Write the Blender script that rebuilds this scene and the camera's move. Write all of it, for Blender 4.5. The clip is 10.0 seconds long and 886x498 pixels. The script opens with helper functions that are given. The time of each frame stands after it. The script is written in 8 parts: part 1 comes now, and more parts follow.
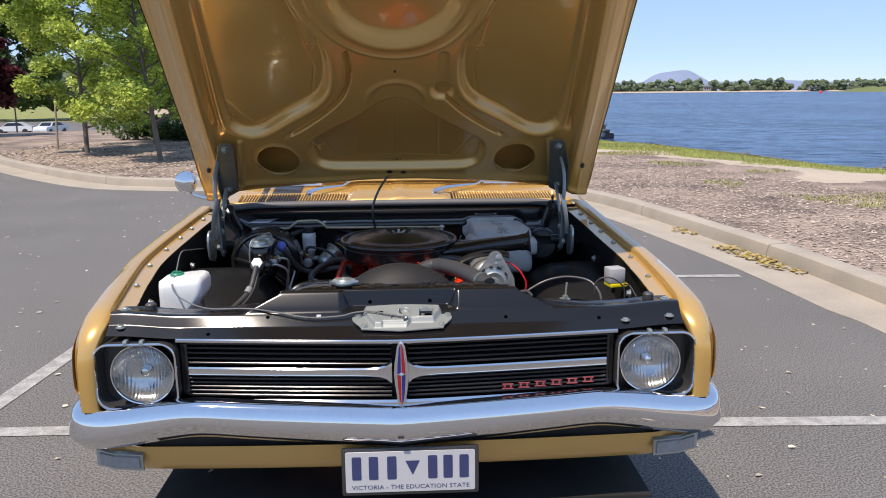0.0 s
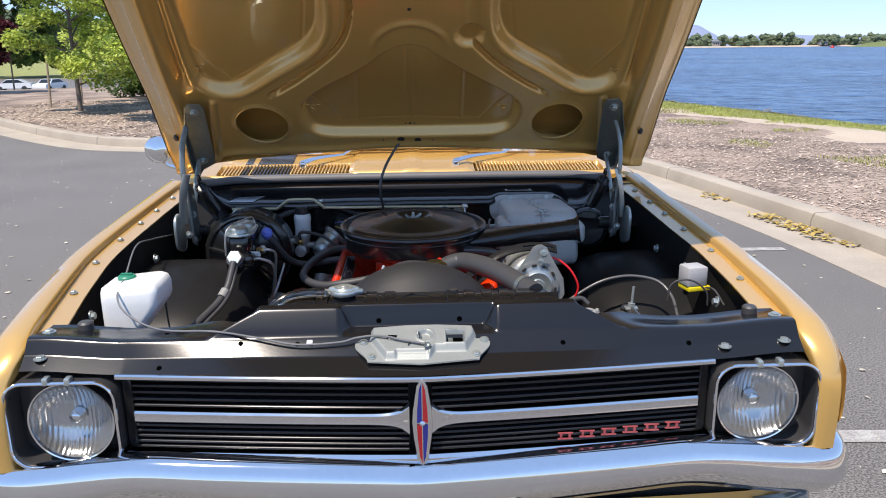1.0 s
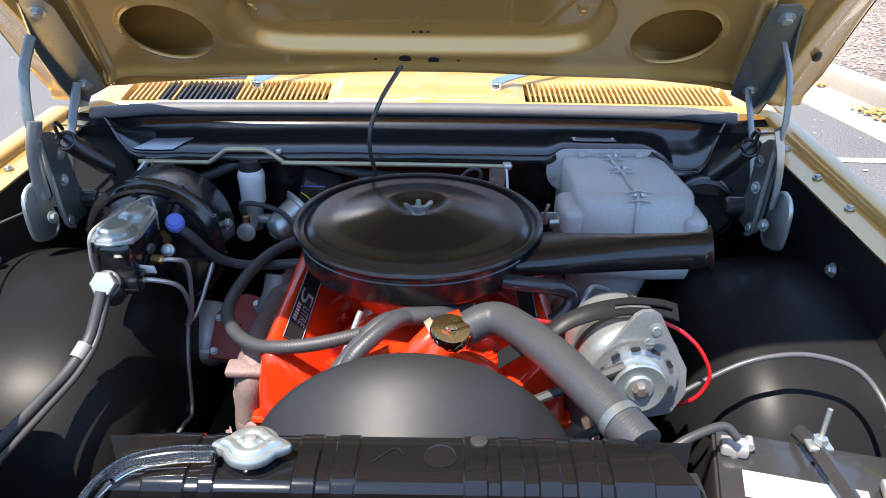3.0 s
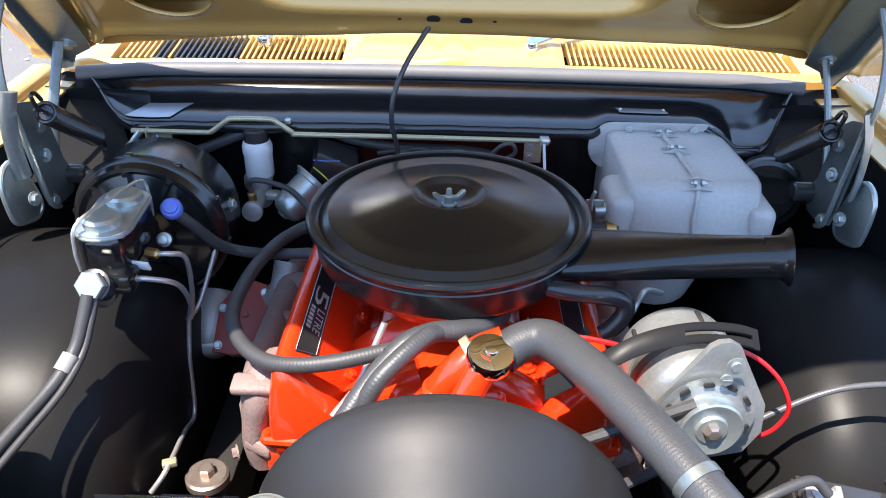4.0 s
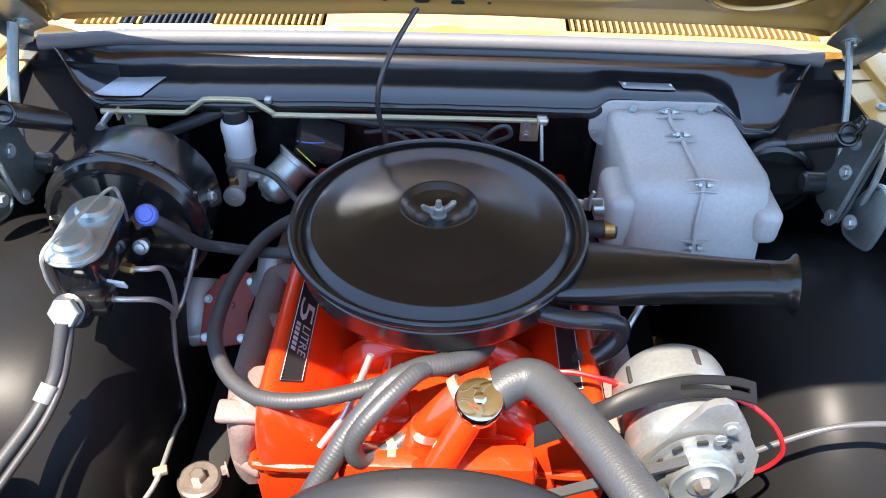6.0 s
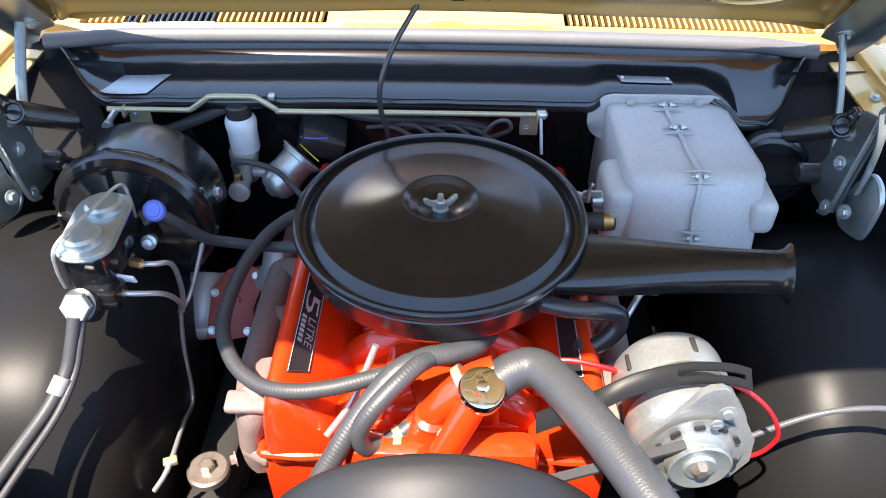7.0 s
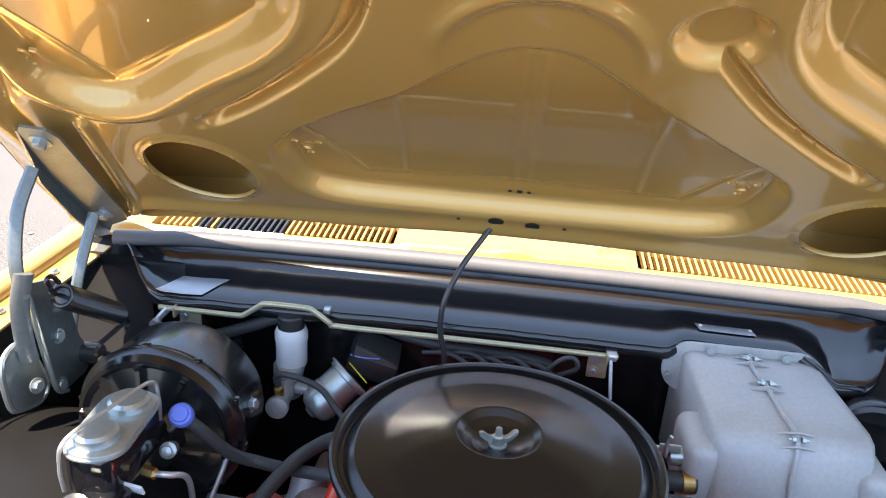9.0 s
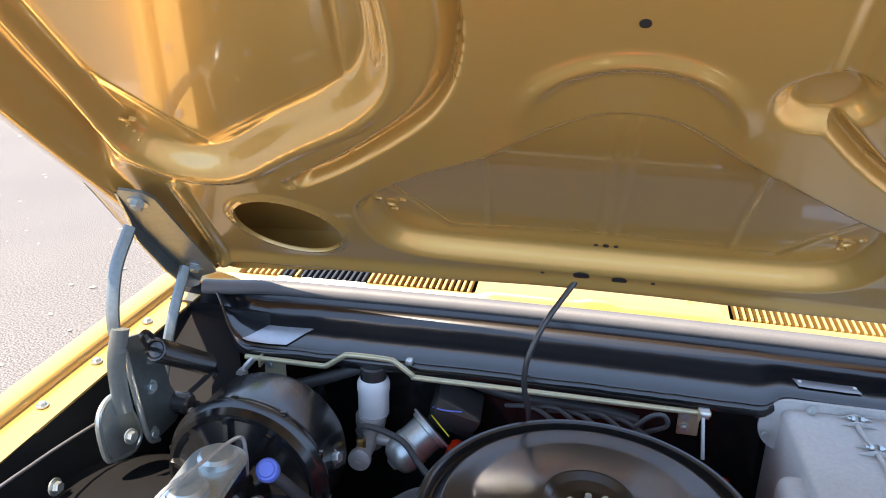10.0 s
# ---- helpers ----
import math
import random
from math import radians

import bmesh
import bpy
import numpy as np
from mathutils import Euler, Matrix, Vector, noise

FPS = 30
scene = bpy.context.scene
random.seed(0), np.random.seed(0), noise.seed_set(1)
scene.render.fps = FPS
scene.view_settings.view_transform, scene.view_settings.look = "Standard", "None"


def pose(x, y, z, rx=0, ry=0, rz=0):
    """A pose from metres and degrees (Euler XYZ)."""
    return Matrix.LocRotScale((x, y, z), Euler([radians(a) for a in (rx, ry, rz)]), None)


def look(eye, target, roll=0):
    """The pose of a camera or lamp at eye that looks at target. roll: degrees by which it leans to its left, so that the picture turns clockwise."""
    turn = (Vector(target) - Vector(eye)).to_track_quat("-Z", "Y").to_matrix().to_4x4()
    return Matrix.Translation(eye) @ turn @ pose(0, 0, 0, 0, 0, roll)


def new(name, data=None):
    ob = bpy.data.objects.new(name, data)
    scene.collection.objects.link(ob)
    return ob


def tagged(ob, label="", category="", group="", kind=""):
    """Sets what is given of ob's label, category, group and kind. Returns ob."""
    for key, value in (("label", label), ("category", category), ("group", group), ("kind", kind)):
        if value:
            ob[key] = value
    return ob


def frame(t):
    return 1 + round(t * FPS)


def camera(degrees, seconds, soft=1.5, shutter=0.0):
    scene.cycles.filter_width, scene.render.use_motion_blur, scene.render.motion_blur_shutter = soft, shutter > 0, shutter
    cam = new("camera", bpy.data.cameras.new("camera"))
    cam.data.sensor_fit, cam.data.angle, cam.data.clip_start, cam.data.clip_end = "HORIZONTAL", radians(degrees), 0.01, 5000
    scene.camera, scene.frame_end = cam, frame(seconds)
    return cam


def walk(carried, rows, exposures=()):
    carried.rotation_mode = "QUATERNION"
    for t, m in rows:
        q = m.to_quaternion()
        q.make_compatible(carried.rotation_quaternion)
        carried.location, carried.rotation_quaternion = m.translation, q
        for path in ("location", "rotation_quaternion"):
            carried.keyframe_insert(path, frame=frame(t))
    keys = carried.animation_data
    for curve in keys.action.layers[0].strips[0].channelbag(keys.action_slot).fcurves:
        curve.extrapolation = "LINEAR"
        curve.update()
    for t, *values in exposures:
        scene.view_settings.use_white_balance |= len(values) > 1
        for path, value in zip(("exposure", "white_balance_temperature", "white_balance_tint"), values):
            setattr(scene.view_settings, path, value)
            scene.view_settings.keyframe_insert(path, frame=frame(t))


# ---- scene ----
cam = camera(60.9, 10.0, soft=1.0)
PATH = [
    (0, (0.034, -2.003, 1.455), (0.121, -0.046, 1.048), -0.5),
    (0.5, (-0.007, -1.712, 1.458), (0.073, 0.235, 1.009), -0.6),
    (1, (-0.003, -1.425, 1.428), (0.07, 0.506, 0.913), -0.6),
    (1.5, (0.016, -1.139, 1.428), (0.078, 0.765, 0.82), -0.3),
    (2, (0.012, -0.861, 1.425), (0.046, 1.01, 0.72), -0.0),
    (2.5, (0.037, -0.644, 1.437), (0.041, 1.193, 0.645), 0.1),
    (2.7, (0.058, -0.542, 1.446), (0.049, 1.275, 0.611), 0.2),
    (3.8, (0.001, -0.296, 1.476), (-0.029, 1.439, 0.481), 0.8),
    (4, (0.002, -0.248, 1.468), (-0.028, 1.463, 0.433), 1.0),
    (4.5, (0.033, -0.148, 1.471), (0.014, 1.511, 0.355), 1.3),
    (5, (0.032, -0.097, 1.512), (0.021, 1.504, 0.313), 1.5),
    (5.5, (0.017, -0.081, 1.568), (0.002, 1.467, 0.302), 1.3),
    (7, (0.009, -0.106, 1.614), (-0.013, 1.406, 0.304), 0.5),
    (7.5, (0.005, -0.106, 1.586), (0.0, 1.53, 0.435), 0.6),
    (8, (-0.006, -0.114, 1.543), (0.002, 1.625, 0.555), 1.1),
    (8.5, (-0.009, -0.107, 1.508), (-0.031, 1.675, 0.601), 1.6),
    (8.8, (-0.021, -0.071, 1.526), (-0.108, 1.742, 0.686), 2.7),
    (9, (-0.014, -0.042, 1.527), (-0.197, 1.803, 0.777), 3.6),
    (9.2, (-0.016, -0.006, 1.549), (-0.272, 1.835, 0.809), 3.9),
    (9.5, (-0.029, -0.004, 1.535), (-0.386, 1.85, 0.875), 3.7),
    (10, (-0.033, -0.019, 1.561), (-0.416, 1.818, 0.869), 1.2),
]
EXPOSURES = [(0, 0.96, 7250, 15), (1, 1.2, 7050, 14), (1.5, 1.34, 6900, 14), (2.5, 1.84, 6800, 13), (4.0, 2.4, 6850, 13), (5.5, 2.7, 7100, 13), (7, 2.74, 7250, 13), (8, 2.84, 7700, 14), (8.5, 2.74, 8000, 15), (9, 2.67, 8000, 15), (9.5, 2.54, 8000, 15), (10, 2.48, 7900, 15)]
walk(cam, [(t, look(eye, target, roll)) for t, eye, target, roll in PATH], EXPOSURES)

# ---------------------------------------------------------------- light
SUN = Vector((-0.30, -0.38, 1.0)).normalized()
world = bpy.data.worlds.new("world")
scene.world = world
world.use_nodes = True
wn = world.node_tree.nodes
sky = wn.new("ShaderNodeTexSky")
sky.sky_type, sky.sun_disc = "NISHITA", False
sky.sun_elevation = math.asin(SUN.z)
sky.sun_rotation = math.atan2(SUN.x, SUN.y)
sky.altitude = 2000
sky.air_density, sky.dust_density, sky.ozone_density = 0.9, 0.0, 2.0
wn["Background"].inputs["Strength"].default_value = 1.0
balance = wn.new("ShaderNodeMix")
balance.data_type, balance.blend_type = "RGBA", "MULTIPLY"
balance.inputs["Factor"].default_value = 1.0
balance.inputs[7].default_value = (0.026, 0.028, 0.031, 1)
haze = wn.new("ShaderNodeMix")
haze.data_type, haze.blend_type = "RGBA", "ADD"
haze.inputs["Factor"].default_value = 1.0
haze.inputs[7].default_value = (0.134, 0.222, 0.388, 1)
world.node_tree.links.new(sky.outputs["Color"], balance.inputs[6])
world.node_tree.links.new(balance.outputs[2], haze.inputs[6])
world.node_tree.links.new(haze.outputs[2], wn["Background"].inputs["Color"])
sun_data = bpy.data.lights.new("sun", "SUN")
sun_data.energy, sun_data.angle, sun_data.color = 2.55, radians(0.53), (1.0, 0.945, 0.87)
sun_ob = new("sun", sun_data)
sun_ob.matrix_world = look(SUN * 30, (0, 0, 0))

# ---------------------------------------------------------------- materials


def surface(name, colour, rough=0.5, metal=0.0, alt=None, scale=6.0, fine=120.0, vary=0.25, bump=0.0, bump_scale=200.0,
            coat=0.0, spec=0.5, rough_vary=0.12, island=False, glow=None, coarse=0.5):
    """A procedural surface: two colours mixed at two scales, uneven gloss, fine relief."""
    m = bpy.data.materials.new(name)
    m.use_nodes = True
    n, l = m.node_tree.nodes, m.node_tree.links
    b = n["Principled BSDF"]
    tc = n.new("ShaderNodeTexCoord")
    big, small = n.new("ShaderNodeTexNoise"), n.new("ShaderNodeTexNoise")
    for t, s, d in ((big, scale, 4), (small, fine, 3)):
        t.inputs["Scale"].default_value, t.inputs["Detail"].default_value = s, d
        l.new(tc.outputs["Object"], t.inputs["Vector"])
    alt = alt or tuple(c * 0.72 for c in colour)
    add = n.new("ShaderNodeMath")
    add.operation = "MULTIPLY_ADD"
    add.inputs[1].default_value = 1.0 - coarse
    l.new(small.outputs["Fac"], add.inputs[0])
    half = n.new("ShaderNodeMath")
    half.operation = "MULTIPLY"
    half.inputs[1].default_value = coarse
    l.new(big.outputs["Fac"], half.inputs[0])
    l.new(half.outputs[0], add.inputs[2])
    ramp = n.new("ShaderNodeMapRange")
    ramp.inputs["From Min"].default_value, ramp.inputs["From Max"].default_value = 0.5 - vary, 0.5 + vary
    l.new(add.outputs[0], ramp.inputs["Value"])
    mix = n.new("ShaderNodeMix")
    mix.data_type = "RGBA"
    mix.inputs[6].default_value, mix.inputs[7].default_value = (*alt, 1), (*colour, 1)
    l.new(ramp.outputs[0], mix.inputs["Factor"])
    out = mix.outputs[2]
    if island:
        geo = n.new("ShaderNodeNewGeometry")
        hsv = n.new("ShaderNodeHueSaturation")
        val = n.new("ShaderNodeMapRange")
        val.inputs["To Min"].default_value, val.inputs["To Max"].default_value = 0.55, 1.5
        l.new(geo.outputs["Random Per Island"], val.inputs["Value"])
        l.new(val.outputs[0], hsv.inputs["Value"])
        l.new(out, hsv.inputs["Color"])
        out = hsv.outputs["Color"]
    l.new(out, b.inputs["Base Color"])
    rr = n.new("ShaderNodeMapRange")
    rr.inputs["To Min"].default_value = max(0.0, rough - rough_vary * rough)
    rr.inputs["To Max"].default_value = min(1.0, rough + rough_vary * rough)
    l.new(big.outputs["Fac"], rr.inputs["Value"])
    l.new(rr.outputs[0], b.inputs["Roughness"])
    b.inputs["Metallic"].default_value = metal
    b.inputs["Coat Weight"].default_value, b.inputs["Coat Roughness"].default_value = coat, 0.04
    b.inputs["Specular IOR Level"].default_value = spec
    if bump:
        bt, bp = n.new("ShaderNodeTexNoise"), n.new("ShaderNodeBump")
        bt.inputs["Scale"].default_value, bt.inputs["Detail"].default_value = bump_scale, 5
        bp.inputs["Strength"].default_value, bp.inputs["Distance"].default_value = bump, 1.0 / bump_scale
        l.new(tc.outputs["Object"], bt.inputs["Vector"])
        l.new(bt.outputs["Fac"], bp.inputs["Height"])
        l.new(bp.outputs["Normal"], b.inputs["Normal"])
    return m


GOLD = surface("gold_paint", (0.64, 0.388, 0.112), 0.26, 0.36, (0.60, 0.358, 0.100), 3, 900, 0.3, coat=1.0, bump=0.012, bump_scale=700)
GLOSS = surface("deep_gloss_black_paint", (0.006, 0.006, 0.007), 0.08, 0.0, (0.010, 0.010, 0.011), 5, 200, spec=0.55, bump=0.004, bump_scale=50)
PANEL = surface("semi_gloss_black_panel_paint", (0.007, 0.007, 0.0078), 0.18, 0.0, (0.010, 0.010, 0.011), 6, 240, spec=0.48, rough_vary=0.08, bump=0.006, bump_scale=140)
BLACK = surface("gloss_black_paint", (0.008, 0.008, 0.009), 0.15, 0.0, (0.012, 0.012, 0.013), 5, 200, spec=0.75, bump=0.003, bump_scale=60)
# near-black without gloss: paints the shade inside small openings
HOLE_SHADE = surface("hole_shade", (0.0015, 0.0015, 0.0015), 0.95, 0.0, None, 40, 300, spec=0.0)
DULL_ZINC = surface("dull_zinc_plate", (0.27, 0.30, 0.295), 0.36, 0.65, (0.17, 0.20, 0.195), 30, 180, bump=0.05, bump_scale=250)
LID = surface("semi_gloss_black_enamel", (0.009, 0.009, 0.0092), 0.23, 0.0, (0.012, 0.012, 0.0122), 9, 300, spec=0.62, rough_vary=0.05, bump=0.006, bump_scale=300)
ALTERNATOR = surface("zinc_washed_aluminium", (0.40, 0.412, 0.405), 0.36, 0.6, (0.27, 0.285, 0.28), 26, 200, bump=0.08, bump_scale=300)
LEAD = surface("dark_cable_sheath", (0.10, 0.10, 0.102), 0.30, 0.0, (0.07, 0.07, 0.072), 30, 300)
OLD_STEEL = surface("browned_steel", (0.40, 0.34, 0.29), 0.42, 0.8, (0.26, 0.20, 0.17), 60, 300)
GUARD = surface("dusty_black_paint", (0.011, 0.011, 0.0115), 0.34, 0.0, (0.017, 0.0168, 0.0168), 7, 420, spec=0.09, bump=0.012, bump_scale=180)
SATIN = surface("satin_black_paint", (0.031, 0.031, 0.032), 0.25, 0.0, (0.040, 0.039, 0.039), 9, 300, coat=0.2, bump=0.01, bump_scale=300)
SHROUD = surface("satin_shroud_plastic", (0.017, 0.017, 0.0185), 0.5, 0.0, (0.023, 0.023, 0.0245), 11, 300, spec=0.36, bump=0.02, bump_scale=300)
MATT = surface("black_underside", (0.012, 0.012, 0.012), 0.7, 0.0, (0.02, 0.018, 0.016), 12, 150, bump=0.1, bump_scale=150)
BOOSTER = surface("satin_black_enamel", (0.009, 0.009, 0.0095), 0.20, 0.0, (0.012, 0.0125, 0.013), 9, 260, spec=0.8, bump=0.01, bump_scale=240)
SLAT = surface("bright_edged_black_slat", (0.035, 0.035, 0.038), 0.20, 0.35, (0.025, 0.025, 0.028), 12, 80)
CHROME = surface("chrome", (0.78, 0.79, 0.81), 0.05, 1.0, (0.72, 0.73, 0.75), 8, 60, rough_vary=0.5)
ZINC = surface("zinc_plate", (0.52, 0.555, 0.545), 0.34, 0.75, (0.38, 0.43, 0.41), 25, 160, bump=0.03, bump_scale=250)
CAST = surface("cast_aluminium", (0.46, 0.46, 0.455), 0.40, 0.35, (0.32, 0.32, 0.315), 30, 300, bump=0.1, bump_scale=350)
IRON = surface("cast_iron", (0.30, 0.205, 0.18), 0.65, 0.1, (0.17, 0.125, 0.115), 22, 260, bump=0.3, bump_scale=260)
RED_IRON = surface("red_oxide_plate", (0.38, 0.062, 0.045), 0.5, 0.0, (0.27, 0.048, 0.036), 30, 300, bump=0.12, bump_scale=250)
ORANGE = surface("orange_engine_enamel", (0.80, 0.044, 0.007), 0.24, 0.0, (0.70, 0.034, 0.006), 10, 200, coat=0.5, bump=0.05, bump_scale=90)
RUBBER = surface("black_rubber", (0.035, 0.035, 0.036), 0.5, 0.0, (0.055, 0.055, 0.056), 25, 400, bump=0.15, bump_scale=500)
HOSE = surface("grey_ribbed_hose", (0.038, 0.040, 0.043), 0.42, 0.0, (0.060, 0.062, 0.065), 30, 500, bump=0.2, bump_scale=450)
SEAL = surface("grey_rubber_seal", (0.085, 0.085, 0.09), 0.55, 0.0, (0.12, 0.12, 0.12), 14, 300, bump=0.08, bump_scale=300)
REGULATOR = surface("grey_stove_enamel", (0.44, 0.44, 0.445), 0.42, 0.0, (0.34, 0.34, 0.34), 30, 200)
GREY = surface("grey_plastic", (0.56, 0.545, 0.515), 0.40, 0.0, (0.40, 0.395, 0.385), 7, 160, bump=0.06, bump_scale=500)
WHITE = surface("white_plastic", (0.78, 0.79, 0.78), 0.4, 0.0, (0.70, 0.71, 0.68), 14, 200)
TAPE = surface("grey_tape", (0.29, 0.29, 0.28), 0.5, 0.0, (0.22, 0.22, 0.21), 60, 300)
BLUE = surface("blue_plastic", (0.10, 0.17, 0.62), 0.35, 0.0, (0.14, 0.22, 0.70), 40, 300)
GREEN = surface("green_plastic", (0.015, 0.22, 0.13), 0.4, 0.0, None, 40, 300)
YELLOW = surface("yellow_paint", (0.80, 0.66, 0.02), 0.4, 0.0, (0.72, 0.58, 0.02), 40, 300)
RED = surface("red_plastic", (0.68, 0.015, 0.02), 0.32, 0.0, None, 40, 300)
MAROON = surface("maroon_enamel", (0.20, 0.02, 0.03), 0.3, 0.0, (0.42, 0.10, 0.10), 60, 300)
EMBLEM_RED = surface("red_enamel", (0.34, 0.008, 0.014), 0.2, 0.0, None, 40, 300, coat=0.8)
EMBLEM_BLUE = surface("blue_enamel", (0.012, 0.018, 0.20), 0.2, 0.0, None, 40, 300, coat=0.8)
BRASS = surface("brass", (0.60, 0.38, 0.14), 0.35, 1.0, (0.42, 0.24, 0.09), 60, 300)
GREEN_ZINC = surface("laminated_steel", (0.16, 0.16, 0.14), 0.5, 0.5, (0.10, 0.10, 0.09), 20, 300)
GOLD_ZINC = surface("yellow_zinc_plate", (0.60, 0.52, 0.30), 0.35, 0.5, (0.40, 0.38, 0.28), 40, 200)
STEEL = surface("bright_steel_tube", (0.66, 0.66, 0.64), 0.34, 0.7, (0.5, 0.5, 0.48), 30, 300)
SHEATH = surface("grey_cable_sheath", (0.22, 0.22, 0.22), 0.42, 0.3, (0.15, 0.15, 0.15), 20, 200)
LOCK = surface("bright_zinc_pressing", (0.29, 0.31, 0.295), 0.5, 0.35, (0.23, 0.245, 0.235), 18, 200, bump=0.03, bump_scale=250)
ALLOY_TAG = surface("aluminium_tag", (0.42, 0.43, 0.45), 0.34, 0.85, (0.32, 0.325, 0.34), 90, 500, bump=0.12, bump_scale=400)
PLATE_WHITE = surface("plate_white", (0.52, 0.52, 0.53), 0.35, 0.0, (0.46, 0.46, 0.47), 20, 300)
PLATE_BLUE = surface("plate_blue", (0.045, 0.055, 0.15), 0.4, 0.0, None, 20, 300)
DECAL = surface("black_decal", (0.022, 0.022, 0.024), 0.3, 0.0, (0.03, 0.03, 0.032), 20, 200)
PALE_PRINT = surface("pale_print", (0.62, 0.62, 0.60), 0.4, 0.0, None, 40, 300)
ASPHALT = surface("asphalt", (0.215, 0.205, 0.193), 0.92, 0.0, (0.060, 0.056, 0.053), 0.9, 120, 0.11, coarse=0.10, bump=0.15, bump_scale=300)
CONCRETE = surface("concrete", (0.44, 0.385, 0.31), 0.88, 0.0, (0.29, 0.25, 0.2), 2.2, 110, 0.18, bump=0.4, bump_scale=120)
ROAD_PAINT = surface("road_paint", (0.46, 0.45, 0.42), 0.8, 0.0, (0.22, 0.21, 0.2), 14, 120, 0.13, bump=0.6, bump_scale=150)
MULCH = surface("bark_mulch", (0.42, 0.325, 0.255), 0.95, 0.0, (0.115, 0.085, 0.068), 1.0, 30, 0.11, bump=1.0, bump_scale=45)
CHIP = surface("bark_chip", (0.56, 0.46, 0.38), 0.9, 0.0, (0.27, 0.205, 0.155), 8, 60, island=True)
GRASS = surface("grass", (0.31, 0.33, 0.08), 0.9, 0.0, (0.15, 0.15, 0.06), 0.7, 16, 0.15, bump=0.8, bump_scale=30)
BLADE = surface("grass_blade", (0.34, 0.39, 0.08), 0.8, 0.0, (0.20, 0.19, 0.06), 1.2, 30, 0.15, island=True)
DRY = surface("dry_leaf", (0.46, 0.34, 0.07), 0.8, 0.0, (0.30, 0.20, 0.06), 20, 90, island=True)
MUD = surface("shore_mud", (0.10, 0.085, 0.065), 0.8, 0.0, (0.16, 0.14, 0.11), 2, 40, bump=0.5, bump_scale=40)
BARK = surface("bark", (0.22, 0.18, 0.15), 0.9, 0.0, (0.12, 0.095, 0.08), 8, 60, bump=0.8, bump_scale=50)



FAR_TREE = surface("far_woodland", (0.15, 0.19, 0.10), 0.95, 0.0, (0.065, 0.095, 0.055), 0.06, 0.5, 0.2, bump=1.0, bump_scale=0.6)
# distance haze is mixed into this blue-grey base colour
HAZY_HILL = surface("hazy_hill", (0.22, 0.27, 0.38), 0.95, 0.0, (0.18, 0.22, 0.32), 0.01, 0.05)
REED = surface("reed_bank", (0.16, 0.19, 0.06), 0.95, 0.0, (0.10, 0.13, 0.04), 0.03, 0.4)
SAND = surface("pale_sand", (0.50, 0.42, 0.32), 0.95, 0.0, (0.36, 0.29, 0.22), 1.0, 30)
CAR_WHITE = surface("white_car_paint", (0.72, 0.72, 0.72), 0.3, 0.0, (0.66, 0.66, 0.66), 3, 60, coat=0.8)
CAR_RED = surface("red_car_paint", (0.45, 0.04, 0.04), 0.3, 0.0, None, 3, 60, coat=0.8)
BRICK = surface("far_wall", (0.40, 0.38, 0.35), 0.8, 0.0, (0.30, 0.28, 0.26), 0.2, 4)
ROOF = surface("far_roof", (0.20, 0.21, 0.23), 0.7, 0.0, None, 0.2, 4)
TIMBER = surface("timber_stake", (0.34, 0.27, 0.20), 0.9, 0.0, None, 10, 90)


def leaf_surface(name, colour, alt):
    """A leaf: diffuse with light shining through it."""
    m = surface(name, colour, 0.5, 0.0, alt, 0.9, 9, 0.25, island=True)
    n, l = m.node_tree.nodes, m.node_tree.links
    b = n["Principled BSDF"]
    src = b.inputs["Base Color"].links[0].from_socket
    tr, mix = n.new("ShaderNodeBsdfTranslucent"), n.new("ShaderNodeMixShader")
    mix.inputs["Fac"].default_value = 0.45
    l.new(src, tr.inputs["Color"])
    l.new(b.outputs[0], mix.inputs[1])
    l.new(tr.outputs[0], mix.inputs[2])
    l.new(mix.outputs[0], n["Material Output"].inputs["Surface"])
    return m


LEAF = leaf_surface("green_leaf", (0.68, 0.75, 0.17), (0.20, 0.32, 0.06))
LEAF_DARK = leaf_surface("dark_green_leaf", (0.10, 0.16, 0.045), (0.06, 0.10, 0.03))
LEAF_RED = leaf_surface("dark_red_leaf", (0.11, 0.025, 0.03), (0.06, 0.014, 0.02))


def glass(name, tint=(1, 1, 1), rough=0.0, relief=0.0):
    m = bpy.data.materials.new(name)
    m.use_nodes = True
    n, l = m.node_tree.nodes, m.node_tree.links
    b = n["Principled BSDF"]
    b.inputs["Base Color"].default_value = (*tint, 1)
    b.inputs["Transmission Weight"].default_value = 1.0
    b.inputs["Roughness"].default_value, b.inputs["IOR"].default_value = rough, 1.45
    if relief:
        tc, w, bp = n.new("ShaderNodeTexCoord"), n.new("ShaderNodeTexWave"), n.new("ShaderNodeBump")
        w.inputs["Scale"].default_value, w.inputs["Distortion"].default_value = 55.0, 0.6
        bp.inputs["Strength"].default_value, bp.inputs["Distance"].default_value = relief, 0.004
        l.new(tc.outputs["Object"], w.inputs["Vector"])
        l.new(w.outputs["Fac"], bp.inputs["Height"])
        l.new(bp.outputs["Normal"], b.inputs["Normal"])
    return m


GLASS = glass("clear_glass")


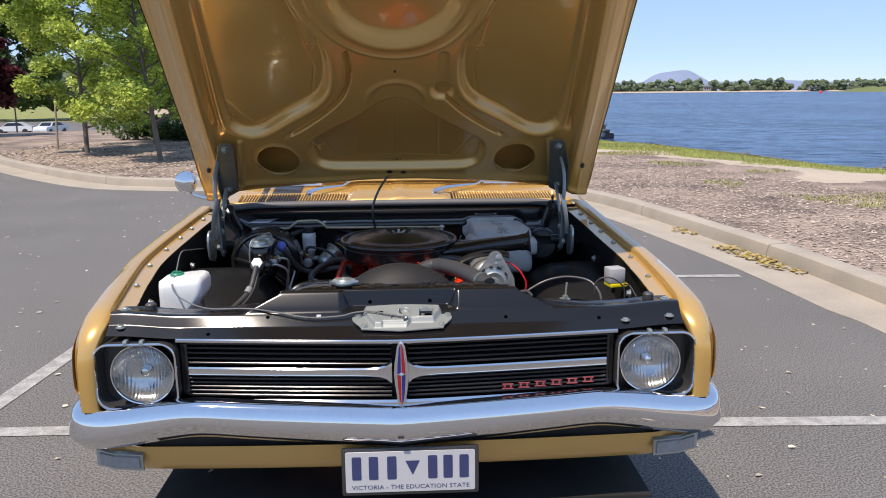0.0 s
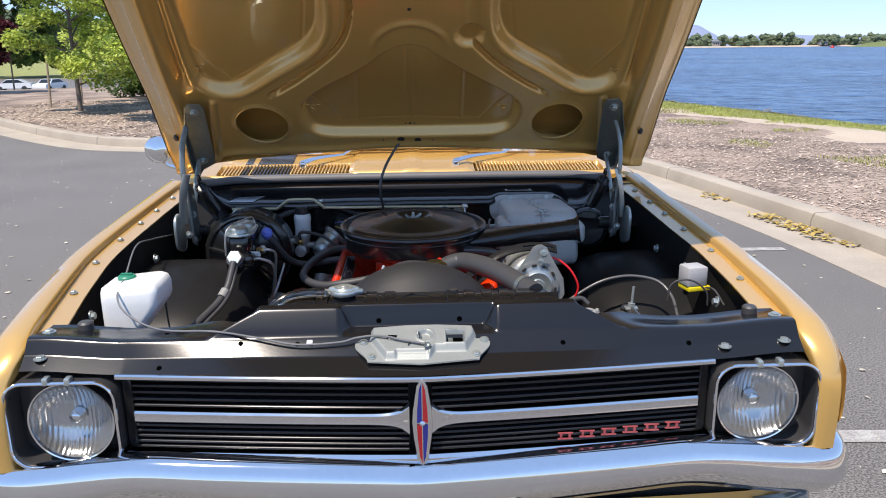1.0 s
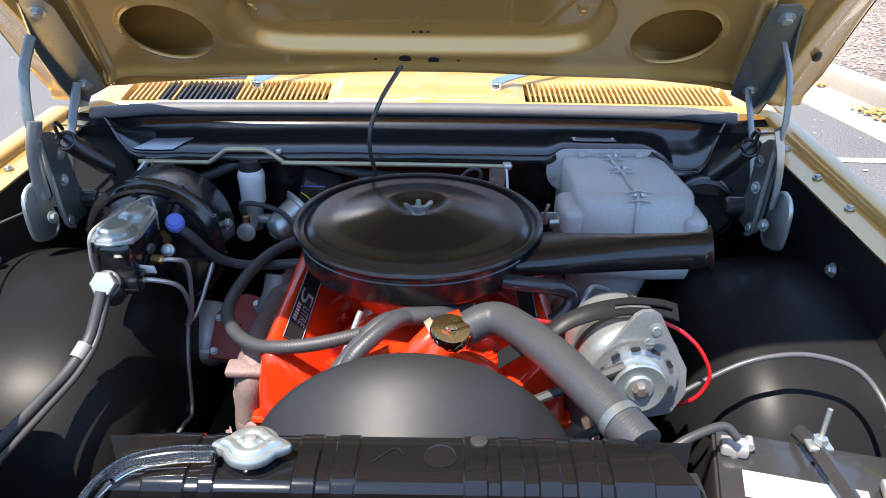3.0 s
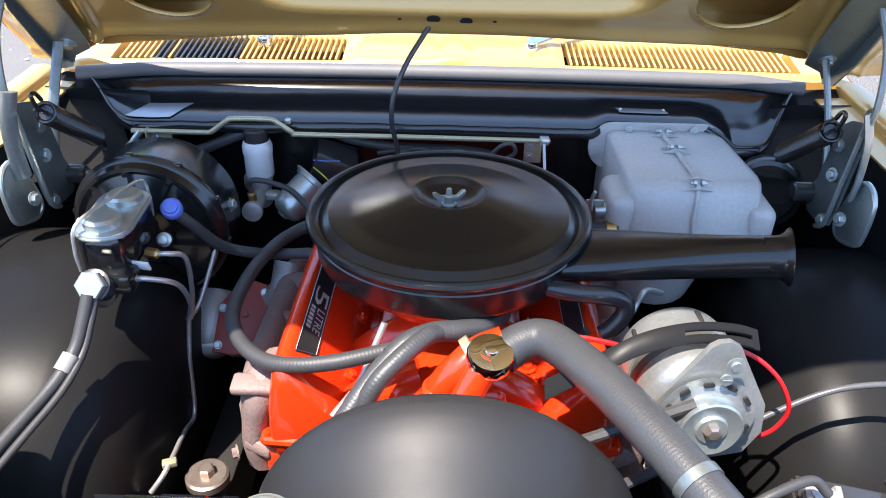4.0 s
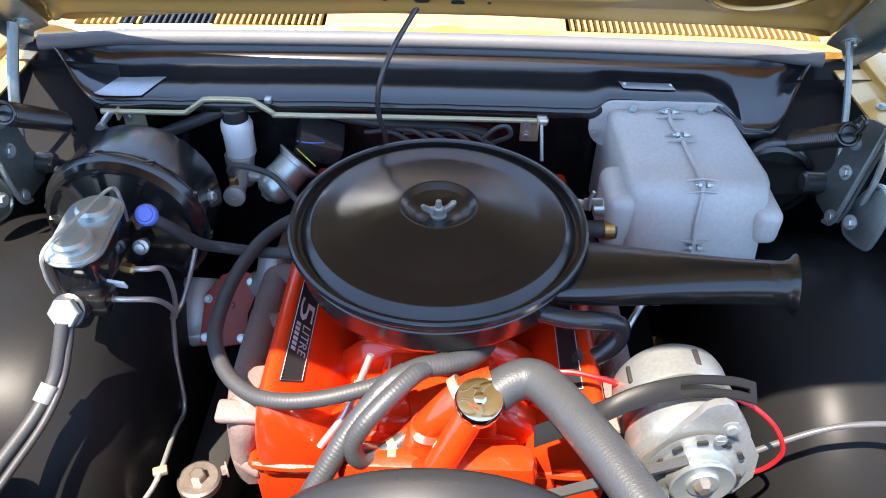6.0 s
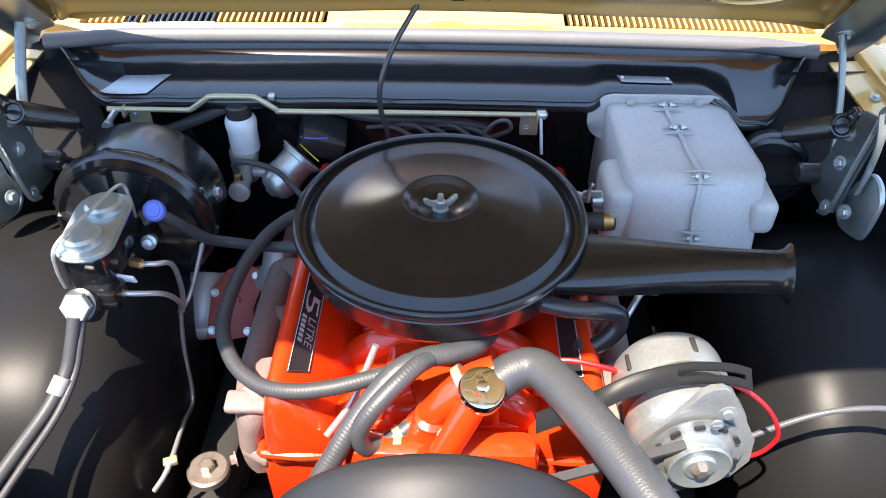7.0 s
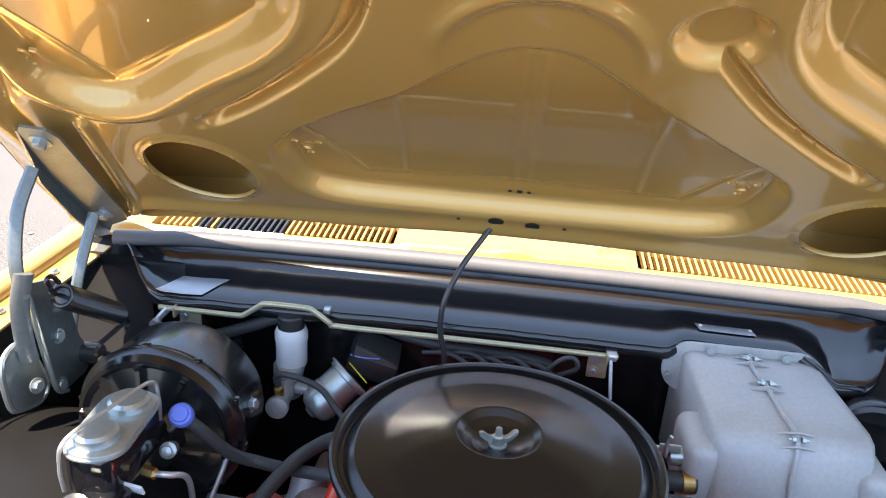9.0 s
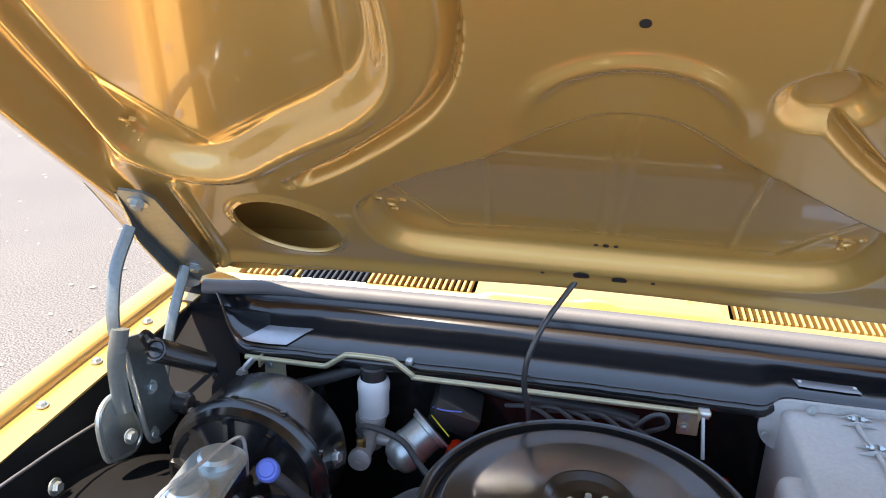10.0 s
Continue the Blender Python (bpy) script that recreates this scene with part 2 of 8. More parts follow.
def thin_glass(name):
    """A thin clear pane: see-through with a little gloss."""
    m = bpy.data.materials.new(name)
    m.use_nodes = True
    n, l = m.node_tree.nodes, m.node_tree.links
    tr, gl, mix, fr = n.new("ShaderNodeBsdfTransparent"), n.new("ShaderNodeBsdfGlossy"), n.new("ShaderNodeMixShader"), n.new("ShaderNodeFresnel")
    tr.inputs["Color"].default_value = (0.93, 0.95, 0.96, 1)
    gl.inputs["Roughness"].default_value = 0.05
    tc, w, bp = n.new("ShaderNodeTexCoord"), n.new("ShaderNodeTexWave"), n.new("ShaderNodeBump")
    w.inputs["Scale"].default_value, w.inputs["Distortion"].default_value = 60.0, 0.4
    bp.inputs["Strength"].default_value, bp.inputs["Distance"].default_value = 0.12, 0.002
    l.new(tc.outputs["Object"], w.inputs["Vector"])
    l.new(w.outputs["Fac"], bp.inputs["Height"])
    l.new(bp.outputs["Normal"], gl.inputs["Normal"])
    fr.inputs["IOR"].default_value = 1.5
    l.new(fr.outputs[0], mix.inputs["Fac"])
    l.new(tr.outputs[0], mix.inputs[1])
    l.new(gl.outputs[0], mix.inputs[2])
    l.new(mix.outputs[0], n["Material Output"].inputs["Surface"])
    return m


LENS = thin_glass("lamp_glass")


def fluted_silver():
    m = surface("fluted_reflector", (0.62, 0.63, 0.64), 0.14, 0.85, (0.52, 0.53, 0.54), 20, 90)
    n, l = m.node_tree.nodes, m.node_tree.links
    tc, w, bp = n.new("ShaderNodeTexCoord"), n.new("ShaderNodeTexWave"), n.new("ShaderNodeBump")
    w.inputs["Scale"].default_value, w.inputs["Distortion"].default_value = 34.0, 0.5
    bp.inputs["Strength"].default_value, bp.inputs["Distance"].default_value = 0.30, 0.003
    l.new(tc.outputs["Object"], w.inputs["Vector"])
    l.new(w.outputs["Fac"], bp.inputs["Height"])
    l.new(bp.outputs["Normal"], n["Principled BSDF"].inputs["Normal"])
    return m


FLUTED = fluted_silver()
CLEAR_HOSE = glass("clear_vinyl", (0.82, 0.86, 0.84), 0.12)


def translucent_white():
    m = surface("milky_plastic", (0.80, 0.82, 0.82), 0.4, 0.0, (0.72, 0.74, 0.73), 12, 200)
    b = m.node_tree.nodes["Principled BSDF"]
    b.inputs["Subsurface Weight"].default_value = 0.4
    b.inputs["Subsurface Radius"].default_value = (0.02, 0.02, 0.02)
    return m


MILKY = translucent_white()


def lake_material():
    m = bpy.data.materials.new("lake_water")
    m.use_nodes = True
    n, l = m.node_tree.nodes, m.node_tree.links
    b = n["Principled BSDF"]
    tc, mp = n.new("ShaderNodeTexCoord"), n.new("ShaderNodeMapping")
    mp.inputs["Rotation"].default_value = (0, 0, radians(20))
    mp.inputs["Scale"].default_value = (0.85, 1.0, 1.0)
    l.new(tc.outputs["Object"], mp.inputs["Vector"])
    waves, gusts, bp = n.new("ShaderNodeTexNoise"), n.new("ShaderNodeTexNoise"), n.new("ShaderNodeBump")
    waves.inputs["Scale"].default_value, waves.inputs["Detail"].default_value = 1.3, 9
    gusts.inputs["Scale"].default_value, gusts.inputs["Detail"].default_value = 0.05, 3
    l.new(mp.outputs["Vector"], waves.inputs["Vector"])
    l.new(mp.outputs["Vector"], gusts.inputs["Vector"])
    bp.inputs["Strength"].default_value, bp.inputs["Distance"].default_value = 1.0, 0.6
    l.new(waves.outputs["Fac"], bp.inputs["Height"])
    l.new(bp.outputs["Normal"], b.inputs["Normal"])
    # light and dark of the ripples are put into the base colour by wave height
    ramp = n.new("ShaderNodeValToRGB")
    ramp.color_ramp.elements[0].position, ramp.color_ramp.elements[1].position = 0.42, 0.60
    ramp.color_ramp.elements[0].color, ramp.color_ramp.elements[1].color = (0.004, 0.022, 0.075, 1), (0.045, 0.105, 0.22, 1)
    mixer = n.new("ShaderNodeMath")
    mixer.operation = "MULTIPLY_ADD"
    mixer.inputs[1].default_value = 0.6
    sc = n.new("ShaderNodeMath")
    sc.operation = "MULTIPLY"
    sc.inputs[1].default_value = 0.4
    l.new(gusts.outputs["Fac"], sc.inputs[0])
    l.new(waves.outputs["Fac"], mixer.inputs[0])
    l.new(sc.outputs[0], mixer.inputs[2])
    l.new(mixer.outputs[0], ramp.inputs["Fac"])
    l.new(ramp.outputs["Color"], b.inputs["Base Color"])
    b.inputs["Roughness"].default_value = 0.22
    b.inputs["Specular IOR Level"].default_value = 0.22
    return m


WATER = lake_material()

# ---------------------------------------------------------------- shape helpers


class Shape:
    """Gathers pieces of one mesh."""

    def __init__(self):
        self.v, self.f = [], []

    def add(self, piece, m=None):
        verts, faces = piece
        k = len(self.v)
        self.v += [tuple(m @ Vector(p)) if m else tuple(p) for p in verts]
        self.f += [tuple(i + k for i in q) for q in faces]
        return self


def shape(*pieces):
    s = Shape()
    for p in pieces:
        s.add(p)
    return s


def make(name, s, material, smooth=38):
    me = bpy.data.meshes.new(name)
    me.from_pydata(s.v, [], s.f)
    me.validate()
    me.update()
    me.materials.append(material)
    if smooth:
        me.polygons.foreach_set("use_smooth", [True] * len(me.polygons))
        me.set_sharp_from_angle(angle=radians(smooth))
    return me


def thing(name, at, label, category, group="", kind=""):
    ob = new(name)
    ob.empty_display_size = 0.1
    ob.matrix_basis = Matrix.Translation(at)
    return tagged(ob, label, category, group, kind)


def part(name, s, material, parent, label="", smooth=38):
    if isinstance(s, tuple):
        s = shape(s)
    ob = new(name, make(name, s, material, smooth))
    ob.parent = parent
    if parent.type == "EMPTY":
        ob.matrix_parent_inverse = parent.matrix_basis.inverted()
    return tagged(ob, label)


def solid(name, s, material, label, category, group="", kind="", smooth=38):
    if isinstance(s, tuple):
        s = shape(s)
    return tagged(new(name, make(name, s, material, smooth)), label, category, group, kind)


def spline(pts, n=8, closed=False):
    pts = [Vector(p) for p in pts]
    if len(pts) < 3:
        return pts
    out, k = [], len(pts)
    for i in range(k if closed else k - 1):
        a, b = pts[i], pts[(i + 1) % k]
        p = pts[i - 1] if i or closed else a * 2 - b
        q = pts[(i + 2) % k] if i + 2 < k or closed else b * 2 - a
        for j in range(n):
            t = j / n
            out.append(0.5 * (2 * a + (b - p) * t + (2 * p - 5 * a + 4 * b - q) * t * t + (3 * a - p - 3 * b + q) * t ** 3))
    if not closed:
        out.append(pts[-1])
    return out


def tube(pts, r, seg=12, n=8, straight=False, closed=False, flat=1.0):
    """A round bar along a smooth line; r may be a function of 0..1."""
    line = [Vector(p) for p in pts] if straight else spline(pts, n, closed)
    k = len(line)
    v, f = [], []
    t0 = (line[1] - line[0]).normalized()
    ref = t0.orthogonal().normalized()
    for i, p in enumerate(line):
        if closed:
            t = (line[(i + 1) % k] - line[i - 1]).normalized()
        else:
            t = (line[min(i + 1, k - 1)] - line[max(i - 1, 0)]).normalized()
        ref = (ref - t * ref.dot(t)).normalized()
        side = t.cross(ref)
        rad = r(i / (k - 1)) if callable(r) else r
        for j in range(seg):
            a = math.tau * j / seg
            v.append(p + ref * math.cos(a) * rad + side * math.sin(a) * rad * flat)
    for i in range(k if closed else k - 1):
        for j in range(seg):
            a, b = i * seg + j, i * seg + (j + 1) % seg
            c, d = ((i + 1) % k) * seg + (j + 1) % seg, ((i + 1) % k) * seg + j
            f.append((a, b, c, d))
    if not closed:
        f.append(tuple(range(seg - 1, -1, -1)))
        f.append(tuple(range((k - 1) * seg, k * seg)))
    return v, f


def basis(axis, up=(0, 0, 1)):
    z = Vector(axis).normalized()
    x = Vector(up).cross(z)
    if x.length < 1e-4:
        x = Vector((1, 0, 0)) if abs(z.x) < 0.9 else Vector((0, 1, 0))
        x = (x - z * x.dot(z))
    x.normalize()
    return Matrix((x, z.cross(x), z)).transposed()


def lathe(profile, at, axis=(0, 0, 1), seg=32, squash=1.0, caps=True):
    """Turns (radius, height) pairs about an axis."""
    m, o = basis(axis), Vector(at)
    v, f = [], []
    for r, h in profile:
        for j in range(seg):
            a = math.tau * j / seg
            v.append(o + m @ Vector((r * math.cos(a), r * math.sin(a) * squash, h)))
    for i in range(len(profile) - 1):
        for j in range(seg):
            f.append((i * seg + j, i * seg + (j + 1) % seg, (i + 1) * seg + (j + 1) % seg, (i + 1) * seg + j))
    if caps and profile[0][0] > 1e-6:
        f.append(tuple(range(seg - 1, -1, -1)))
    if caps and profile[-1][0] > 1e-6:
        f.append(tuple(range((len(profile) - 1) * seg, len(profile) * seg)))
    return v, f


def bm_out(bm):
    bm.verts.index_update()
    out = [v.co.copy() for v in bm.verts], [tuple(v.index for v in q.verts) for q in bm.faces]
    bm.free()
    return out


def box(at, size, bevel=0.0, rot=(0, 0, 0), seg=2, taper=1.0):
    bm = bmesh.new()
    bmesh.ops.create_cube(bm, size=1.0)
    for v in bm.verts:
        k = taper if v.co.z > 0 else 1.0
        v.co = Vector((v.co.x * size[0] * k, v.co.y * size[1] * k, v.co.z * size[2]))
    if bevel:
        bmesh.ops.bevel(bm, geom=list(bm.edges), offset=bevel, segments=seg, profile=0.5, affect="EDGES")
    m = pose(*at, *rot)
    for v in bm.verts:
        v.co = m @ v.co
    return bm_out(bm)


def prism(poly, at, ux, uy, depth, bevel=0.0, seg=2):
    """A flat outline in the plane of ux, uy, thickened by depth along their normal."""
    ux, uy = Vector(ux).normalized(), Vector(uy).normalized()
    un = ux.cross(uy)
    bm = bmesh.new()
    lo = [bm.verts.new(Vector(at) + ux * a + uy * b) for a, b in poly]
    hi = [bm.verts.new(v.co + un * depth) for v in lo]
    bm.faces.new(lo[::-1])
    top = bm.faces.new(hi)
    k = len(poly)
    for i in range(k):
        bm.faces.new((lo[i], lo[(i + 1) % k], hi[(i + 1) % k], hi[i]))
    bmesh.ops.recalc_face_normals(bm, faces=list(bm.faces))
    if bevel:
        bmesh.ops.bevel(bm, geom=list(top.edges), offset=bevel, segments=seg, profile=0.5, affect="EDGES")
    return bm_out(bm)


def rounded(w, h, r, n=5):
    """A rectangle's outline with round corners."""
    out = []
    for cx, cy, a0 in ((w / 2 - r, h / 2 - r, 0), (-w / 2 + r, h / 2 - r, 90), (-w / 2 + r, -h / 2 + r, 180), (w / 2 - r, -h / 2 + r, 270)):
        for i in range(n + 1):
            a = radians(a0 + 90 * i / n)
            out.append((cx + r * math.cos(a), cy + r * math.sin(a)))
    return out


def loft(rings, closed=True, caps=True):
    k = len(rings[0])
    v = [Vector(p) for r in rings for p in r]
    f = []
    for i in range(len(rings) - 1):
        for j in range(k if closed else k - 1):
            f.append((i * k + j, i * k + (j + 1) % k, (i + 1) * k + (j + 1) % k, (i + 1) * k + j))
    if caps and closed:
        f.append(tuple(range(k - 1, -1, -1)))
        f.append(tuple(range((len(rings) - 1) * k, len(rings) * k)))
    return v, f


def sheet(fn, us, vs, thick=0.0):
    """A grid of points fn(u, v); thick adds a second skin below and closes the rim."""
    nu, nv = len(us), len(vs)
    v = [Vector(fn(a, b)) for b in vs for a in us]
    f = [(j * nu + i, j * nu + i + 1, (j + 1) * nu + i + 1, (j + 1) * nu + i) for j in range(nv - 1) for i in range(nu - 1)]
    if thick:
        k = len(v)
        v += [p - Vector((0, 0, thick)) for p in v]
        f += [tuple(i + k for i in reversed(q)) for q in f]
        rim = [i for i in range(nu)] + [j * nu + nu - 1 for j in range(1, nv)] + [(nv - 1) * nu + i for i in range(nu - 2, -1, -1)] + [j * nu for j in range(nv - 2, 0, -1)]
        for a, b in zip(rim, rim[1:] + rim[:1]):
            f.append((b, a, a + k, b + k))
    return v, f


def lin(a, b, n):
    return [a + (b - a) * i / (n - 1) for i in range(n)]


def step(a, b, x):
    t = min(1.0, max(0.0, (x - a) / (b - a)))
    return t * t * (3 - 2 * t)


def curve_at(pts, x):
    """Linear reading of (x, value...) rows."""
    if x <= pts[0][0]:
        return pts[0][1:]
    for a, b in zip(pts, pts[1:]):
        if x <= b[0]:
            t = (x - a[0]) / (b[0] - a[0])
            return tuple(p + (q - p) * t for p, q in zip(a[1:], b[1:]))
    return pts[-1][1:]


def words(text, at, ux, uy, height, material, parent, name="lettering", depth=0.0006, width=None):
    """Lettering from the built-in font, as a mesh; at is the left end of its foot."""
    cu = bpy.data.curves.new(name, "FONT")
    cu.body, cu.size, cu.extrude, cu.resolution_u = text, 1.0, 0.0, 2
    tmp = bpy.data.objects.new(name, cu)
    me = bpy.data.meshes.new_from_object(tmp)
    bpy.data.objects.remove(tmp)
    ux, uy = Vector(ux).normalized(), Vector(uy).normalized()
    un = ux.cross(uy)
    xs = [v.co.x for v in me.vertices]
    ys = [v.co.y for v in me.vertices]
    sy = height / (max(ys) - min(ys))
    sx = width / (max(xs) - min(xs)) if width else sy
    for v in me.vertices:
        v.co = Vector(at) + ux * (v.co.x - min(xs)) * sx + uy * (v.co.y - min(ys)) * sy + un * depth
    me.materials.clear()
    me.materials.append(material)
    ob = new(name, me)
    ob.parent = parent
    if parent.type == "EMPTY":
        ob.matrix_parent_inverse = parent.matrix_basis.inverted()
    return ob


def bolt(at, axis=(0, 0, 1), r=0.008, h=0.006, washer=1.5):
    """A hexagon head on a washer."""
    s = Shape()
    s.add(lathe([(r * washer, -0.001), (r * washer, 0.0015), (r, 0.0016)], at, axis, 16))
    s.add(lathe([(r, 0.001), (r, h * 0.85), (r * 0.85, h)], at, axis, 6))
    return s

# ---------------------------------------------------------------- the ground, car park and lake
KERB = spline([(3.36, -60, 0), (3.36, -20, 0), (3.36, 0, 0), (3.26, 2.8, 0), (3.07, 4.8, 0), (2.43, 7.96, 0), (1.2, 9.3, 0), (-1.2, 9.95, 0),
               (-3.79, 10.2, 0), (-5.48, 11.1, 0), (-8.75, 14.7, 0), (-13, 20, 0), (-30, 36, 0)], 6)
SHORE = [Vector(p) for p in ((60, -120, 0), (22, -20, 0), (13, 2, 0), (9.8, 8, 0), (8.7, 11.5, 0), (7.5, 16.6, 0), (5.8, 20.3, 0), (4.6, 30, 0), (0, 60, 0), (-40, 170, 0), (-260, 700, 0), (-900, 1500, 0))]


def side_distance(line, x, y):
    """Distance from a line in plan; positive on its right-hand side."""
    best, sign = 1e9, 1
    for a, b in zip(line, line[1:]):
        dx, dy = b.x - a.x, b.y - a.y
        t = min(1.0, max(0.0, ((x - a.x) * dx + (y - a.y) * dy) / (dx * dx + dy * dy)))
        ex, ey = x - a.x - dx * t, y - a.y - dy * t
        d = ex * ex + ey * ey
        if d < best:
            best, sign = d, (1 if dx * ey - dy * ex < 0 else -1)
    return math.sqrt(best) * sign


def ground_height(x, y):
    d = side_distance(KERB, x, y)
    s = side_distance(SHORE, x, y)
    if d < 0.12:
        return -0.05
    z = 0.115 + 0.02 * noise.noise(Vector((x * 0.7, y * 0.7, 0))) * step(0.2, 1.0, d)
    z -= 3.1 * step(24, 62, y) * step(-4, -24, x - 0.0 * y)
    if s > -1.2:
        z -= 0.62 * step(-1.2, 0.6, s + 0.35 * noise.noise(Vector((x * 0.9, y * 0.9, 3)))) + 1.2 * step(0.5, 9.0, s)
    return z


def stretched(lo, hi, near, n_out, far):
    inner = lin(lo, hi, int((hi - lo) / near) + 1)
    ratio = [(i / n_out) ** 2.6 for i in range(1, n_out + 1)]
    return [lo - far * r for r in reversed(ratio)] + inner + [hi + far * r for r in ratio]


gx, gy = stretched(-11, 12, 0.125, 20, 2500), stretched(1.5, 21, 0.125, 20, 2500)
ground_piece = sheet(lambda x, y: (x, y, ground_height(x, y)), gx, gy)
ground = solid("ground", ground_piece, MULCH, "brown bark mulch verge with grass by the lake", "ground", kind="structure")
for m in (GRASS, SAND, MUD):
    ground.data.materials.append(m)
for q in ground.data.polygons:
    c = q.center
    s = side_distance(SHORE, c.x, c.y)
    wob = noise.noise(Vector((c.x * 0.5, c.y * 0.5, 9)))
    if s > -0.45:
        q.material_index = 3
    elif s > wob - 1.5 - 1.7 * step(9, 18, c.y):
        q.material_index = 1
    elif s > wob * 1.5 - 2.4 - 1.5 * step(9, 18, c.y):
        q.material_index = 2
    elif c.y > 40 and c.x < 0 or c.y < -30 or abs(c.x) > 60:
        q.material_index = 1

lot = [(p.x, p.y, 0.0) for p in KERB] + [(-70, 36, 0), (-70, -60, 0)]
solid("road", (lot, [tuple(range(len(lot)))]), ASPHALT, "grey weathered asphalt of a car park", "road", kind="structure")


def along(line, section):
    """Sweeps (out, z) pairs along a line in plan; out is measured to its right."""
    rings = []
    for i, p in enumerate(line):
        t = (line[min(i + 1, len(line) - 1)] - line[max(i - 1, 0)]).normalized()
        n = Vector((t.y, -t.x, 0))
        rings.append([p + n * a + Vector((0, 0, z)) for a, z in section])
    return loft(rings)


def resample(line, pitch):
    out, left = [line[0].copy()], pitch
    for a, b in zip(line, line[1:]):
        d, pos = (b - a).length, 0.0
        while d - pos >= left:
            pos += left
            out.append(a.lerp(b, pos / d))
            left = pitch
        left -= d - pos
    return out


kerb_line = resample([p for p in KERB if p.y > -8 and p.x > -20], 0.3)
kerb = thing("kerb", (3.2, 3, 0), "pale concrete kerb along the car park", "kerb", kind="structure")
for i in range(0, len(kerb_line) - 8, 8):
    run = kerb_line[i:i + 9]
    run = [run[0].lerp(run[1], 0.02)] + run[1:-1] + [run[-1].lerp(run[-2], 0.02)]
    part("kerb_stone", along(run, [(0.0, -0.1), (0.004, 0.07), (0.022, 0.125), (0.04, 0.135), (0.19, 0.135), (0.21, 0.125), (0.22, -0.1)]), CONCRETE, kerb, smooth=30)
gutter = thing("gutter", (3.0, 3, 0), "concrete gutter strip beside the kerb", "gutter", kind="structure")
for i in range(0, len(kerb_line) - 12, 12):
    part("gutter_slab", along(kerb_line[i:i + 13], [(-0.44, -0.02), (-0.44, 0.006), (-0.2, 0.004), (0.003, 0.012), (0.003, -0.02)]), CONCRETE, gutter, smooth=30)


def painted(x0, y0, x1, y1, w):
    a, b = Vector((x0, y0, 0)), Vector((x1, y1, 0))
    t = (b - a).normalized()
    n = Vector((-t.y, t.x, 0)) * w / 2
    k = max(2, int((b - a).length / 0.06))
    v, f = [], []
    for i in range(k + 1):
        p = a.lerp(b, i / k)
        e = [noise.noise(p * 9 + Vector((0, 0, j))) * 0.006 for j in (0, 5)]
        v += [p + n * (1 + e[0] / w) + Vector((0, 0, 0.004)), p - n * (1 + e[1] / w) + Vector((0, 0, 0.004))]
    for i in range(k):
        f.append((2 * i, 2 * i + 1, 2 * i + 3, 2 * i + 2))
    return v, f


for line in ((-7.0, 1.30, -0.9, 1.16, 0.09), (0.9, 1.10, 2.72, 1.02, 0.09), (-1.98, 1.22, -1.80, 4.4, 0.10), (0.9, 3.80, 2.66, 3.73, 0.08)):
    solid("road_marking", painted(*line), ROAD_PAINT, "worn white painted parking line", "road marking", "parking lines", "structure")

lake_edge = [(p.x - 6, p.y - 2, -0.42) for p in SHORE] + [(-900, 2600, -0.42), (2600, 2600, -0.42), (2600, -2600, -0.42), (60, -2600, -0.42)]
solid("lake", (lake_edge, [tuple(range(len(lake_edge)))]), WATER, "blue wind-rippled lake water", "lake", kind="structure", smooth=0)


def scatter(n, x0, x1, y0, y1, keep, one, seed):
    """Many small pieces thrown over the ground."""
    rnd, s = random.Random(seed), Shape()
    while n:
        x, y = rnd.uniform(x0, x1), rnd.uniform(y0, y1)
        if keep(x, y):
            n -= 1
            s.add(one(rnd, x, y))
    return s


def chip(rnd, x, y, z=None, size=0.019):
    z = ground_height(x, y) if z is None else z
    a, l, w = rnd.uniform(0, 6.3), size * rnd.uniform(0.5, 1.6), size * rnd.uniform(0.25, 0.6)
    c, s = math.cos(a), math.sin(a)
    t = rnd.uniform(0.1, 0.5) * size
    pts = [(-l, -w, 0), (l, -w * 0.7, t), (l * 0.8, w, t * 1.2), (-l * 0.8, w, t * 0.4)]
    return [(x + p * c - q * s, y + p * s + q * c, z + 0.004 + h) for p, q, h in pts], [(0, 1, 2, 3)]


def on_mulch(x, y):
    return side_distance(KERB, x, y) > 0.25 and side_distance(SHORE, x, y) < -3.5


def coarse_chip(rnd, x, y):
    return chip(rnd, x, y, None, 0.030)


mulch = scatter(17000, 2.6, 9, 1.5, 14, on_mulch, chip, 3)
mulch.add((scatter(9000, -10, -2, 10.2, 20, on_mulch, coarse_chip, 4).v, []))
mulch.f = [tuple(range(i, i + 4)) for i in range(0, len(mulch.v), 4)]
solid("mulch_chips", mulch, CHIP, "loose bark chips on the verge", "mulch", kind="stuff", smooth=0)


def blade(rnd, x, y):
    z = ground_height(x, y)
    a, h, w = rnd.uniform(0, 6.3), rnd.uniform(0.015, 0.045), rnd.uniform(0.004, 0.010)
    c, s = math.cos(a) * w, math.sin(a) * w
    lx, ly = rnd.uniform(-0.03, 0.03), rnd.uniform(-0.03, 0.03)
    return [(x - c, y - s, z - 0.01), (x + c, y + s, z - 0.01), (x + lx, y + ly, z + h)], [(0, 1, 2)]


def on_grass(x, y):
    s = side_distance(SHORE, x, y)
    return -1.6 - 1.8 * step(9, 18, y) < s < -0.3 or (-4.9 < s and noise.noise(Vector((x * 0.8, y * 0.8, 5))) > 0.08 and s < -0.3)


solid("grass_tufts", scatter(34000, 4, 12, 6, 26, on_grass, blade, 5), BLADE, "green grass along the lake shore", "grass", kind="stuff", smooth=0)


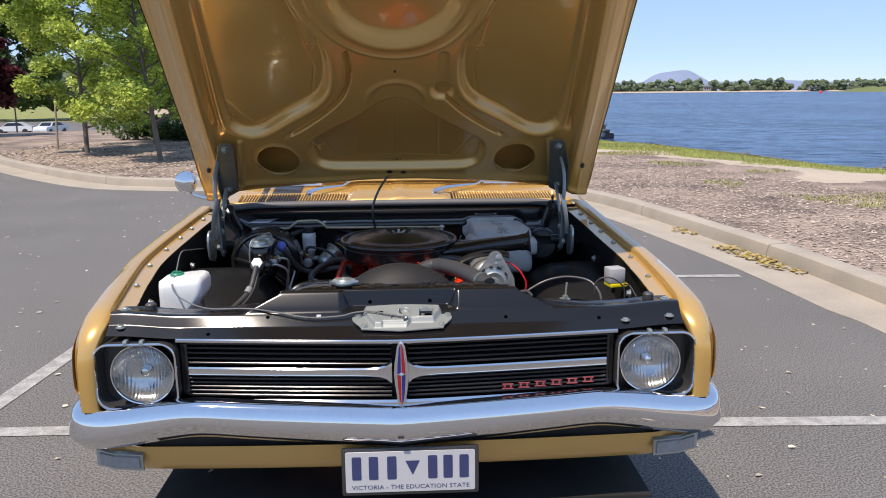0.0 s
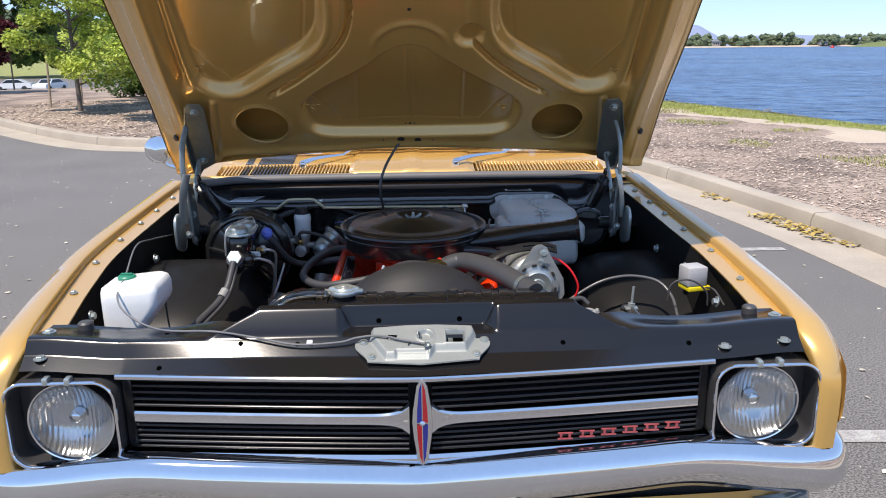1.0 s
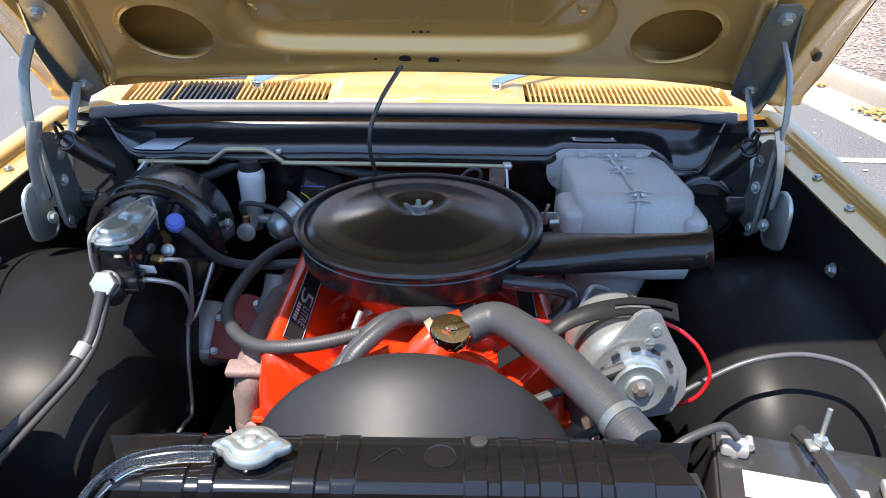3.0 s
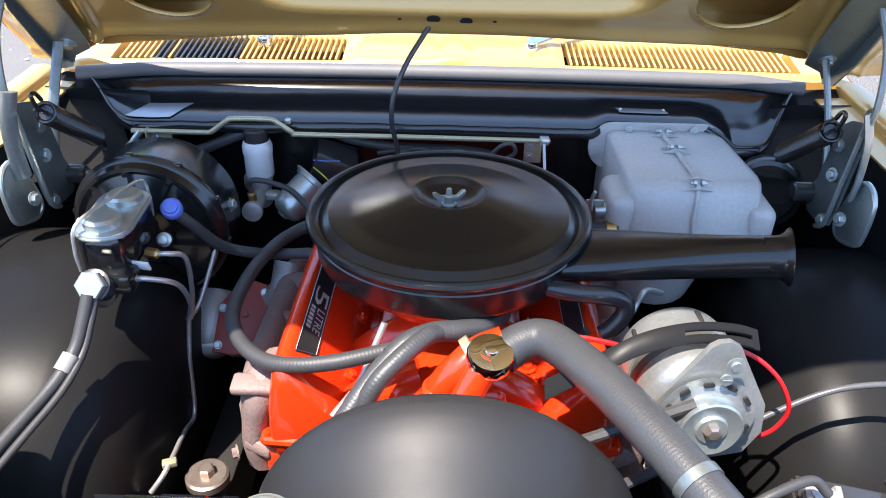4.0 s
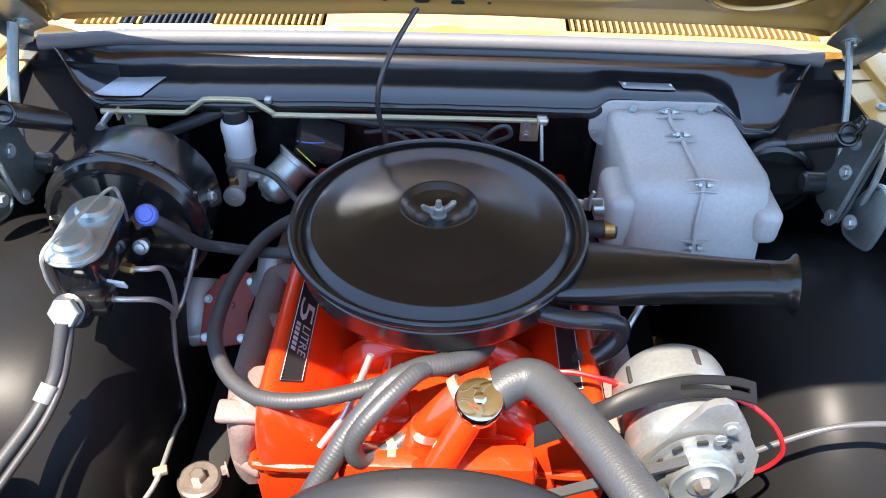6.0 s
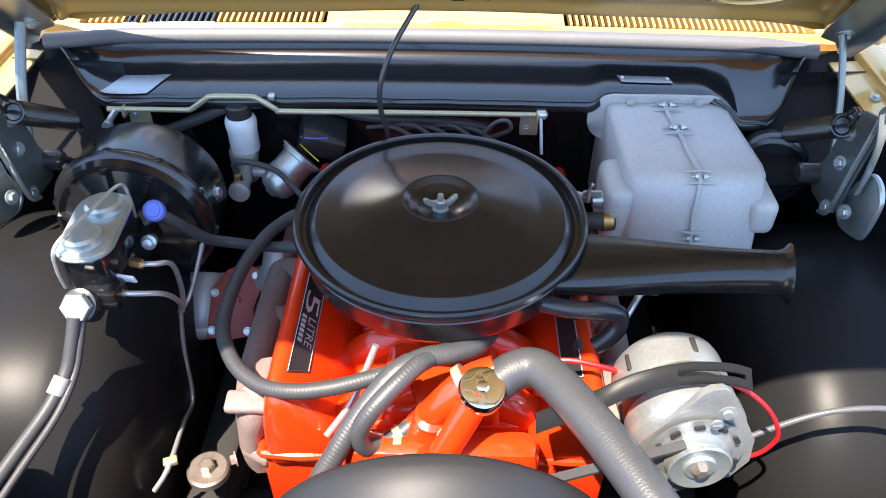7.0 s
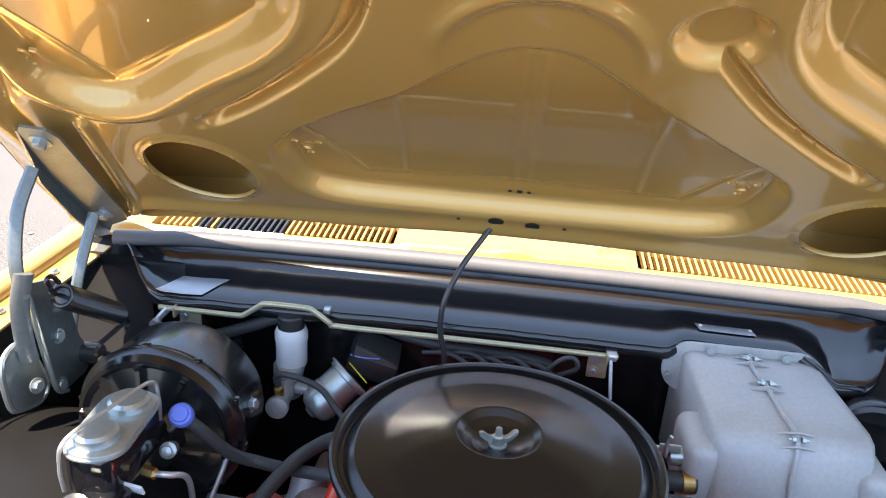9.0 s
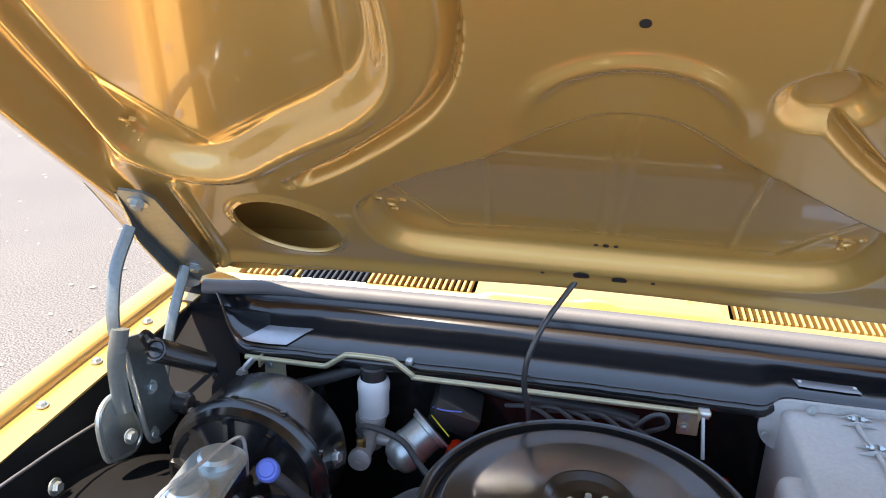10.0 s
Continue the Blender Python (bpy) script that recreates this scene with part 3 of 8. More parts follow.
def litter(rnd, x, y):
    r, k = rnd.choice((0.004, 0.006, 0.008, 0.011, 0.017)), rnd.randint(5, 7)
    a0, q = rnd.uniform(0, 6.3), rnd.uniform(0.4, 0.9)
    pts = [(r * rnd.uniform(0.6, 1.3) * math.cos(a), q * r * rnd.uniform(0.6, 1.3) * math.sin(a)) for a in lin(0, math.tau * (k - 1) / k, k)]
    c, s = math.cos(a0), math.sin(a0)
    return [(x + p * c - t * s, y + p * s + t * c, 0.005 + rnd.uniform(0, 0.3) * r) for p, t in pts], [tuple(range(k))]


leaves = scatter(1500, -6, 3.3, -1.5, 9, lambda x, y: side_distance(KERB, x, y) < -0.5 and not (abs(x) < 0.95 and y > -0.1), litter, 6)
solid("fallen_leaves", leaves, surface("bleached_leaf", (0.62, 0.57, 0.46), 0.9, 0, (0.4, 0.34, 0.25), 20, 60, island=True), "pale dry leaf bits scattered on the asphalt", "leaves", kind="stuff", smooth=0)


def gutter_leaf(rnd, x, y):
    return chip(rnd, x, y, rnd.uniform(0.006, 0.03), 0.024)


def in_gutter(x, y):
    return -0.2 < side_distance(KERB, x, y) < -0.01 and noise.noise(Vector((x * 1.3, y * 1.3, 2))) > -0.05


solid("gutter_leaves", scatter(230, 2.4, 3.3, 3.7, 6.4, in_gutter, gutter_leaf, 7), DRY, "yellow fallen leaves heaped in the gutter", "leaves", kind="stuff", smooth=0)

# ---------------------------------------------------------------- the car: body
car = thing("car", (0, 1.9, 0), "gold vintage sedan with its bonnet open, on the asphalt", "car")
CX = -0.01

# bonnet: plane through its rear edge, opened 42 degrees
HA = radians(42.46)
HO, HD, HN = Vector((CX, 1.08, 1.10)), Vector((0, -math.cos(HA), math.sin(HA))), Vector((0, -math.sin(HA), -math.cos(HA)))
HLEN = 1.23


def on_hood(u, v, h=0.0):
    return HO + Vector((u, 0, 0)) + HD * v + HN * h


def soft_outline(poly):
    return [(p.x, p.y) for p in spline([(a, b, 0) for a, b in poly], 5, True)]


def soft_line(pts, n=5):
    return [(p.x, p.y) for p in spline([(a, b, 0) for a, b in pts], n)]


POCKET = soft_outline([(0.610, 1.12), (0.618, 0.90), (0.630, 0.60), (0.634, 0.43), (0.618, 0.338), (0.560, 0.292), (0.485, 0.304), (0.385, 0.380), (0.285, 0.455), (0.232, 0.530),
                       (0.214, 0.63), (0.222, 0.735), (0.282, 0.86), (0.318, 0.98), (0.33, 1.12)])
PAN = soft_outline([(0.004, 0.502), (0.055, 0.486), (0.135, 0.412), (0.24, 0.328), (0.318, 0.268), (0.346, 0.205), (0.330, 0.120), (0.27, 0.080), (0.13, 0.074), (0, 0.073),
                    (-0.13, 0.074), (-0.27, 0.080), (-0.330, 0.120), (-0.346, 0.205), (-0.318, 0.268), (-0.24, 0.335), (-0.145, 0.400), (-0.083, 0.460), (-0.035, 0.494)])
RIB = soft_line([(0.404, 0.288), (0.33, 0.345), (0.25, 0.420), (0.198, 0.480), (0.166, 0.545), (0.150, 0.62), (0.150, 0.705)])
RIB_R = soft_line([(0.404, 0.280), (0.33, 0.335), (0.25, 0.408), (0.190, 0.480), (0.176, 0.505)])
CREASE = [(0.600, 1.10), (0.612, 0.70), (0.612, 0.480), (0.523, 0.326), (0.294, 0.486), (0.272, 0.62), (0.300, 0.80), (0.36, 1.0), (0.37, 1.10)]
PAN_CREASE = [(-0.300, 0.262), (-0.285, 0.240), (-0.225, 0.131), (-0.170, 0.138), (0.004, 0.146), (0.163, 0.134), (0.222, 0.127), (0.285, 0.236), (0.300, 0.258)]
PAN_RIBS = [((-0.150, 0.40), (-0.165, 0.14)), ((-0.008, 0.49), (-0.012, 0.146)), ((0.012, 0.49), (0.006, 0.146)), ((0.153, 0.395), (0.160, 0.135))]


def smooth(a, b, x):
    t = np.clip((x - a) / (b - a), 0, 1)
    return t * t * (3 - 2 * t)


def bead(d, width):
    return np.exp(-(d / width) ** 2)


def line_gap(u, v, line):
    """Distance from a line on the panel, and the side of it on which a point lies."""
    best, side = np.full(np.shape(u), 9.0), np.zeros(np.shape(u))
    for (ax, ay), (bx, by) in zip(line, line[1:]):
        dx, dy = bx - ax, by - ay
        t = np.clip(((u - ax) * dx + (v - ay) * dy) / (dx * dx + dy * dy), 0, 1)
        ex, ey = u - ax - dx * t, v - ay - dy * t
        d = np.hypot(ex, ey)
        side = np.where(d < best, np.sign(dx * ey - dy * ex), side)
        best = np.minimum(best, d)
    return best, side


def inside(u, v, poly):
    hit = np.zeros(np.shape(u), bool)
    for (ax, ay), (bx, by) in zip(poly, poly[1:] + poly[:1]):
        if ay != by:
            hit ^= ((ay > v) != (by > v)) & (u < (bx - ax) * (v - ay) / (by - ay) + ax)
    return hit


def hood_half(v):
    return 0.795 - 0.035 * smooth(0.0, 1.1, v)


def hood_rear(u):
    a = np.abs(u)
    return 0.012 - 0.02 * (u / 0.6) ** 2 - np.where(u < 0, 0.0135, 0.009) * smooth(0.06, 0.28, a) - 0.085 * smooth(0.58, 0.8, a)


def groove(u, v, line):
    """A pressed groove: steep on its outer side, a wide slope on the inner."""
    d, side = line_gap(u, v, line)
    s = d * side
    cut = np.where(s > 0, smooth(0.007, 0.0, s), smooth(-0.022, -0.001, s))
    return cut * smooth(0.0, 0.030, np.hypot(u - line[0][0], v - line[0][1]))


def relief(u, v):
    """How far the inner panel stands out from its plane."""
    u, v = np.asarray(u, float), np.asarray(v, float)
    a, h = np.abs(u), np.zeros(np.shape(u))
    # pressed pockets with rounded walls and a thin crease on their floor
    d, _ = line_gap(a, v, POCKET + POCKET[:1])
    hole = inside(a, v, POCKET)
    h -= np.where(hole, 0.036 * smooth(-0.002, 0.030, d), 0.0) - np.where(hole, 0.0, 0.0025 * bead(d - 0.008, 0.007))
    h -= 0.0022 * bead(line_gap(a, v, CREASE)[0], 0.0030) * hole
    # rear pan: shallow at its peak, deep towards the rear edge
    d, _ = line_gap(u, v, PAN + PAN[:1])
    hole = inside(u, v, PAN)
    deep = 0.0035 + 0.030 * smooth(0.50, 0.17, v)
    h -= np.where(hole, deep * smooth(-0.001, 0.006 + 0.024 * smooth(0.36, 0.17, v), d), 0.0)
    for line in PAN_RIBS:
        h += hole * 0.0022 * bead(line_gap(u, v, line)[0], 0.0045)
    h -= hole * 0.0022 * bead(line_gap(u, v, PAN_CREASE)[0], 0.0032)
    # grooves beside the middle, one ending in a round recess
    h -= np.where(u < 0, 0.019 * groove(a, v, RIB), 0.0)
    r = np.hypot(u - 0.166, v - 0.532)
    right = np.maximum(groove(a, v, RIB_R) * smooth(0.020, 0.034, r), smooth(0.048, 0.026, r))
    stem, _ = line_gap(a, v, [(0.174, 0.57), (0.168, 0.66), (0.168, 0.70)])
    h -= np.where(u > 0, np.maximum(0.019 * right, 0.008 * smooth(0.024, 0.004, stem)), 0.0)
    # arch over the pan, and the round ring in the middle
    r = np.hypot(u - 0.004, v - 0.476)
    h += 0.0055 * bead(r - 0.104, 0.0095) * smooth(0.445, 0.545, v)
    r = np.hypot(u - 0.006, v - 0.962)
    h -= 0.030 * smooth(0.222, 0.168, r)
    h += 0.004 * bead(r - 0.228, 0.010) + 0.0035 * bead(r - 0.268, 0.006)
    # raised rims of the round openings near the rear edge
    r = np.hypot((a - 0.462) / 0.080, (v - 0.153) / 0.088)
    h += 0.0020 * bead(r - 1.08, 0.05)
    # channel and folded rim along each side
    b, band = a + 0.060 * (v - 0.36), smooth(0.30, 0.37, v)
    h -= 0.022 * bead(b - 0.652, 0.014) * band
    low = smooth(-0.06, 0.30, v)
    h += 0.034 * smooth(0.656, 0.690, b) * (0.35 + 0.65 * smooth(0.02, 0.55, v)) - 0.056 * smooth(0.682, 0.800, b) * (0.30 + 0.70 * low)
    h += 0.0022 * bead(b - 0.724, 0.006) + 0.0022 * bead(b - 0.772, 0.004)
    # short rib beside the hinge and the rolled rear edge
    h += 0.0075 * smooth(0.015, 0.004, line_gap(a, v, [(0.588, 0.262), (0.636, -0.02)])[0])
    w = v - hood_rear(u)
    h += 0.011 * bead(w - 0.025, 0.016) - 0.010 * smooth(0.02, 0.0, w)
    return h


def opening_radius(u, v):
    return np.hypot((np.abs(u) - 0.462) / 0.080, (v - 0.153) / 0.088)


def panel_points(s, t, grow=0.0):
    u = s * (hood_half(t * HLEN) + grow)
    lo = hood_rear(u) - grow
    return u, lo + t * (HLEN + 2 * grow - 0.06 * (u / 0.8) ** 2 - lo)


NU, NV = 481, 391
gs, gt = np.meshgrid(np.linspace(-1, 1, NU), np.linspace(0, 1, NV))
gu, gv = (q.ravel() for q in panel_points(gs, gt))
gh, gr = relief(gu, gv), opening_radius(gu, gv)
near = (gr > 0.95) & (gr < 1.04)
cu = np.copysign(0.462, gu)
gu, gv = np.where(near, cu + (gu - cu) / gr, gu), np.where(near, 0.153 + (gv - 0.153) / gr, gv)
gh = np.where(near, 0.0045, gh)
hv = [on_hood(a, b, c) for a, b, c in zip(gu.tolist(), gv.tolist(), gh.tolist())]
keep = (gr > 0.95).tolist()
hf = [q for q in ((j * NU + i, j * NU + i + 1, (j + 1) * NU + i + 1, (j + 1) * NU + i) for j in range(NV - 1) for i in range(NU - 1)) if keep[q[0]] and keep[q[1]] and keep[q[2]] and keep[q[3]]]
for k in (-1, 1):
    ring = [[on_hood(k * (0.462 + 0.080 * r * math.cos(a)), 0.153 + 0.088 * r * math.sin(a), d) for a in lin(0, math.tau * 63 / 64, 64)] for r, d in ((1.0, 0.0045), (0.988, 0.002), (0.984, -0.0015))]
    w, g = loft(ring, caps=False)
    hf += [tuple(i + len(hv) for i in q) for q in g]
    hv += w
bonnet = part("bonnet", (hv, hf), GOLD, car, "open gold bonnet showing its pressed inner panel", smooth=60)


def skin_point(s, t):
    u, v = panel_points(s, t, 0.004)
    edge = min(1 - abs(s), t, 1 - t)
    h = relief(u, np.clip(v, 0.0, HLEN)) if edge <= 0 else -0.06 - 0.012 * (1 - s * s)
    return on_hood(float(u), float(v), float(h))


ss = [-1, -0.999] + lin(-0.97, 0.97, 40) + [0.999, 1]
tt = [0, 0.001] + lin(0.03, 0.97, 30) + [0.999, 1]
part("outer_skin", sheet(skin_point, ss, tt), GOLD, bonnet, "gold outer bonnet skin", smooth=50)


def clip_boss(u, v):
    s = Shape()
    o = on_hood(u, v, float(relief(u, v)))
    s.add(lathe([(0.010, 0), (0.010, 0.002), (0.007, 0.003), (0.0055, 0.0005), (0.0, 0.0005)], o, HN, 16))
    for a in (30, 150, 270):
        q = o + Vector((1, 0, 0)) * 0.02 * math.cos(radians(a)) + HD * 0.02 * math.sin(radians(a))
        s.add(lathe([(0.006, 0), (0.005, 0.0035), (0, 0.0035)], q, HN, 6, 0.6))
    return s


for u, v in ((-0.266, 0.712), (0.281, 0.702), (-0.610, 0.379), (0.608, 0.358), (-0.301, 0.197), (0.292, 0.186)):
    part("clip_boss", clip_boss(u, v), GOLD, bonnet)


# a disc just proud of the panel; its black paints a hole's shade
def hole_shade(u, v, r, squash=1.0):
    return lathe([(r, 0), (r * 0.98, 0.0012), (r * 0.8, 0.0014), (0, 0.0014)], on_hood(u, v, float(relief(u, v))), HN, 16, squash)


for u, v, r in ((0.003, 0.631, 0.005), (0.022, 0.062, 0.011), (-0.033, 0.066, 0.012), (-0.002, 0.106, 0.0045), (0.012, 0.106, 0.003), (-0.016, 0.106, 0.003),
                (-0.09, 0.064, 0.003), (0.07, 0.062, 0.003)):
    part("drain_shade", hole_shade(u, v, r), MATT, bonnet, "black disc for the shade of a hole in the bonnet panel")
for k in (-1, 1):
    part("buffer", shape(lathe([(0.008, 0), (0.008, 0.006), (0.005, 0.010), (0, 0.010)], on_hood(k * 0.742, 0.10, float(relief(0.742, 0.10))), HN, 14, 1.6)), RUBBER, bonnet, "black rubber buffer")

# front wings
EDGE = [(0.0, -0.022, 0.600, 0.832), (0.10, -0.026, 0.70, 0.830), (0.17, -0.020, 0.765, 0.826), (0.22, 0.006, 0.812, 0.815), (0.27, 0.055, 0.845, 0.805),
        (0.33, 0.12, 0.866, 0.816), (0.50, 0.32, 0.890, 0.832), (0.75, 0.60, 0.918, 0.845), (1.05, 0.92, 0.954, 0.847), (1.35, 1.22, 0.988, 0.843)]


def wing_shift(y):
    return -0.030 * step(0.0, 0.75, y)


def wx(k, x, y):
    """Across the car: the wings draw in towards the windscreen."""
    return wing_shift(y) + k * (x - max(0.0, (y - 0.52) * 0.086))


def flange_z(y):
    return 0.832 + 0.113 * y


def wing(k):
    """One front wing: crown, lip and side with its wheel arch."""
    s = Shape()
    pts = []
    sm = spline([(e[1], e[2], e[3]) for e in EDGE], 6)
    for i, p in enumerate(sm):
        a, b = sm[max(i - 1, 0)], sm[min(i + 1, len(sm) - 1)]
        ty, tz = b.x - a.x, b.y - a.y
        d = math.hypot(ty, tz)
        ny, nz = -tz / d, ty / d      # outward, to the front and up
        inner, outer = p.z, 0.893 + 0.012 * step(0.0, 0.3, p.x)
        mid = (inner + outer) / 2
        row = [(inner, -0.022), (inner, -0.004), (inner + 0.004, 0.0), (mid - 0.01, 0.003), (mid + 0.012, 0.0), (outer - 0.020, -0.006), (outer - 0.007, -0.018), (outer, -0.036), (outer + 0.002, -0.06)]
        pts.append([(wx(k, x, p.x), p.x + ny * o, p.y + nz * o) for x, o in row])
    v, f = loft(pts, closed=False)
    if k < 0:
        f = [tuple(reversed(q)) for q in f]
    s.add((v, f))
    top = sorted([(p.x, p.y) for p in sm if p.x > -0.0201], key=lambda q: q[0])

    def low(y):
        base = 0.26 if y > 0.8 else 0.47 + 0.135 * step(0.40, 0.20, y)
        r = 0.385 ** 2 - (y - 0.80) ** 2
        return max(base, 0.33 + math.sqrt(r)) if r > 0 else base

    def side(a, b):
        y = -0.0 + a * 1.34
        zt = curve_at([(q[0], q[1]) for q in top], y)[0] - 0.035
        zl = min(low(y), zt - 0.01)
        z = zl + (zt - zl) * b
        return wx(k, 0.893 + 0.012 * step(0.0, 0.3, y) + 0.006 * math.sin(b * 3.0) - 0.03 * step(0.35, 0.0, b), y), y, z
    s.add(sheet(side, lin(0, 1, 60), lin(0, 1, 12)))
    return s


def wing_flange(k):
    def f(a, b):
        y = 0.075 + 1.12 * a
        xo = curve_at([(0.0, 0.800), (0.12, 0.816), (0.32, 0.834), (0.6, 0.846), (0.92, 0.848), (1.25, 0.844)], y)[0]
        return wx(k, xo - 0.052 * b, y), y, flange_z(y) - 0.004 * b
    return sheet(f, lin(0, 1, 30), lin(0, 1, 5), 0.004)


for k in (-1, 1):
    w = part("front_wing", wing(k), GOLD, car, "gold front wing", smooth=62)
    part("inner_flange", wing_flange(k), GOLD, w)
    for y in (0.10, 0.33, 0.52, 0.69, 0.83, 0.95, 1.08):
        x = curve_at([(0.0, 0.775), (0.12, 0.785), (0.32, 0.812), (0.6, 0.826), (0.92, 0.828), (1.25, 0.824)], y)[0]
        part("bolt", bolt((wx(k, x, y), y, flange_z(y)), r=0.0062), ZINC, w, "silver bolt head", smooth=30)

# cowl, vents and windscreen
def cowl_y(x):
    return 1.238 - 0.03 * (x / 0.8) ** 2


def cowl_top(a, b):
    x = CX + a
    y = cowl_y(a) + 0.235 * b
    bump = 0.006 * step(0.215, 0.20, abs(a)) + 0.004 * step(0.03, 0.02, abs(a))
    slot = step(0.225, 0.232, abs(a)) * step(0.69, 0.68, abs(a)) * step(0.014, 0.022, y - cowl_y(a)) * step(0.118, 0.110, y - cowl_y(a))
    return x, y, 1.000 + 0.042 * b + bump * step(0, 0.1, b) - 0.010 * step(0.07, 0.0, b) - 0.045 * slot - 0.03 * step(0.72, 0.86, abs(a))


cowl = part("cowl_panel", sheet(cowl_top, sorted(set(lin(-0.79, 0.79, 114) + [-0.6901, -0.679, -0.226, -0.2325, 0.226, 0.2325, 0.6901, 0.679])),
                                lin(0, 0.055, 5) + lin(0.062, 0.098, 4) + lin(0.12, 0.45, 6) + lin(0.465, 0.51, 4) + lin(0.55, 1, 7)), GOLD, car, "gold vented cowl panel below the windscreen", smooth=45)
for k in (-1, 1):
    # black plate over the gold slot floor, painting the shade between the fins
    part("vent_shade", box((CX + k * 0.457, cowl_y(0.457) + 0.066, 0.978), (0.46, 0.105, 0.006), rot=(10, 0, 0)), HOLE_SHADE, cowl, "black plate painted as the shade under the vent slots")
fin_mesh = make("vent_fin", shape(box((0, 0, -0.004), (0.0050, 0.100, 0.016), 0.0012, seg=1)), GOLD)
fin_dark = make("vent_fin", shape(box((0, 0, -0.004), (0.0050, 0.100, 0.016), 0.0012, seg=1)), SATIN)
STRIPES = ((-0.618, -0.592), (-0.572, -0.445))
for k in (-1, 1):
    for i in range(37):
        a = k * (0.237 + 0.012 * i)
        dark = any(p < CX + a < q for p, q in STRIPES)
        fin = new("vent_fin", fin_dark if dark else fin_mesh)
        fin.parent = cowl
        fin.matrix_basis = Matrix.Translation((CX + a, cowl_y(a) + 0.066, 1.0095)) @ Euler((radians(10.1), 0, radians(k * 2))).to_matrix().to_4x4()
for p, q in STRIPES:
    def stripe(a, b):
        x, y, z = cowl_top(a - CX, b)
        return x, y, z + 0.0012
    part("stripe", sheet(stripe, lin(p, q, 6), lin(0.01, 0.06, 4)), SATIN, cowl, "black painted stripe")
    part("stripe", sheet(stripe, lin(p, q, 6), lin(0.52, 1.0, 6)), SATIN, cowl, "black painted stripe")


def screen_point(a, b):
    x = a * (0.72 - 0.10 * b)
    return CX + x, cowl_y(x) + 0.215 + 0.50 * b + 0.0 * x, 1.075 + 0.40 * b - 0.03 * abs(a) ** 3 * (1 - b)


screen = part("windscreen", sheet(screen_point, lin(-1, 1, 24), lin(0, 1, 12)), GLASS, car, "clear raked windscreen", smooth=60)
screen.visible_shadow = False
part("screen_surround", shape(tube([screen_point(a, -0.01) for a in lin(-1, 1, 15)], 0.011, 8, 2), tube([screen_point(-1, b) for b in lin(0, 1, 6)], 0.012, 8, 2),
                              tube([screen_point(1, b) for b in lin(0, 1, 6)], 0.012, 8, 2), tube([screen_point(a, 1.01) for a in lin(-1, 1, 15)], 0.012, 8, 2)), CHROME, screen, "chrome screen surround")


def wiper(a, b):
    """A flat sprung arm on its spindle, rising from the cowl towards the glass."""
    a, b = Vector(a), Vector(b)
    s = Shape()
    s.add(lathe([(0.013, -0.02), (0.013, 0.004), (0.009, 0.011), (0, 0.012)], a, (0, -0.25, 1), 18))
    s.add(tube([a + Vector((0, 0, 0.006)), a.lerp(b, 0.35) + Vector((0, 0, 0.010)), b], lambda t: 0.011 - 0.006 * t, 10, 6, flat=0.45))
    s.add(tube([b, b + (b - a) * 0.9 + Vector((0, 0.03, 0.05))], 0.0045, 8, straight=True))
    return s


part("wiper", wiper((-0.403, 1.300, 1.028), (-0.262, 1.405, 1.048)), CHROME, car, "silver wiper arm")
part("wiper", wiper((0.150, 1.300, 1.028), (0.340, 1.400, 1.048)), CHROME, car, "silver wiper arm")

# cabin and tail, plain
BODY = [(1.20, 0.30, 0.985, 0.905), (1.7, 0.27, 0.945, 0.875), (2.6, 0.27, 0.985, 0.92), (3.5, 0.28, 0.97, 0.91), (4.2, 0.34, 0.94, 0.88), (4.62, 0.42, 0.88, 0.82)]
rings = []
for y, zl, zt, x in BODY:
    rings.append([(x, y, zl + 0.06), (x + 0.004, y, (zl + zt) / 2), (x - 0.01, y, zt - 0.06), (x - 0.05, y, zt), (-x + 0.05, y, zt), (-x + 0.01, y, zt - 0.06),
                  (-x - 0.004, y, (zl + zt) / 2), (-x, y, zl + 0.06), (-x + 0.1, y, zl), (x - 0.1, y, zl)])
lower = loft(rings[1:])
part("rear_body", lower, GOLD, car, "gold rear body and boot")
for k in (-1, 1):
    part("door", sheet(lambda a, b: (k * (0.868 + 0.008 * a + 0.008 * math.sin(b * 3)), 1.345 + 0.36 * a, 0.28 + (0.655 + 0.012 * a) * b), lin(0, 1, 8), lin(0, 1, 12)), GOLD, car, "gold front door")
roof = [[(CX + a * (w - 0.05 * abs(a) ** 4), y, z - 0.05 * abs(a) ** 3) for a in lin(-1, 1, 15)] for y, z, w in ((1.93, 1.475, 0.62), (2.2, 1.51, 0.63), (2.7, 1.515, 0.63), (3.15, 1.47, 0.61), (3.75, 1.0, 0.66))]
part("roof", loft(roof, closed=False), GOLD, car, "gold roof panel", smooth=60)
for k in (-1, 1):
    part("side_window", ([(CX + k * 0.70, 1.42, 1.0), (CX + k * 0.80, 3.6, 0.97), (CX + k * 0.59, 3.15, 1.43), (CX + k * 0.60, 1.95, 1.43)], [(0, 1, 2, 3)]), GLASS, car, "side window glass", smooth=0)

# round door mirror on its stem
mirror = part("door_mirror", shape(lathe([(0.0, -0.022), (0.03, -0.02), (0.052, -0.008), (0.056, 0.004), (0.054, 0.010), (0.048, 0.011)], (-1.055, 1.72, 1.035), (0.15, 1, 0), 32),
                                   tube([(-1.045, 1.735, 1.0), (-1.03, 1.74, 0.972), (-0.98, 1.745, 0.955), (-0.91, 1.75, 0.945)], 0.008, 10)), CHROME, car, "round chrome door mirror")

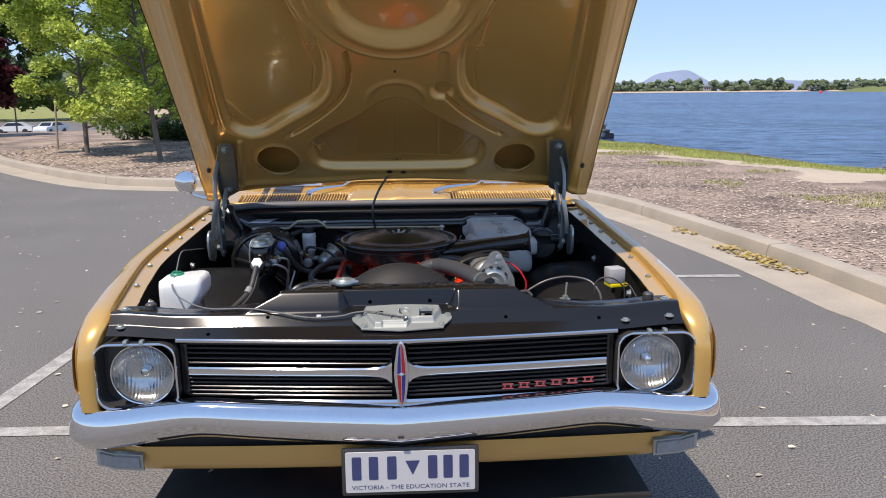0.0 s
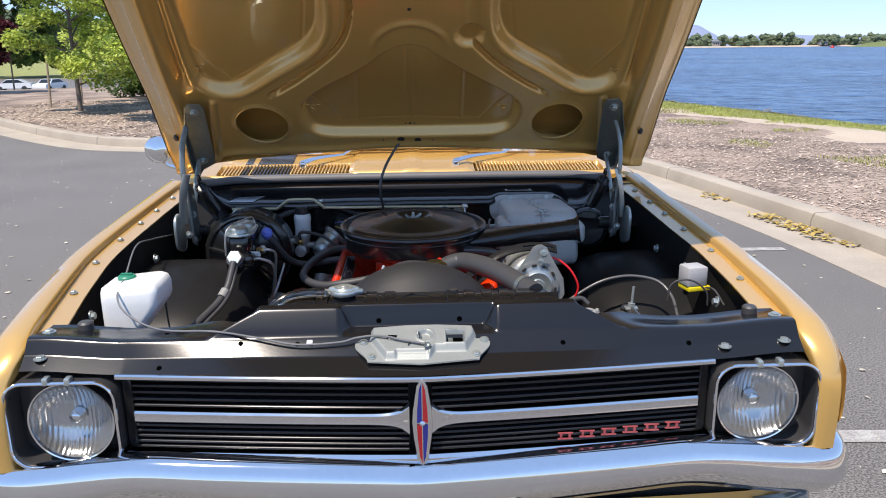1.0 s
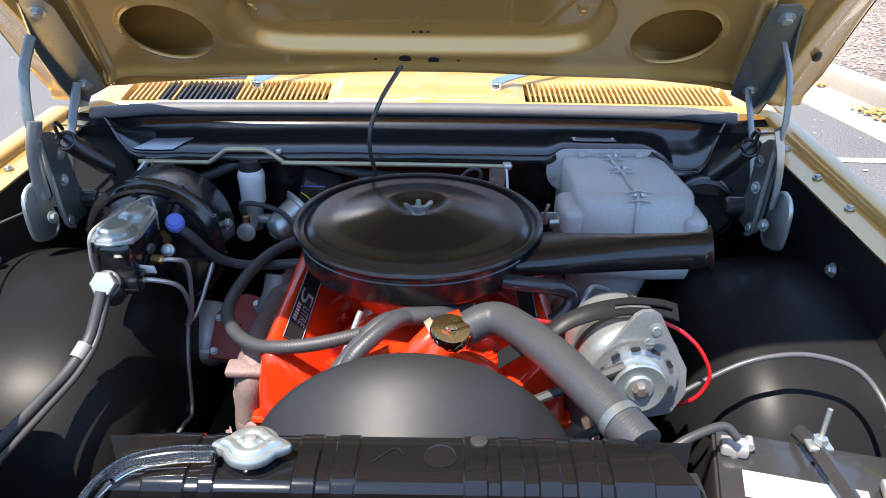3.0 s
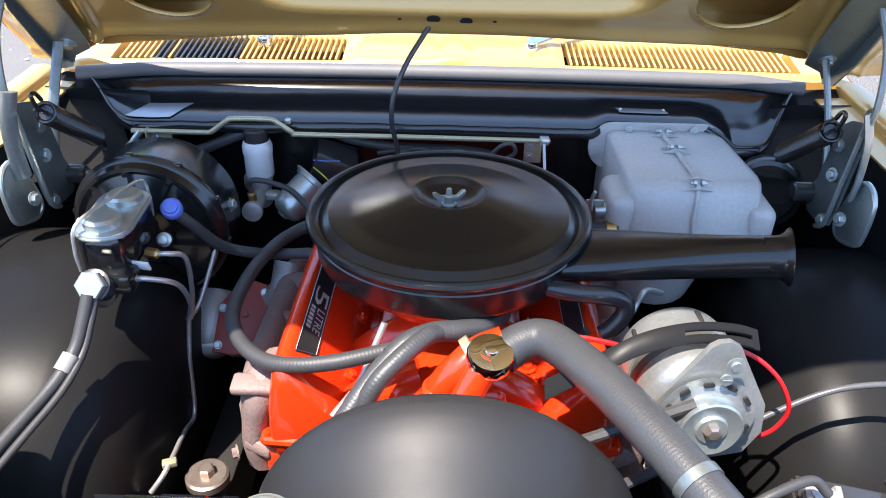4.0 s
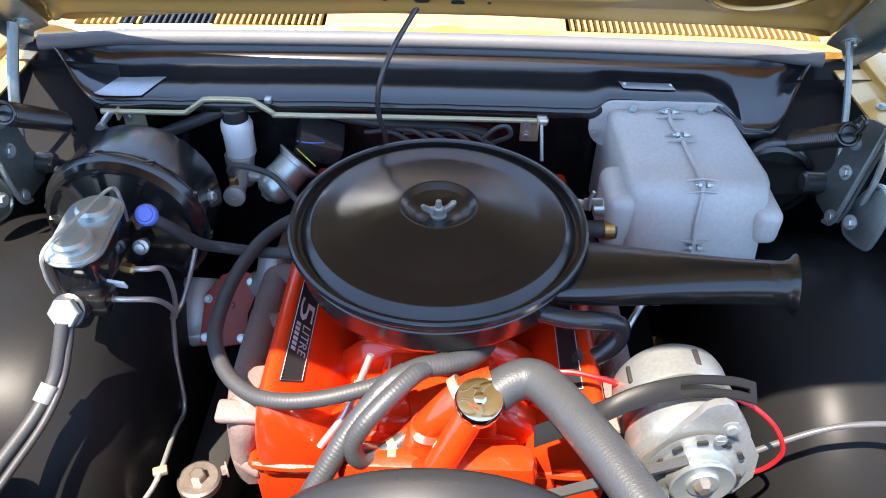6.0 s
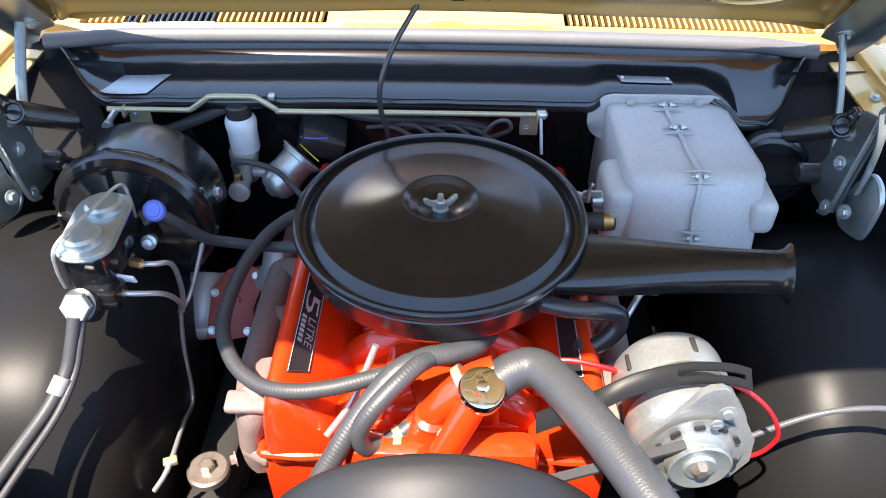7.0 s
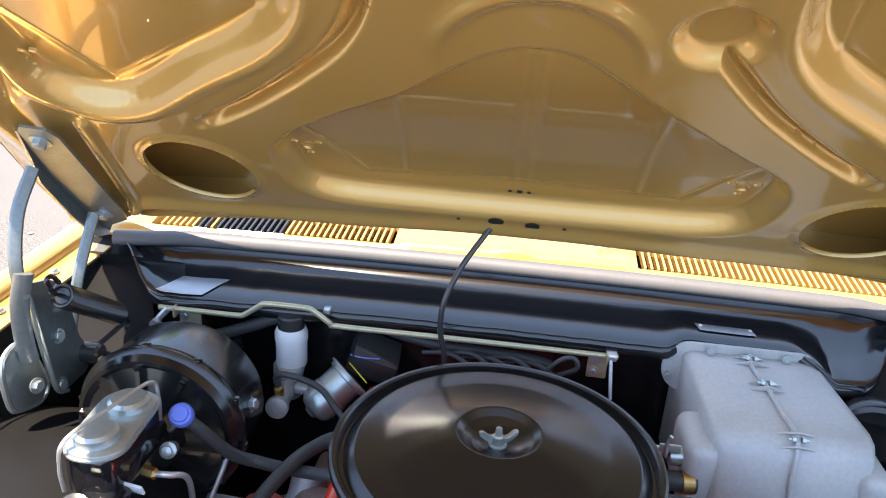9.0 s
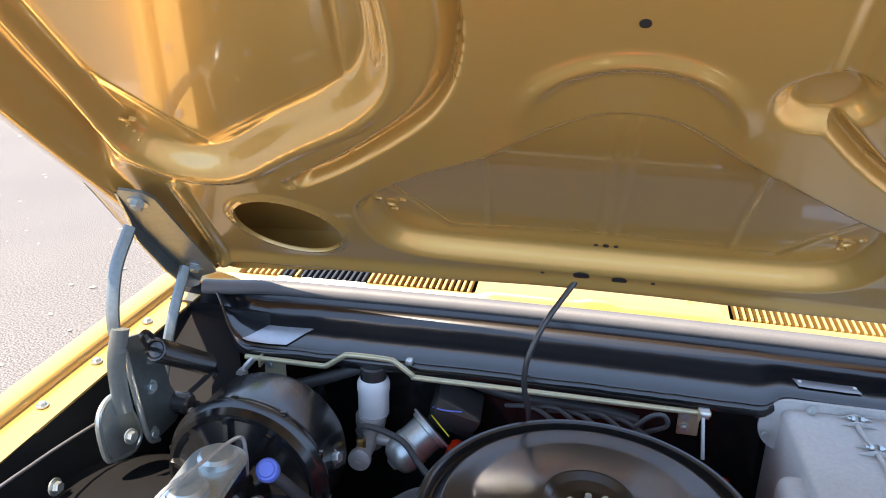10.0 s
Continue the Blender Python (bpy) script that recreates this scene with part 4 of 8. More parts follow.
# front: grille, lamps, bumper
def front_y(x):
    return -0.030 + 0.050 * (abs(x) / 0.6) ** 1.3


def bar(x0, x1, z0, z1, proud, depth, n=16, r=0.003):
    """A horizontal bar that follows the front's shallow curve; z0 and z1 are its edges."""
    rings = []
    for x in lin(x0, x1, n):
        y = front_y(x) - proud
        rings.append([(x, y + depth, z0), (x, y + r, z0), (x, y, z0 + r), (x, y, z1 - r), (x, y + r, z1), (x, y + depth, z1)])
    return loft(rings)


grille = part("grille", shape(*[sheet(lambda a, b: (a, front_y(a) + 0.045, 0.595 + 0.21 * b), lin(-0.612, 0.612, 20), lin(0, 1, 2))]), MATT, car, "black and chrome horizontal bar grille")
for k in (-1, 1):
    for z in (0.781, 0.768, 0.754, 0.739, 0.725, 0.680, 0.668, 0.656, 0.644, 0.632):
        x0, x1 = sorted((k * 0.024, k * 0.600))
        part("grille_slat", bar(x0, x1, z - 0.0028, z + 0.0028, 0.004, 0.03, 12, 0.0012), SLAT, grille)
part("grille_top_bar", bar(-0.612, 0.612, 0.789, 0.801, 0.026, 0.04, 30), CHROME, grille, "chrome upper grille bar")
part("grille_bottom_bar", bar(-0.612, 0.612, 0.600, 0.622, 0.014, 0.03, 30, 0.006), CHROME, grille, "chrome lower grille bar")


def spear(k):
    """The middle bar, flaring towards the badge."""
    rings = []
    for i, a in enumerate(lin(0.022, 0.585, 40)):
        flare = 0.022 * math.exp(-((a - 0.022) / 0.018)) + 0.0
        h = 0.0125 + flare
        y = front_y(a) - 0.016
        z = 0.7035
        rings.append([(k * a, y + 0.03, z - h), (k * a, y + 0.004, z - h), (k * a, y, z - h + 0.004), (k * a, y + 0.002, z), (k * a, y, z + h - 0.004), (k * a, y + 0.004, z + h), (k * a, y + 0.03, z + h)])
    return loft(rings)


for k in (-1, 1):
    part("grille_mid_bar", spear(k), CHROME, grille, "chrome middle grille bar")
    part("grille_end", bar(*sorted((k * 0.588, k * 0.606)), 0.632, 0.784, 0.006, 0.04, 2), BLACK, grille)
LOZ = [(0, 0.094), (0.010, 0.078), (0.0165, 0.03), (0.018, 0), (0.0165, -0.03), (0.010, -0.078), (0, -0.094), (-0.010, -0.078), (-0.0165, -0.03), (-0.018, 0), (-0.0165, 0.03), (-0.010, 0.078)]
badge = part("badge", prism([(a * 1.15, b * 1.04) for a, b in LOZ], (0.004, -0.035, 0.703), (1, 0, 0), (0, 0, 1), 0.022, 0.004), CHROME, grille, "red and blue lozenge badge in a chrome frame")
quad = lambda sx, sz: [(0.001 * sx, 0.002 * sz), (sx * 0.0112, 0.002 * sz), (sx * 0.0102, sz * 0.03), (sx * 0.0060, sz * 0.074), (sx * 0.001, sz * 0.088)]
for sx, sz, m in ((-1, 1, EMBLEM_BLUE), (1, 1, EMBLEM_RED), (-1, -1, EMBLEM_RED), (1, -1, EMBLEM_BLUE)):
    q = [(0.004 + a, -0.0585, 0.703 + b) for a, b in quad(sx, sz)]
    part("enamel", (q, [tuple(range(5)) if sx * sz > 0 else tuple(range(4, -1, -1))]), m, badge, "red enamel" if m is EMBLEM_RED else "blue enamel", smooth=0)
part("star", lathe([(0.006, 0), (0.003, 0.003), (0, 0.004)], (0.004, -0.0585, 0.703), (0, -1, 0), 8), CHROME, badge)
for i in range(6):
    x, z = 0.286 + i * 0.0465, 0.646 + 0.0012 * i
    y = front_y(x) - 0.010
    part("badge_bar", shape(box((x + 0.015, y, z + 0.0065), (0.032, 0.004, 0.003), 0.001), box((x + 0.015, y, z - 0.0065), (0.032, 0.004, 0.003), 0.001),
                            box((x + 0.006, y, z), (0.005, 0.004, 0.013), 0.001), box((x + 0.024, y, z), (0.005, 0.004, 0.013), 0.001)), MAROON, grille, "dull red raised badge bar")


def headlight(k):
    cx, cz = k * 0.722, 0.699
    out = rounded(0.222, 0.188, 0.042, 7)
    s = Shape()
    rim = [[(cx + a * q, -0.012 + 0.03 * (1 if i == 0 else 0) + d, cz + b * q) for a, b in out] for i, (q, d) in enumerate(((1.0, 0.04), (1.0, 0.0), (0.985, -0.006), (0.955, -0.004), (0.935, 0.006), (0.90, 0.045)))]
    s.add(loft(rim, caps=False))
    head = part("headlight", s, SATIN, car, "round headlamp in a chrome-rimmed black bezel", smooth=50)
    part("bezel_rim", tube([(cx + a * 0.985, -0.018, cz + b * 0.985) for a, b in out], 0.0035, 8, 1, closed=True), CHROME, head, "thin chrome bezel rim")
    lx = k * 0.706
    part("bezel_bowl", shape(([(cx + a * 0.90, 0.033, cz + b * 0.90) for a, b in out], [tuple(range(len(out)))])), SATIN, head, smooth=0)
    part("lamp_ring", lathe([(0.0860, -0.045), (0.0880, 0.002), (0.0865, 0.007), (0.0835, 0.006), (0.0820, 0.0)], (lx, -0.006, 0.704), (0, -1, 0), 48, caps=False), CHROME, head, "chrome lamp ring")
    part("reflector", lathe([(0.083, 0.0), (0.072, -0.018), (0.045, -0.032), (0.014, -0.038), (0.0, -0.038)], (lx, -0.006, 0.704), (0, -1, 0), 40, caps=False), FLUTED, head, "silvered reflector", smooth=60)
    glassware = part("lens", lathe([(0.0835, 0.0), (0.0830, 0.004), (0.070, 0.0115), (0.045, 0.0175), (0.02, 0.0202), (0.0, 0.0207)], (lx, -0.008, 0.704), (0, -1, 0), 56, caps=False), LENS, head, "fluted glass lens", smooth=60)
    glassware.visible_shadow = False
    part("bulb_cap", lathe([(0.014, -0.036), (0.014, -0.014), (0.010, -0.010), (0, -0.010)], (lx, -0.006, 0.704), (0, -1, 0), 20), CHROME, head, "small chrome bulb shield", smooth=50)
    for q, z in ((0.86, 0.795), (1.13, 0.796)):
        part("bezel_clip", box((cx + k * (q - 1) * 0.16, -0.012, z), (0.012, 0.02, 0.016), 0.003), ZINC, head)
    return head


for k in (-1, 1):
    headlight(k)

BUMP = [(0.0, -0.080, 0.607, 0.530, 0.484), (0.22, -0.074, 0.617, 0.546, 0.498), (0.42, -0.066, 0.626, 0.562, 0.512), (0.56, -0.058, 0.632, 0.572, 0.520), (0.66, -0.050, 0.624, 0.560, 0.508),
        (0.76, -0.046, 0.612, 0.540, 0.492), (0.85, -0.040, 0.605, 0.528, 0.482), (0.908, -0.018, 0.602, 0.522, 0.478), (0.940, 0.030, 0.601, 0.520, 0.476), (0.953, 0.10, 0.601, 0.522, 0.478), (0.956, 0.20, 0.602, 0.525, 0.482), (0.956, 0.36, 0.604, 0.528, 0.486)]


def bumper_shape():
    half = spline([(b[0], b[1], 0) for b in BUMP], 6)
    zs = []
    for c in (2, 3, 4):
        zs.append([p.x for p in spline([(b[c], 0, 0) for b in BUMP], 6)])
    rows = [(p, zs[0][i], zs[1][i], zs[2][i]) for i, p in enumerate(half)]
    full = [(Vector((-p.x, p.y, 0)), a, b, c) for p, a, b, c in reversed(rows[1:])] + rows
    rings = []
    for i, (p, zt, zc, zb) in enumerate(full):
        t = (full[min(i + 1, len(full) - 1)][0] - full[max(i - 1, 0)][0]).normalized()
        n = Vector((t.y, -t.x, 0))
        ring = [(-0.055, zt - 0.004), (-0.05, zt), (-0.035, zt + 0.002), (-0.016, zt - 0.006), (-0.004, (zt + zc) / 2 + 0.010), (0.0, zc + 0.006), (0.0, zc), (-0.003, zc - 0.006),
                (-0.016, (zc + zb) / 2), (-0.030, zb + 0.004), (-0.042, zb), (-0.05, zb + 0.002), (-0.048, (zt + zb) / 2)]
        rings.append([p + n * d + Vector((0, 0, z)) for d, z in ring])
    return loft(rings)


bumper = part("bumper", bumper_shape(), CHROME, car, "chrome front bumper with upswept middle", smooth=45)
for x, y, z in ((-0.40, -0.05, 0.606), (0.42, -0.05, 0.607)):
    part("bumper_bolt", lathe([(0.009, -0.008), (0.009, 0.002), (0.006, 0.006), (0, 0.007)], (x, y, z), (0, -0.6, 0.8), 16), CHROME, bumper, "domed chrome bolt")
part("overrider_notch", box((0.0, -0.078, 0.530), (0.018, 0.012, 0.006), 0.002), MATT, bumper)


def valance(a, b):
    y = 0.004 + 0.02 * (abs(a) / 0.7) ** 2 + 0.055 * step(0.74, 0.92, abs(a)) + 0.03 * b * b
    return a, y, 0.472 - 0.010 * (1 - (a / 0.9) ** 2) * 0 - 0.080 * b + 0.012 * step(0.72, 0.88, abs(a)) * b


# black sheet stands for the shade between bumper and valance
part("bumper_shade", sheet(lambda a, b: (a, 0.035 + 0.10 * step(0.72, 0.92, abs(a)), 0.46 + 0.12 * b), lin(-0.90, 0.90, 20), lin(0, 1, 2)), MATT, car, "black sheet for the shade behind the bumper")
part("front_valance", sheet(valance, lin(-0.90, 0.90, 50), lin(0, 1, 8), 0.004), GOLD, car, "gold valance panel below the bumper")
for k in (-1, 1):
    ind = part("indicator", loft([[(k * x, curve_at([(0.73, 0.024), (0.82, 0.038), (0.89, 0.072)], x)[0] - d, z) for z, d in ((0.400, 0.0), (0.402, 0.008), (0.452, 0.010), (0.456, 0.0))] for x in lin(0.738, 0.885, 10)]), ZINC, car, "metal-framed front indicator with pale lens")
    part("lens", loft([[(k * x, curve_at([(0.73, 0.024), (0.82, 0.038), (0.89, 0.072)], x)[0] - d, z) for z, d in ((0.408, 0.006), (0.410, 0.014), (0.445, 0.016), (0.448, 0.008))] for x in lin(0.747, 0.872, 14)]), surface("frosted_lens", (0.34, 0.345, 0.35), 0.18, 0.0, (0.2, 0.205, 0.21), 90, 300, coat=0.5), ind, "pale ribbed lens")

plate = part("number_plate", prism(rounded(0.384, 0.140, 0.008), (0.024, -0.052, 0.418), (1, 0, 0), (0, 0.04, 1), 0.010, 0.003), SATIN, car, "white number plate with blue marks in a black frame")
PU, PV = Vector((1, 0, 0)), Vector((0, 0.04, 1)).normalized()
PN = PU.cross(PV)
def on_plate(a, b, d=0.0):
    return Vector((0.024, -0.052, 0.418)) + PU * a + PV * b + PN * (0.010 + d)
part("plate_face", prism(rounded(0.362, 0.120, 0.006), on_plate(0, 0, 0.0), PU, PV, 0.0015, 0.0005, 1), PLATE_WHITE, plate, "white plate face")
for x in (-0.150, -0.103, -0.052, 0.062, 0.105, 0.150):
    part("plate_bar", prism(rounded(0.026, 0.068, 0.004), on_plate(x, 0.012, 0.0014), PU, PV, 0.001), PLATE_BLUE, plate, "blue bar")
part("plate_triangle", prism([(-0.02, 0.02), (0, -0.022), (0.02, 0.02)], on_plate(0.006, 0.012, 0.0014), PU, PV, 0.001), PLATE_BLUE, plate, "blue triangle")
words("VICTORIA - THE EDUCATION STATE", on_plate(-0.165, -0.051, 0.0016), PU, PV, 0.0125, PLATE_BLUE, plate, width=0.33)

# wheels
def wheel(x, y):
    w = part("wheel", lathe([(0.19, -0.09), (0.27, -0.095), (0.312, -0.082), (0.324, -0.06), (0.324, 0.06), (0.312, 0.082), (0.27, 0.095), (0.19, 0.09)], (x, y, 0.322), (1, 0, 0), 40), RUBBER, car, "black-tyred road wheel")
    part("rim", lathe([(0.195, -0.08), (0.18, -0.06), (0.18, 0.06), (0.195, 0.08), (0.175, 0.075), (0.16, 0.03), (0.09, 0.05), (0.0, 0.055)], (x, y, 0.322), (1 if x > 0 else -1, 0, 0), 32), CHROME, w, "silver wheel rim")
    part("tread", shape(*[lathe([(0.3243, o - 0.006), (0.3265, o - 0.004), (0.3265, o + 0.004), (0.3243, o + 0.006)], (x, y, 0.322), (1, 0, 0), 40) for o in (-0.045, -0.022, 0.0, 0.022, 0.045)]), RUBBER, w)


for x in (-0.735, 0.735):
    for y in (0.80, 3.58):
        wheel(x, y)

# ---------------------------------------------------------------- the car: engine bay shell
def share(t):
    return min(1.0, max(0.0, t))


def hump_at(x, y):
    """Height share of the pressed hump: flat front face, diagonal ends, set-back middle."""
    back = share((0.088 - y) / 0.036)
    side = (x - 0.140 - 0.024 * back) / 0.026
    end = (0.372 + 0.070 * back - x) / 0.034
    return share(min(end, max((y - 0.090) / 0.010, min((y - 0.052) / 0.036, side))))


def support(a, y):
    x = abs(a)
    t = share((y - 0.042) / 0.024)
    base = 0.802 + 0.38 * (min(y, 0.008) + 0.045) + 0.68 * share((y - 0.008) / 0.034) * 0.034 + 0.024 * (0.68 * t - 0.58 * (t ** 3 - t ** 4 / 2)) + 0.10 * max(0.0, y - 0.066)
    base += 0.012 * step(0.60, 0.78, x)
    base -= 0.026 * step(0.34, 0.56, x) * step(0.04, 0.16, y)
    h = sum(hump_at(x + i * 0.0035, y + j * 0.0025) for i in (-1, 0, 1) for j in (-1, 0, 1)) / 9
    edge = 0.172 - 0.052 * step(0.455, 0.345, x)
    return base + h * (0.902 - base) - 0.05 * step(edge - 0.010, edge + 0.006, y)


def support_point(a, y):
    """The panel's front edge follows the curve of the grille."""
    back = 0.050 * min(1.0, abs(a) / 0.6) ** 1.3
    return a, y + back * share((0.050 - y) / 0.100), support(a, y)


def on_panel(x, y, lift=0.0):
    """A point of the finished panel at x, y."""
    back = 0.050 * min(1.0, abs(x) / 0.6) ** 1.3
    q = y if y > 0.050 else (y - 0.5 * back) / (1 - 10 * back)
    return x, y, support(x, max(-0.05, q)) + lift


part("radiator_support", sheet(support_point, lin(-0.80, 0.80, 361), lin(-0.05, 0.008, 14) + lin(0.010, 0.182, 80)), PANEL, car, "glossy black radiator support panel", smooth=40)
part("front_cross_panel", box((0, 0.10, 0.62), (1.5, 0.03, 0.36)), BLACK, car)
# no holes are cut: flat black discs stand for their shade
for x, y in ((-0.084, 0.0), (0.088, 0.0)):
    part("panel_hole_shade", lathe([(0.006, 0), (0.005, 0.0012), (0, 0.0012)], (x, 0.0925, 0.868), (0, -1, 0.25), 12), HOLE_SHADE, car, "small black disc for the shade of a hole")
for x, y in ((-0.525, 0.006), (-0.367, 0.042), (-0.25, 0.038), (-0.537, 0.108), (0.30, 0.030), (0.566, 0.03), (0.02, 0.085)):
    part("panel_hole_shade", lathe([(0.0055, 0), (0.005, 0.0012), (0, 0.0012)], on_panel(x, y), (0, on_panel(x, y - 0.004)[2] - on_panel(x, y + 0.004)[2], 0.008), 12), HOLE_SHADE, car, "small black disc for the shade of a hole")
for x, y in ((-0.775, 0.093), (0.775, 0.093), (-0.765, 0.022), (0.765, 0.022), (0.64, 0.022)):
    part("panel_bolt", bolt(on_panel(x, y, 0.001), r=0.009), ZINC, car, "silver bolt head", smooth=30)
for x in (-0.72, 0.74):
    part("bonnet_stop", shape(lathe([(0.016, -0.01), (0.016, 0.012), (0.012, 0.016), (0, 0.016)], (x, 0.14, support(x, 0.14) + 0.002), (0, 0, 1), 16)), RUBBER, car, "black rubber bonnet stop")


def wheelhouse(k):
    s = Shape()
    rings = []
    for x, r in ((0.83, 0.40), (0.76, 0.402), (0.66, 0.402), (0.58, 0.396), (0.53, 0.38), (0.495, 0.352), (0.472, 0.31), (0.458, 0.26), (0.452, 0.20), (0.450, 0.10), (0.450, 0.002)):
        rings.append([(k * x, 0.765 - r * 1.0 * math.cos(a), 0.40 + (r * math.sin(a) * 1.03 if r > 0.2 else r * math.sin(a))) for a in lin(-0.12, math.pi + 0.12, 40)])
    v, f = loft(rings, closed=False)
    s.add((v, f))
    s.add(sheet(lambda a, b: (wx(k, 0.758 + 0.040 * b + 0.006 * math.sin(a * 9), 0.07 + 1.10 * a), 0.07 + 1.10 * a, 0.47 + (flange_z(0.07 + 1.10 * a) - 0.475) * b), lin(0, 1, 30), lin(0, 1, 14)))
    return s


for k in (-1, 1):
    g = part("inner_guard", wheelhouse(k), GUARD, car, "glossy black inner guard with wheel arch hump", smooth=50)
    for y, z in ((0.53, 0.842), (0.768, 0.832), (0.30, 0.82)):
        part("bolt", bolt((wing_shift(0.5) + k * 0.755, y, z), (-k, 0, 0.1), 0.009, 0.010), ZINC, g, "silver bolt head", smooth=30)


PROF = spline([(0, 1.228, 0.984), (0, 1.221, 0.970), (0, 1.211, 0.957), (0, 1.194, 0.9465), (0, 1.168, 0.9405), (0, 1.138, 0.9385), (0, 1.112, 0.935), (0, 1.098, 0.930)], 4) + \
    spline([(0, 1.0935, 0.925), (0, 1.092, 0.918), (0, 1.094, 0.908), (0, 1.12, 0.900)], 2)
TL, TR = -0.745, 0.688


def trough_end(a):
    return step(-0.585, TL, a) if a < 0 else step(0.565, TR, a)


def trough(a, j, lift=0.0):
    p = PROF[j]
    w = j / (len(PROF) - 1)
    low = step(0.15, 0.75, w)
    e = trough_end(a)
    heater = step(0.262, 0.30, a) * step(0.505, 0.475, a)
    dip = step(0.500, 0.535, a) * step(0.635, 0.575, a)
    y = p.y + (1.226 - p.y) * e ** 1.3 + 0.020 * heater * low - 0.012 * dip * low
    z = p.z + (0.985 - p.z) * e ** 1.6 - 0.008 * (1 - low) * w * e + 0.010 * heater * low - 0.020 * dip * low
    z += 0.0045 * noise.noise(Vector((a * 45, w * 5, 7))) * e * min(1.0, 3 * w)
    y += 0.0050 * noise.noise(Vector((a * 50, w * 6, 2))) * e * min(1.0, 3 * w)
    z += (0.0016 * noise.noise(Vector((a * 13, 0.4, 1))) + 0.0012 * noise.noise(Vector((a * 40, 0.2, 3)))) * low
    return CX + a, y + cowl_y(a) - 1.238, z + lift


LIP_ROW = 28
plenum = part("plenum_trough", sheet(lambda a, j: trough(a, int(j)), [TL, *lin(TL + 0.002, TL + 0.16, 60), *lin(TL + 0.17, TR - 0.17, 120), *lin(TR - 0.16, TR - 0.002, 60), TR], list(range(len(PROF)))), BLACK, car, "glossy black plenum channel along the firewall", smooth=70)
part("trough_lip", tube([trough(a, LIP_ROW) for a in lin(TL, TR, 110)], lambda t: 0.0028 + 0.0012 * noise.noise(Vector((t * 60, 0, 0))), 8, 2), BLACK, plenum, "crinkled black sealer along the edge")
for k, end in ((-1, TL), (1, TR)):
    part("corner_plate", sheet(lambda a, b: (CX + (0.805 - (0.805 - abs(end) * (0.74 + 0.20 * b)) * a) * k, 0.96 + 0.262 * b, 0.858 + 0.108 * b + 0.012 * b ** 3 - 0.010 * a), lin(0, 1, 8), lin(0, 1, 12)), GUARD, car, "glossy black corner panel", smooth=50)
for k in (-1, 1):
    part("scuttle_side", sheet(lambda a, b: (k * (0.60 + 0.21 * a), 1.150 + 0.012 * a, 0.60 + 0.365 * b), lin(0, 1, 8), lin(0, 1, 8)), BLACK, car, "black scuttle side panel behind the hinge")
part("firewall", sheet(lambda a, b: (a, 1.165 + 0.01 * math.sin(a * 7), 0.28 + 0.64 * b), lin(-0.80, 0.80, 30), lin(0, 1, 10)), BLACK, car, "black firewall panel")
part("bonnet_seal", tube([(CX + a, cowl_y(a) - 0.018, 0.992 - 0.010 * trough_end(a)) for a in lin(TL, TR, 30)], 0.0145, 12, 2, flat=0.8), SEAL, car, "grey rubber bonnet seal")


def tag_on(x0, x1, j0, j1, skew):
    """A thin plate that follows the channel between two of its lines."""
    def at(a, b):
        jj = j0 + (j1 - j0) * b
        i = int(min(jj, len(PROF) - 2))
        p, q = Vector(trough(a + skew * b - CX, i)), Vector(trough(a + skew * b - CX, i + 1))
        return p.lerp(q, jj - i) + Vector((0, -0.001, 0.0022))
    return sheet(at, lin(x0, x1, 9), lin(0, 1, 6))


part("data_tag", tag_on(-0.600, -0.514, 17, 26, -0.030), ALLOY_TAG, car, "embossed aluminium data tag")
tag2 = part("data_tag", tag_on(0.307, 0.400, 18, 22, 0.006), ALLOY_TAG, car, "narrow aluminium data tag")
for x in (0.316, 0.398):
    part("rivet", lathe([(0.003, 0), (0.003, 0.001), (0, 0.002)], Vector(trough(x - CX, 20, 0.0035)), (0, -0.4, 1), 10), STEEL, tag2)
# added sheet that hides the lit ground and keeps the bay's gaps dark
part("bay_blackout", box((0, 0.62, 0.255), (1.5, 1.15, 0.01)), MATT, car, "black sheet added to keep the bottom of the bay dark")
for x in (-0.40, 0.40):
    part("chassis_rail", box((x, 0.70, 0.40), (0.07, 0.95, 0.12), 0.01), MATT, car)
part("cross_member", box((0, 0.60, 0.33), (0.85, 0.10, 0.10), 0.02), MATT, car)

# bonnet lock plate
def lock_height(x, y):
    """The pressed lock plate: a flat flange, a raised body with a stepped front, a round well and a square hole."""
    left = -0.103 + 0.034 * share((0.040 - y) / 0.056)
    right = 0.122 - 0.028 * share((0.046 - y) / 0.052)
    front = -0.018 + 0.020 * step(0.019, 0.034, x)
    inset = min(x - left, right - x, 0.9 * (y - front))
    h = 0.012 * step(0.0, 0.011, inset)
    h -= 0.006 * step(-0.050, -0.044, x) * step(0.024, 0.016, x) * step(0.001, -0.006, y) * step(0.0, 0.011, inset)
    r = math.hypot(x - 0.013, y - 0.037)
    h += 0.0016 * step(0.0225, 0.018, r) * step(0.0135, 0.016, r) - 0.0075 * step(0.0165, 0.0125, r)
    d = min(0.0185 - abs(x - 0.075), 0.0175 - abs(y - 0.033))
    h += 0.0012 * step(-0.006, -0.001, d) - 0.016 * step(-0.001, 0.003, d)
    return 0.829 + 0.36 * y + h


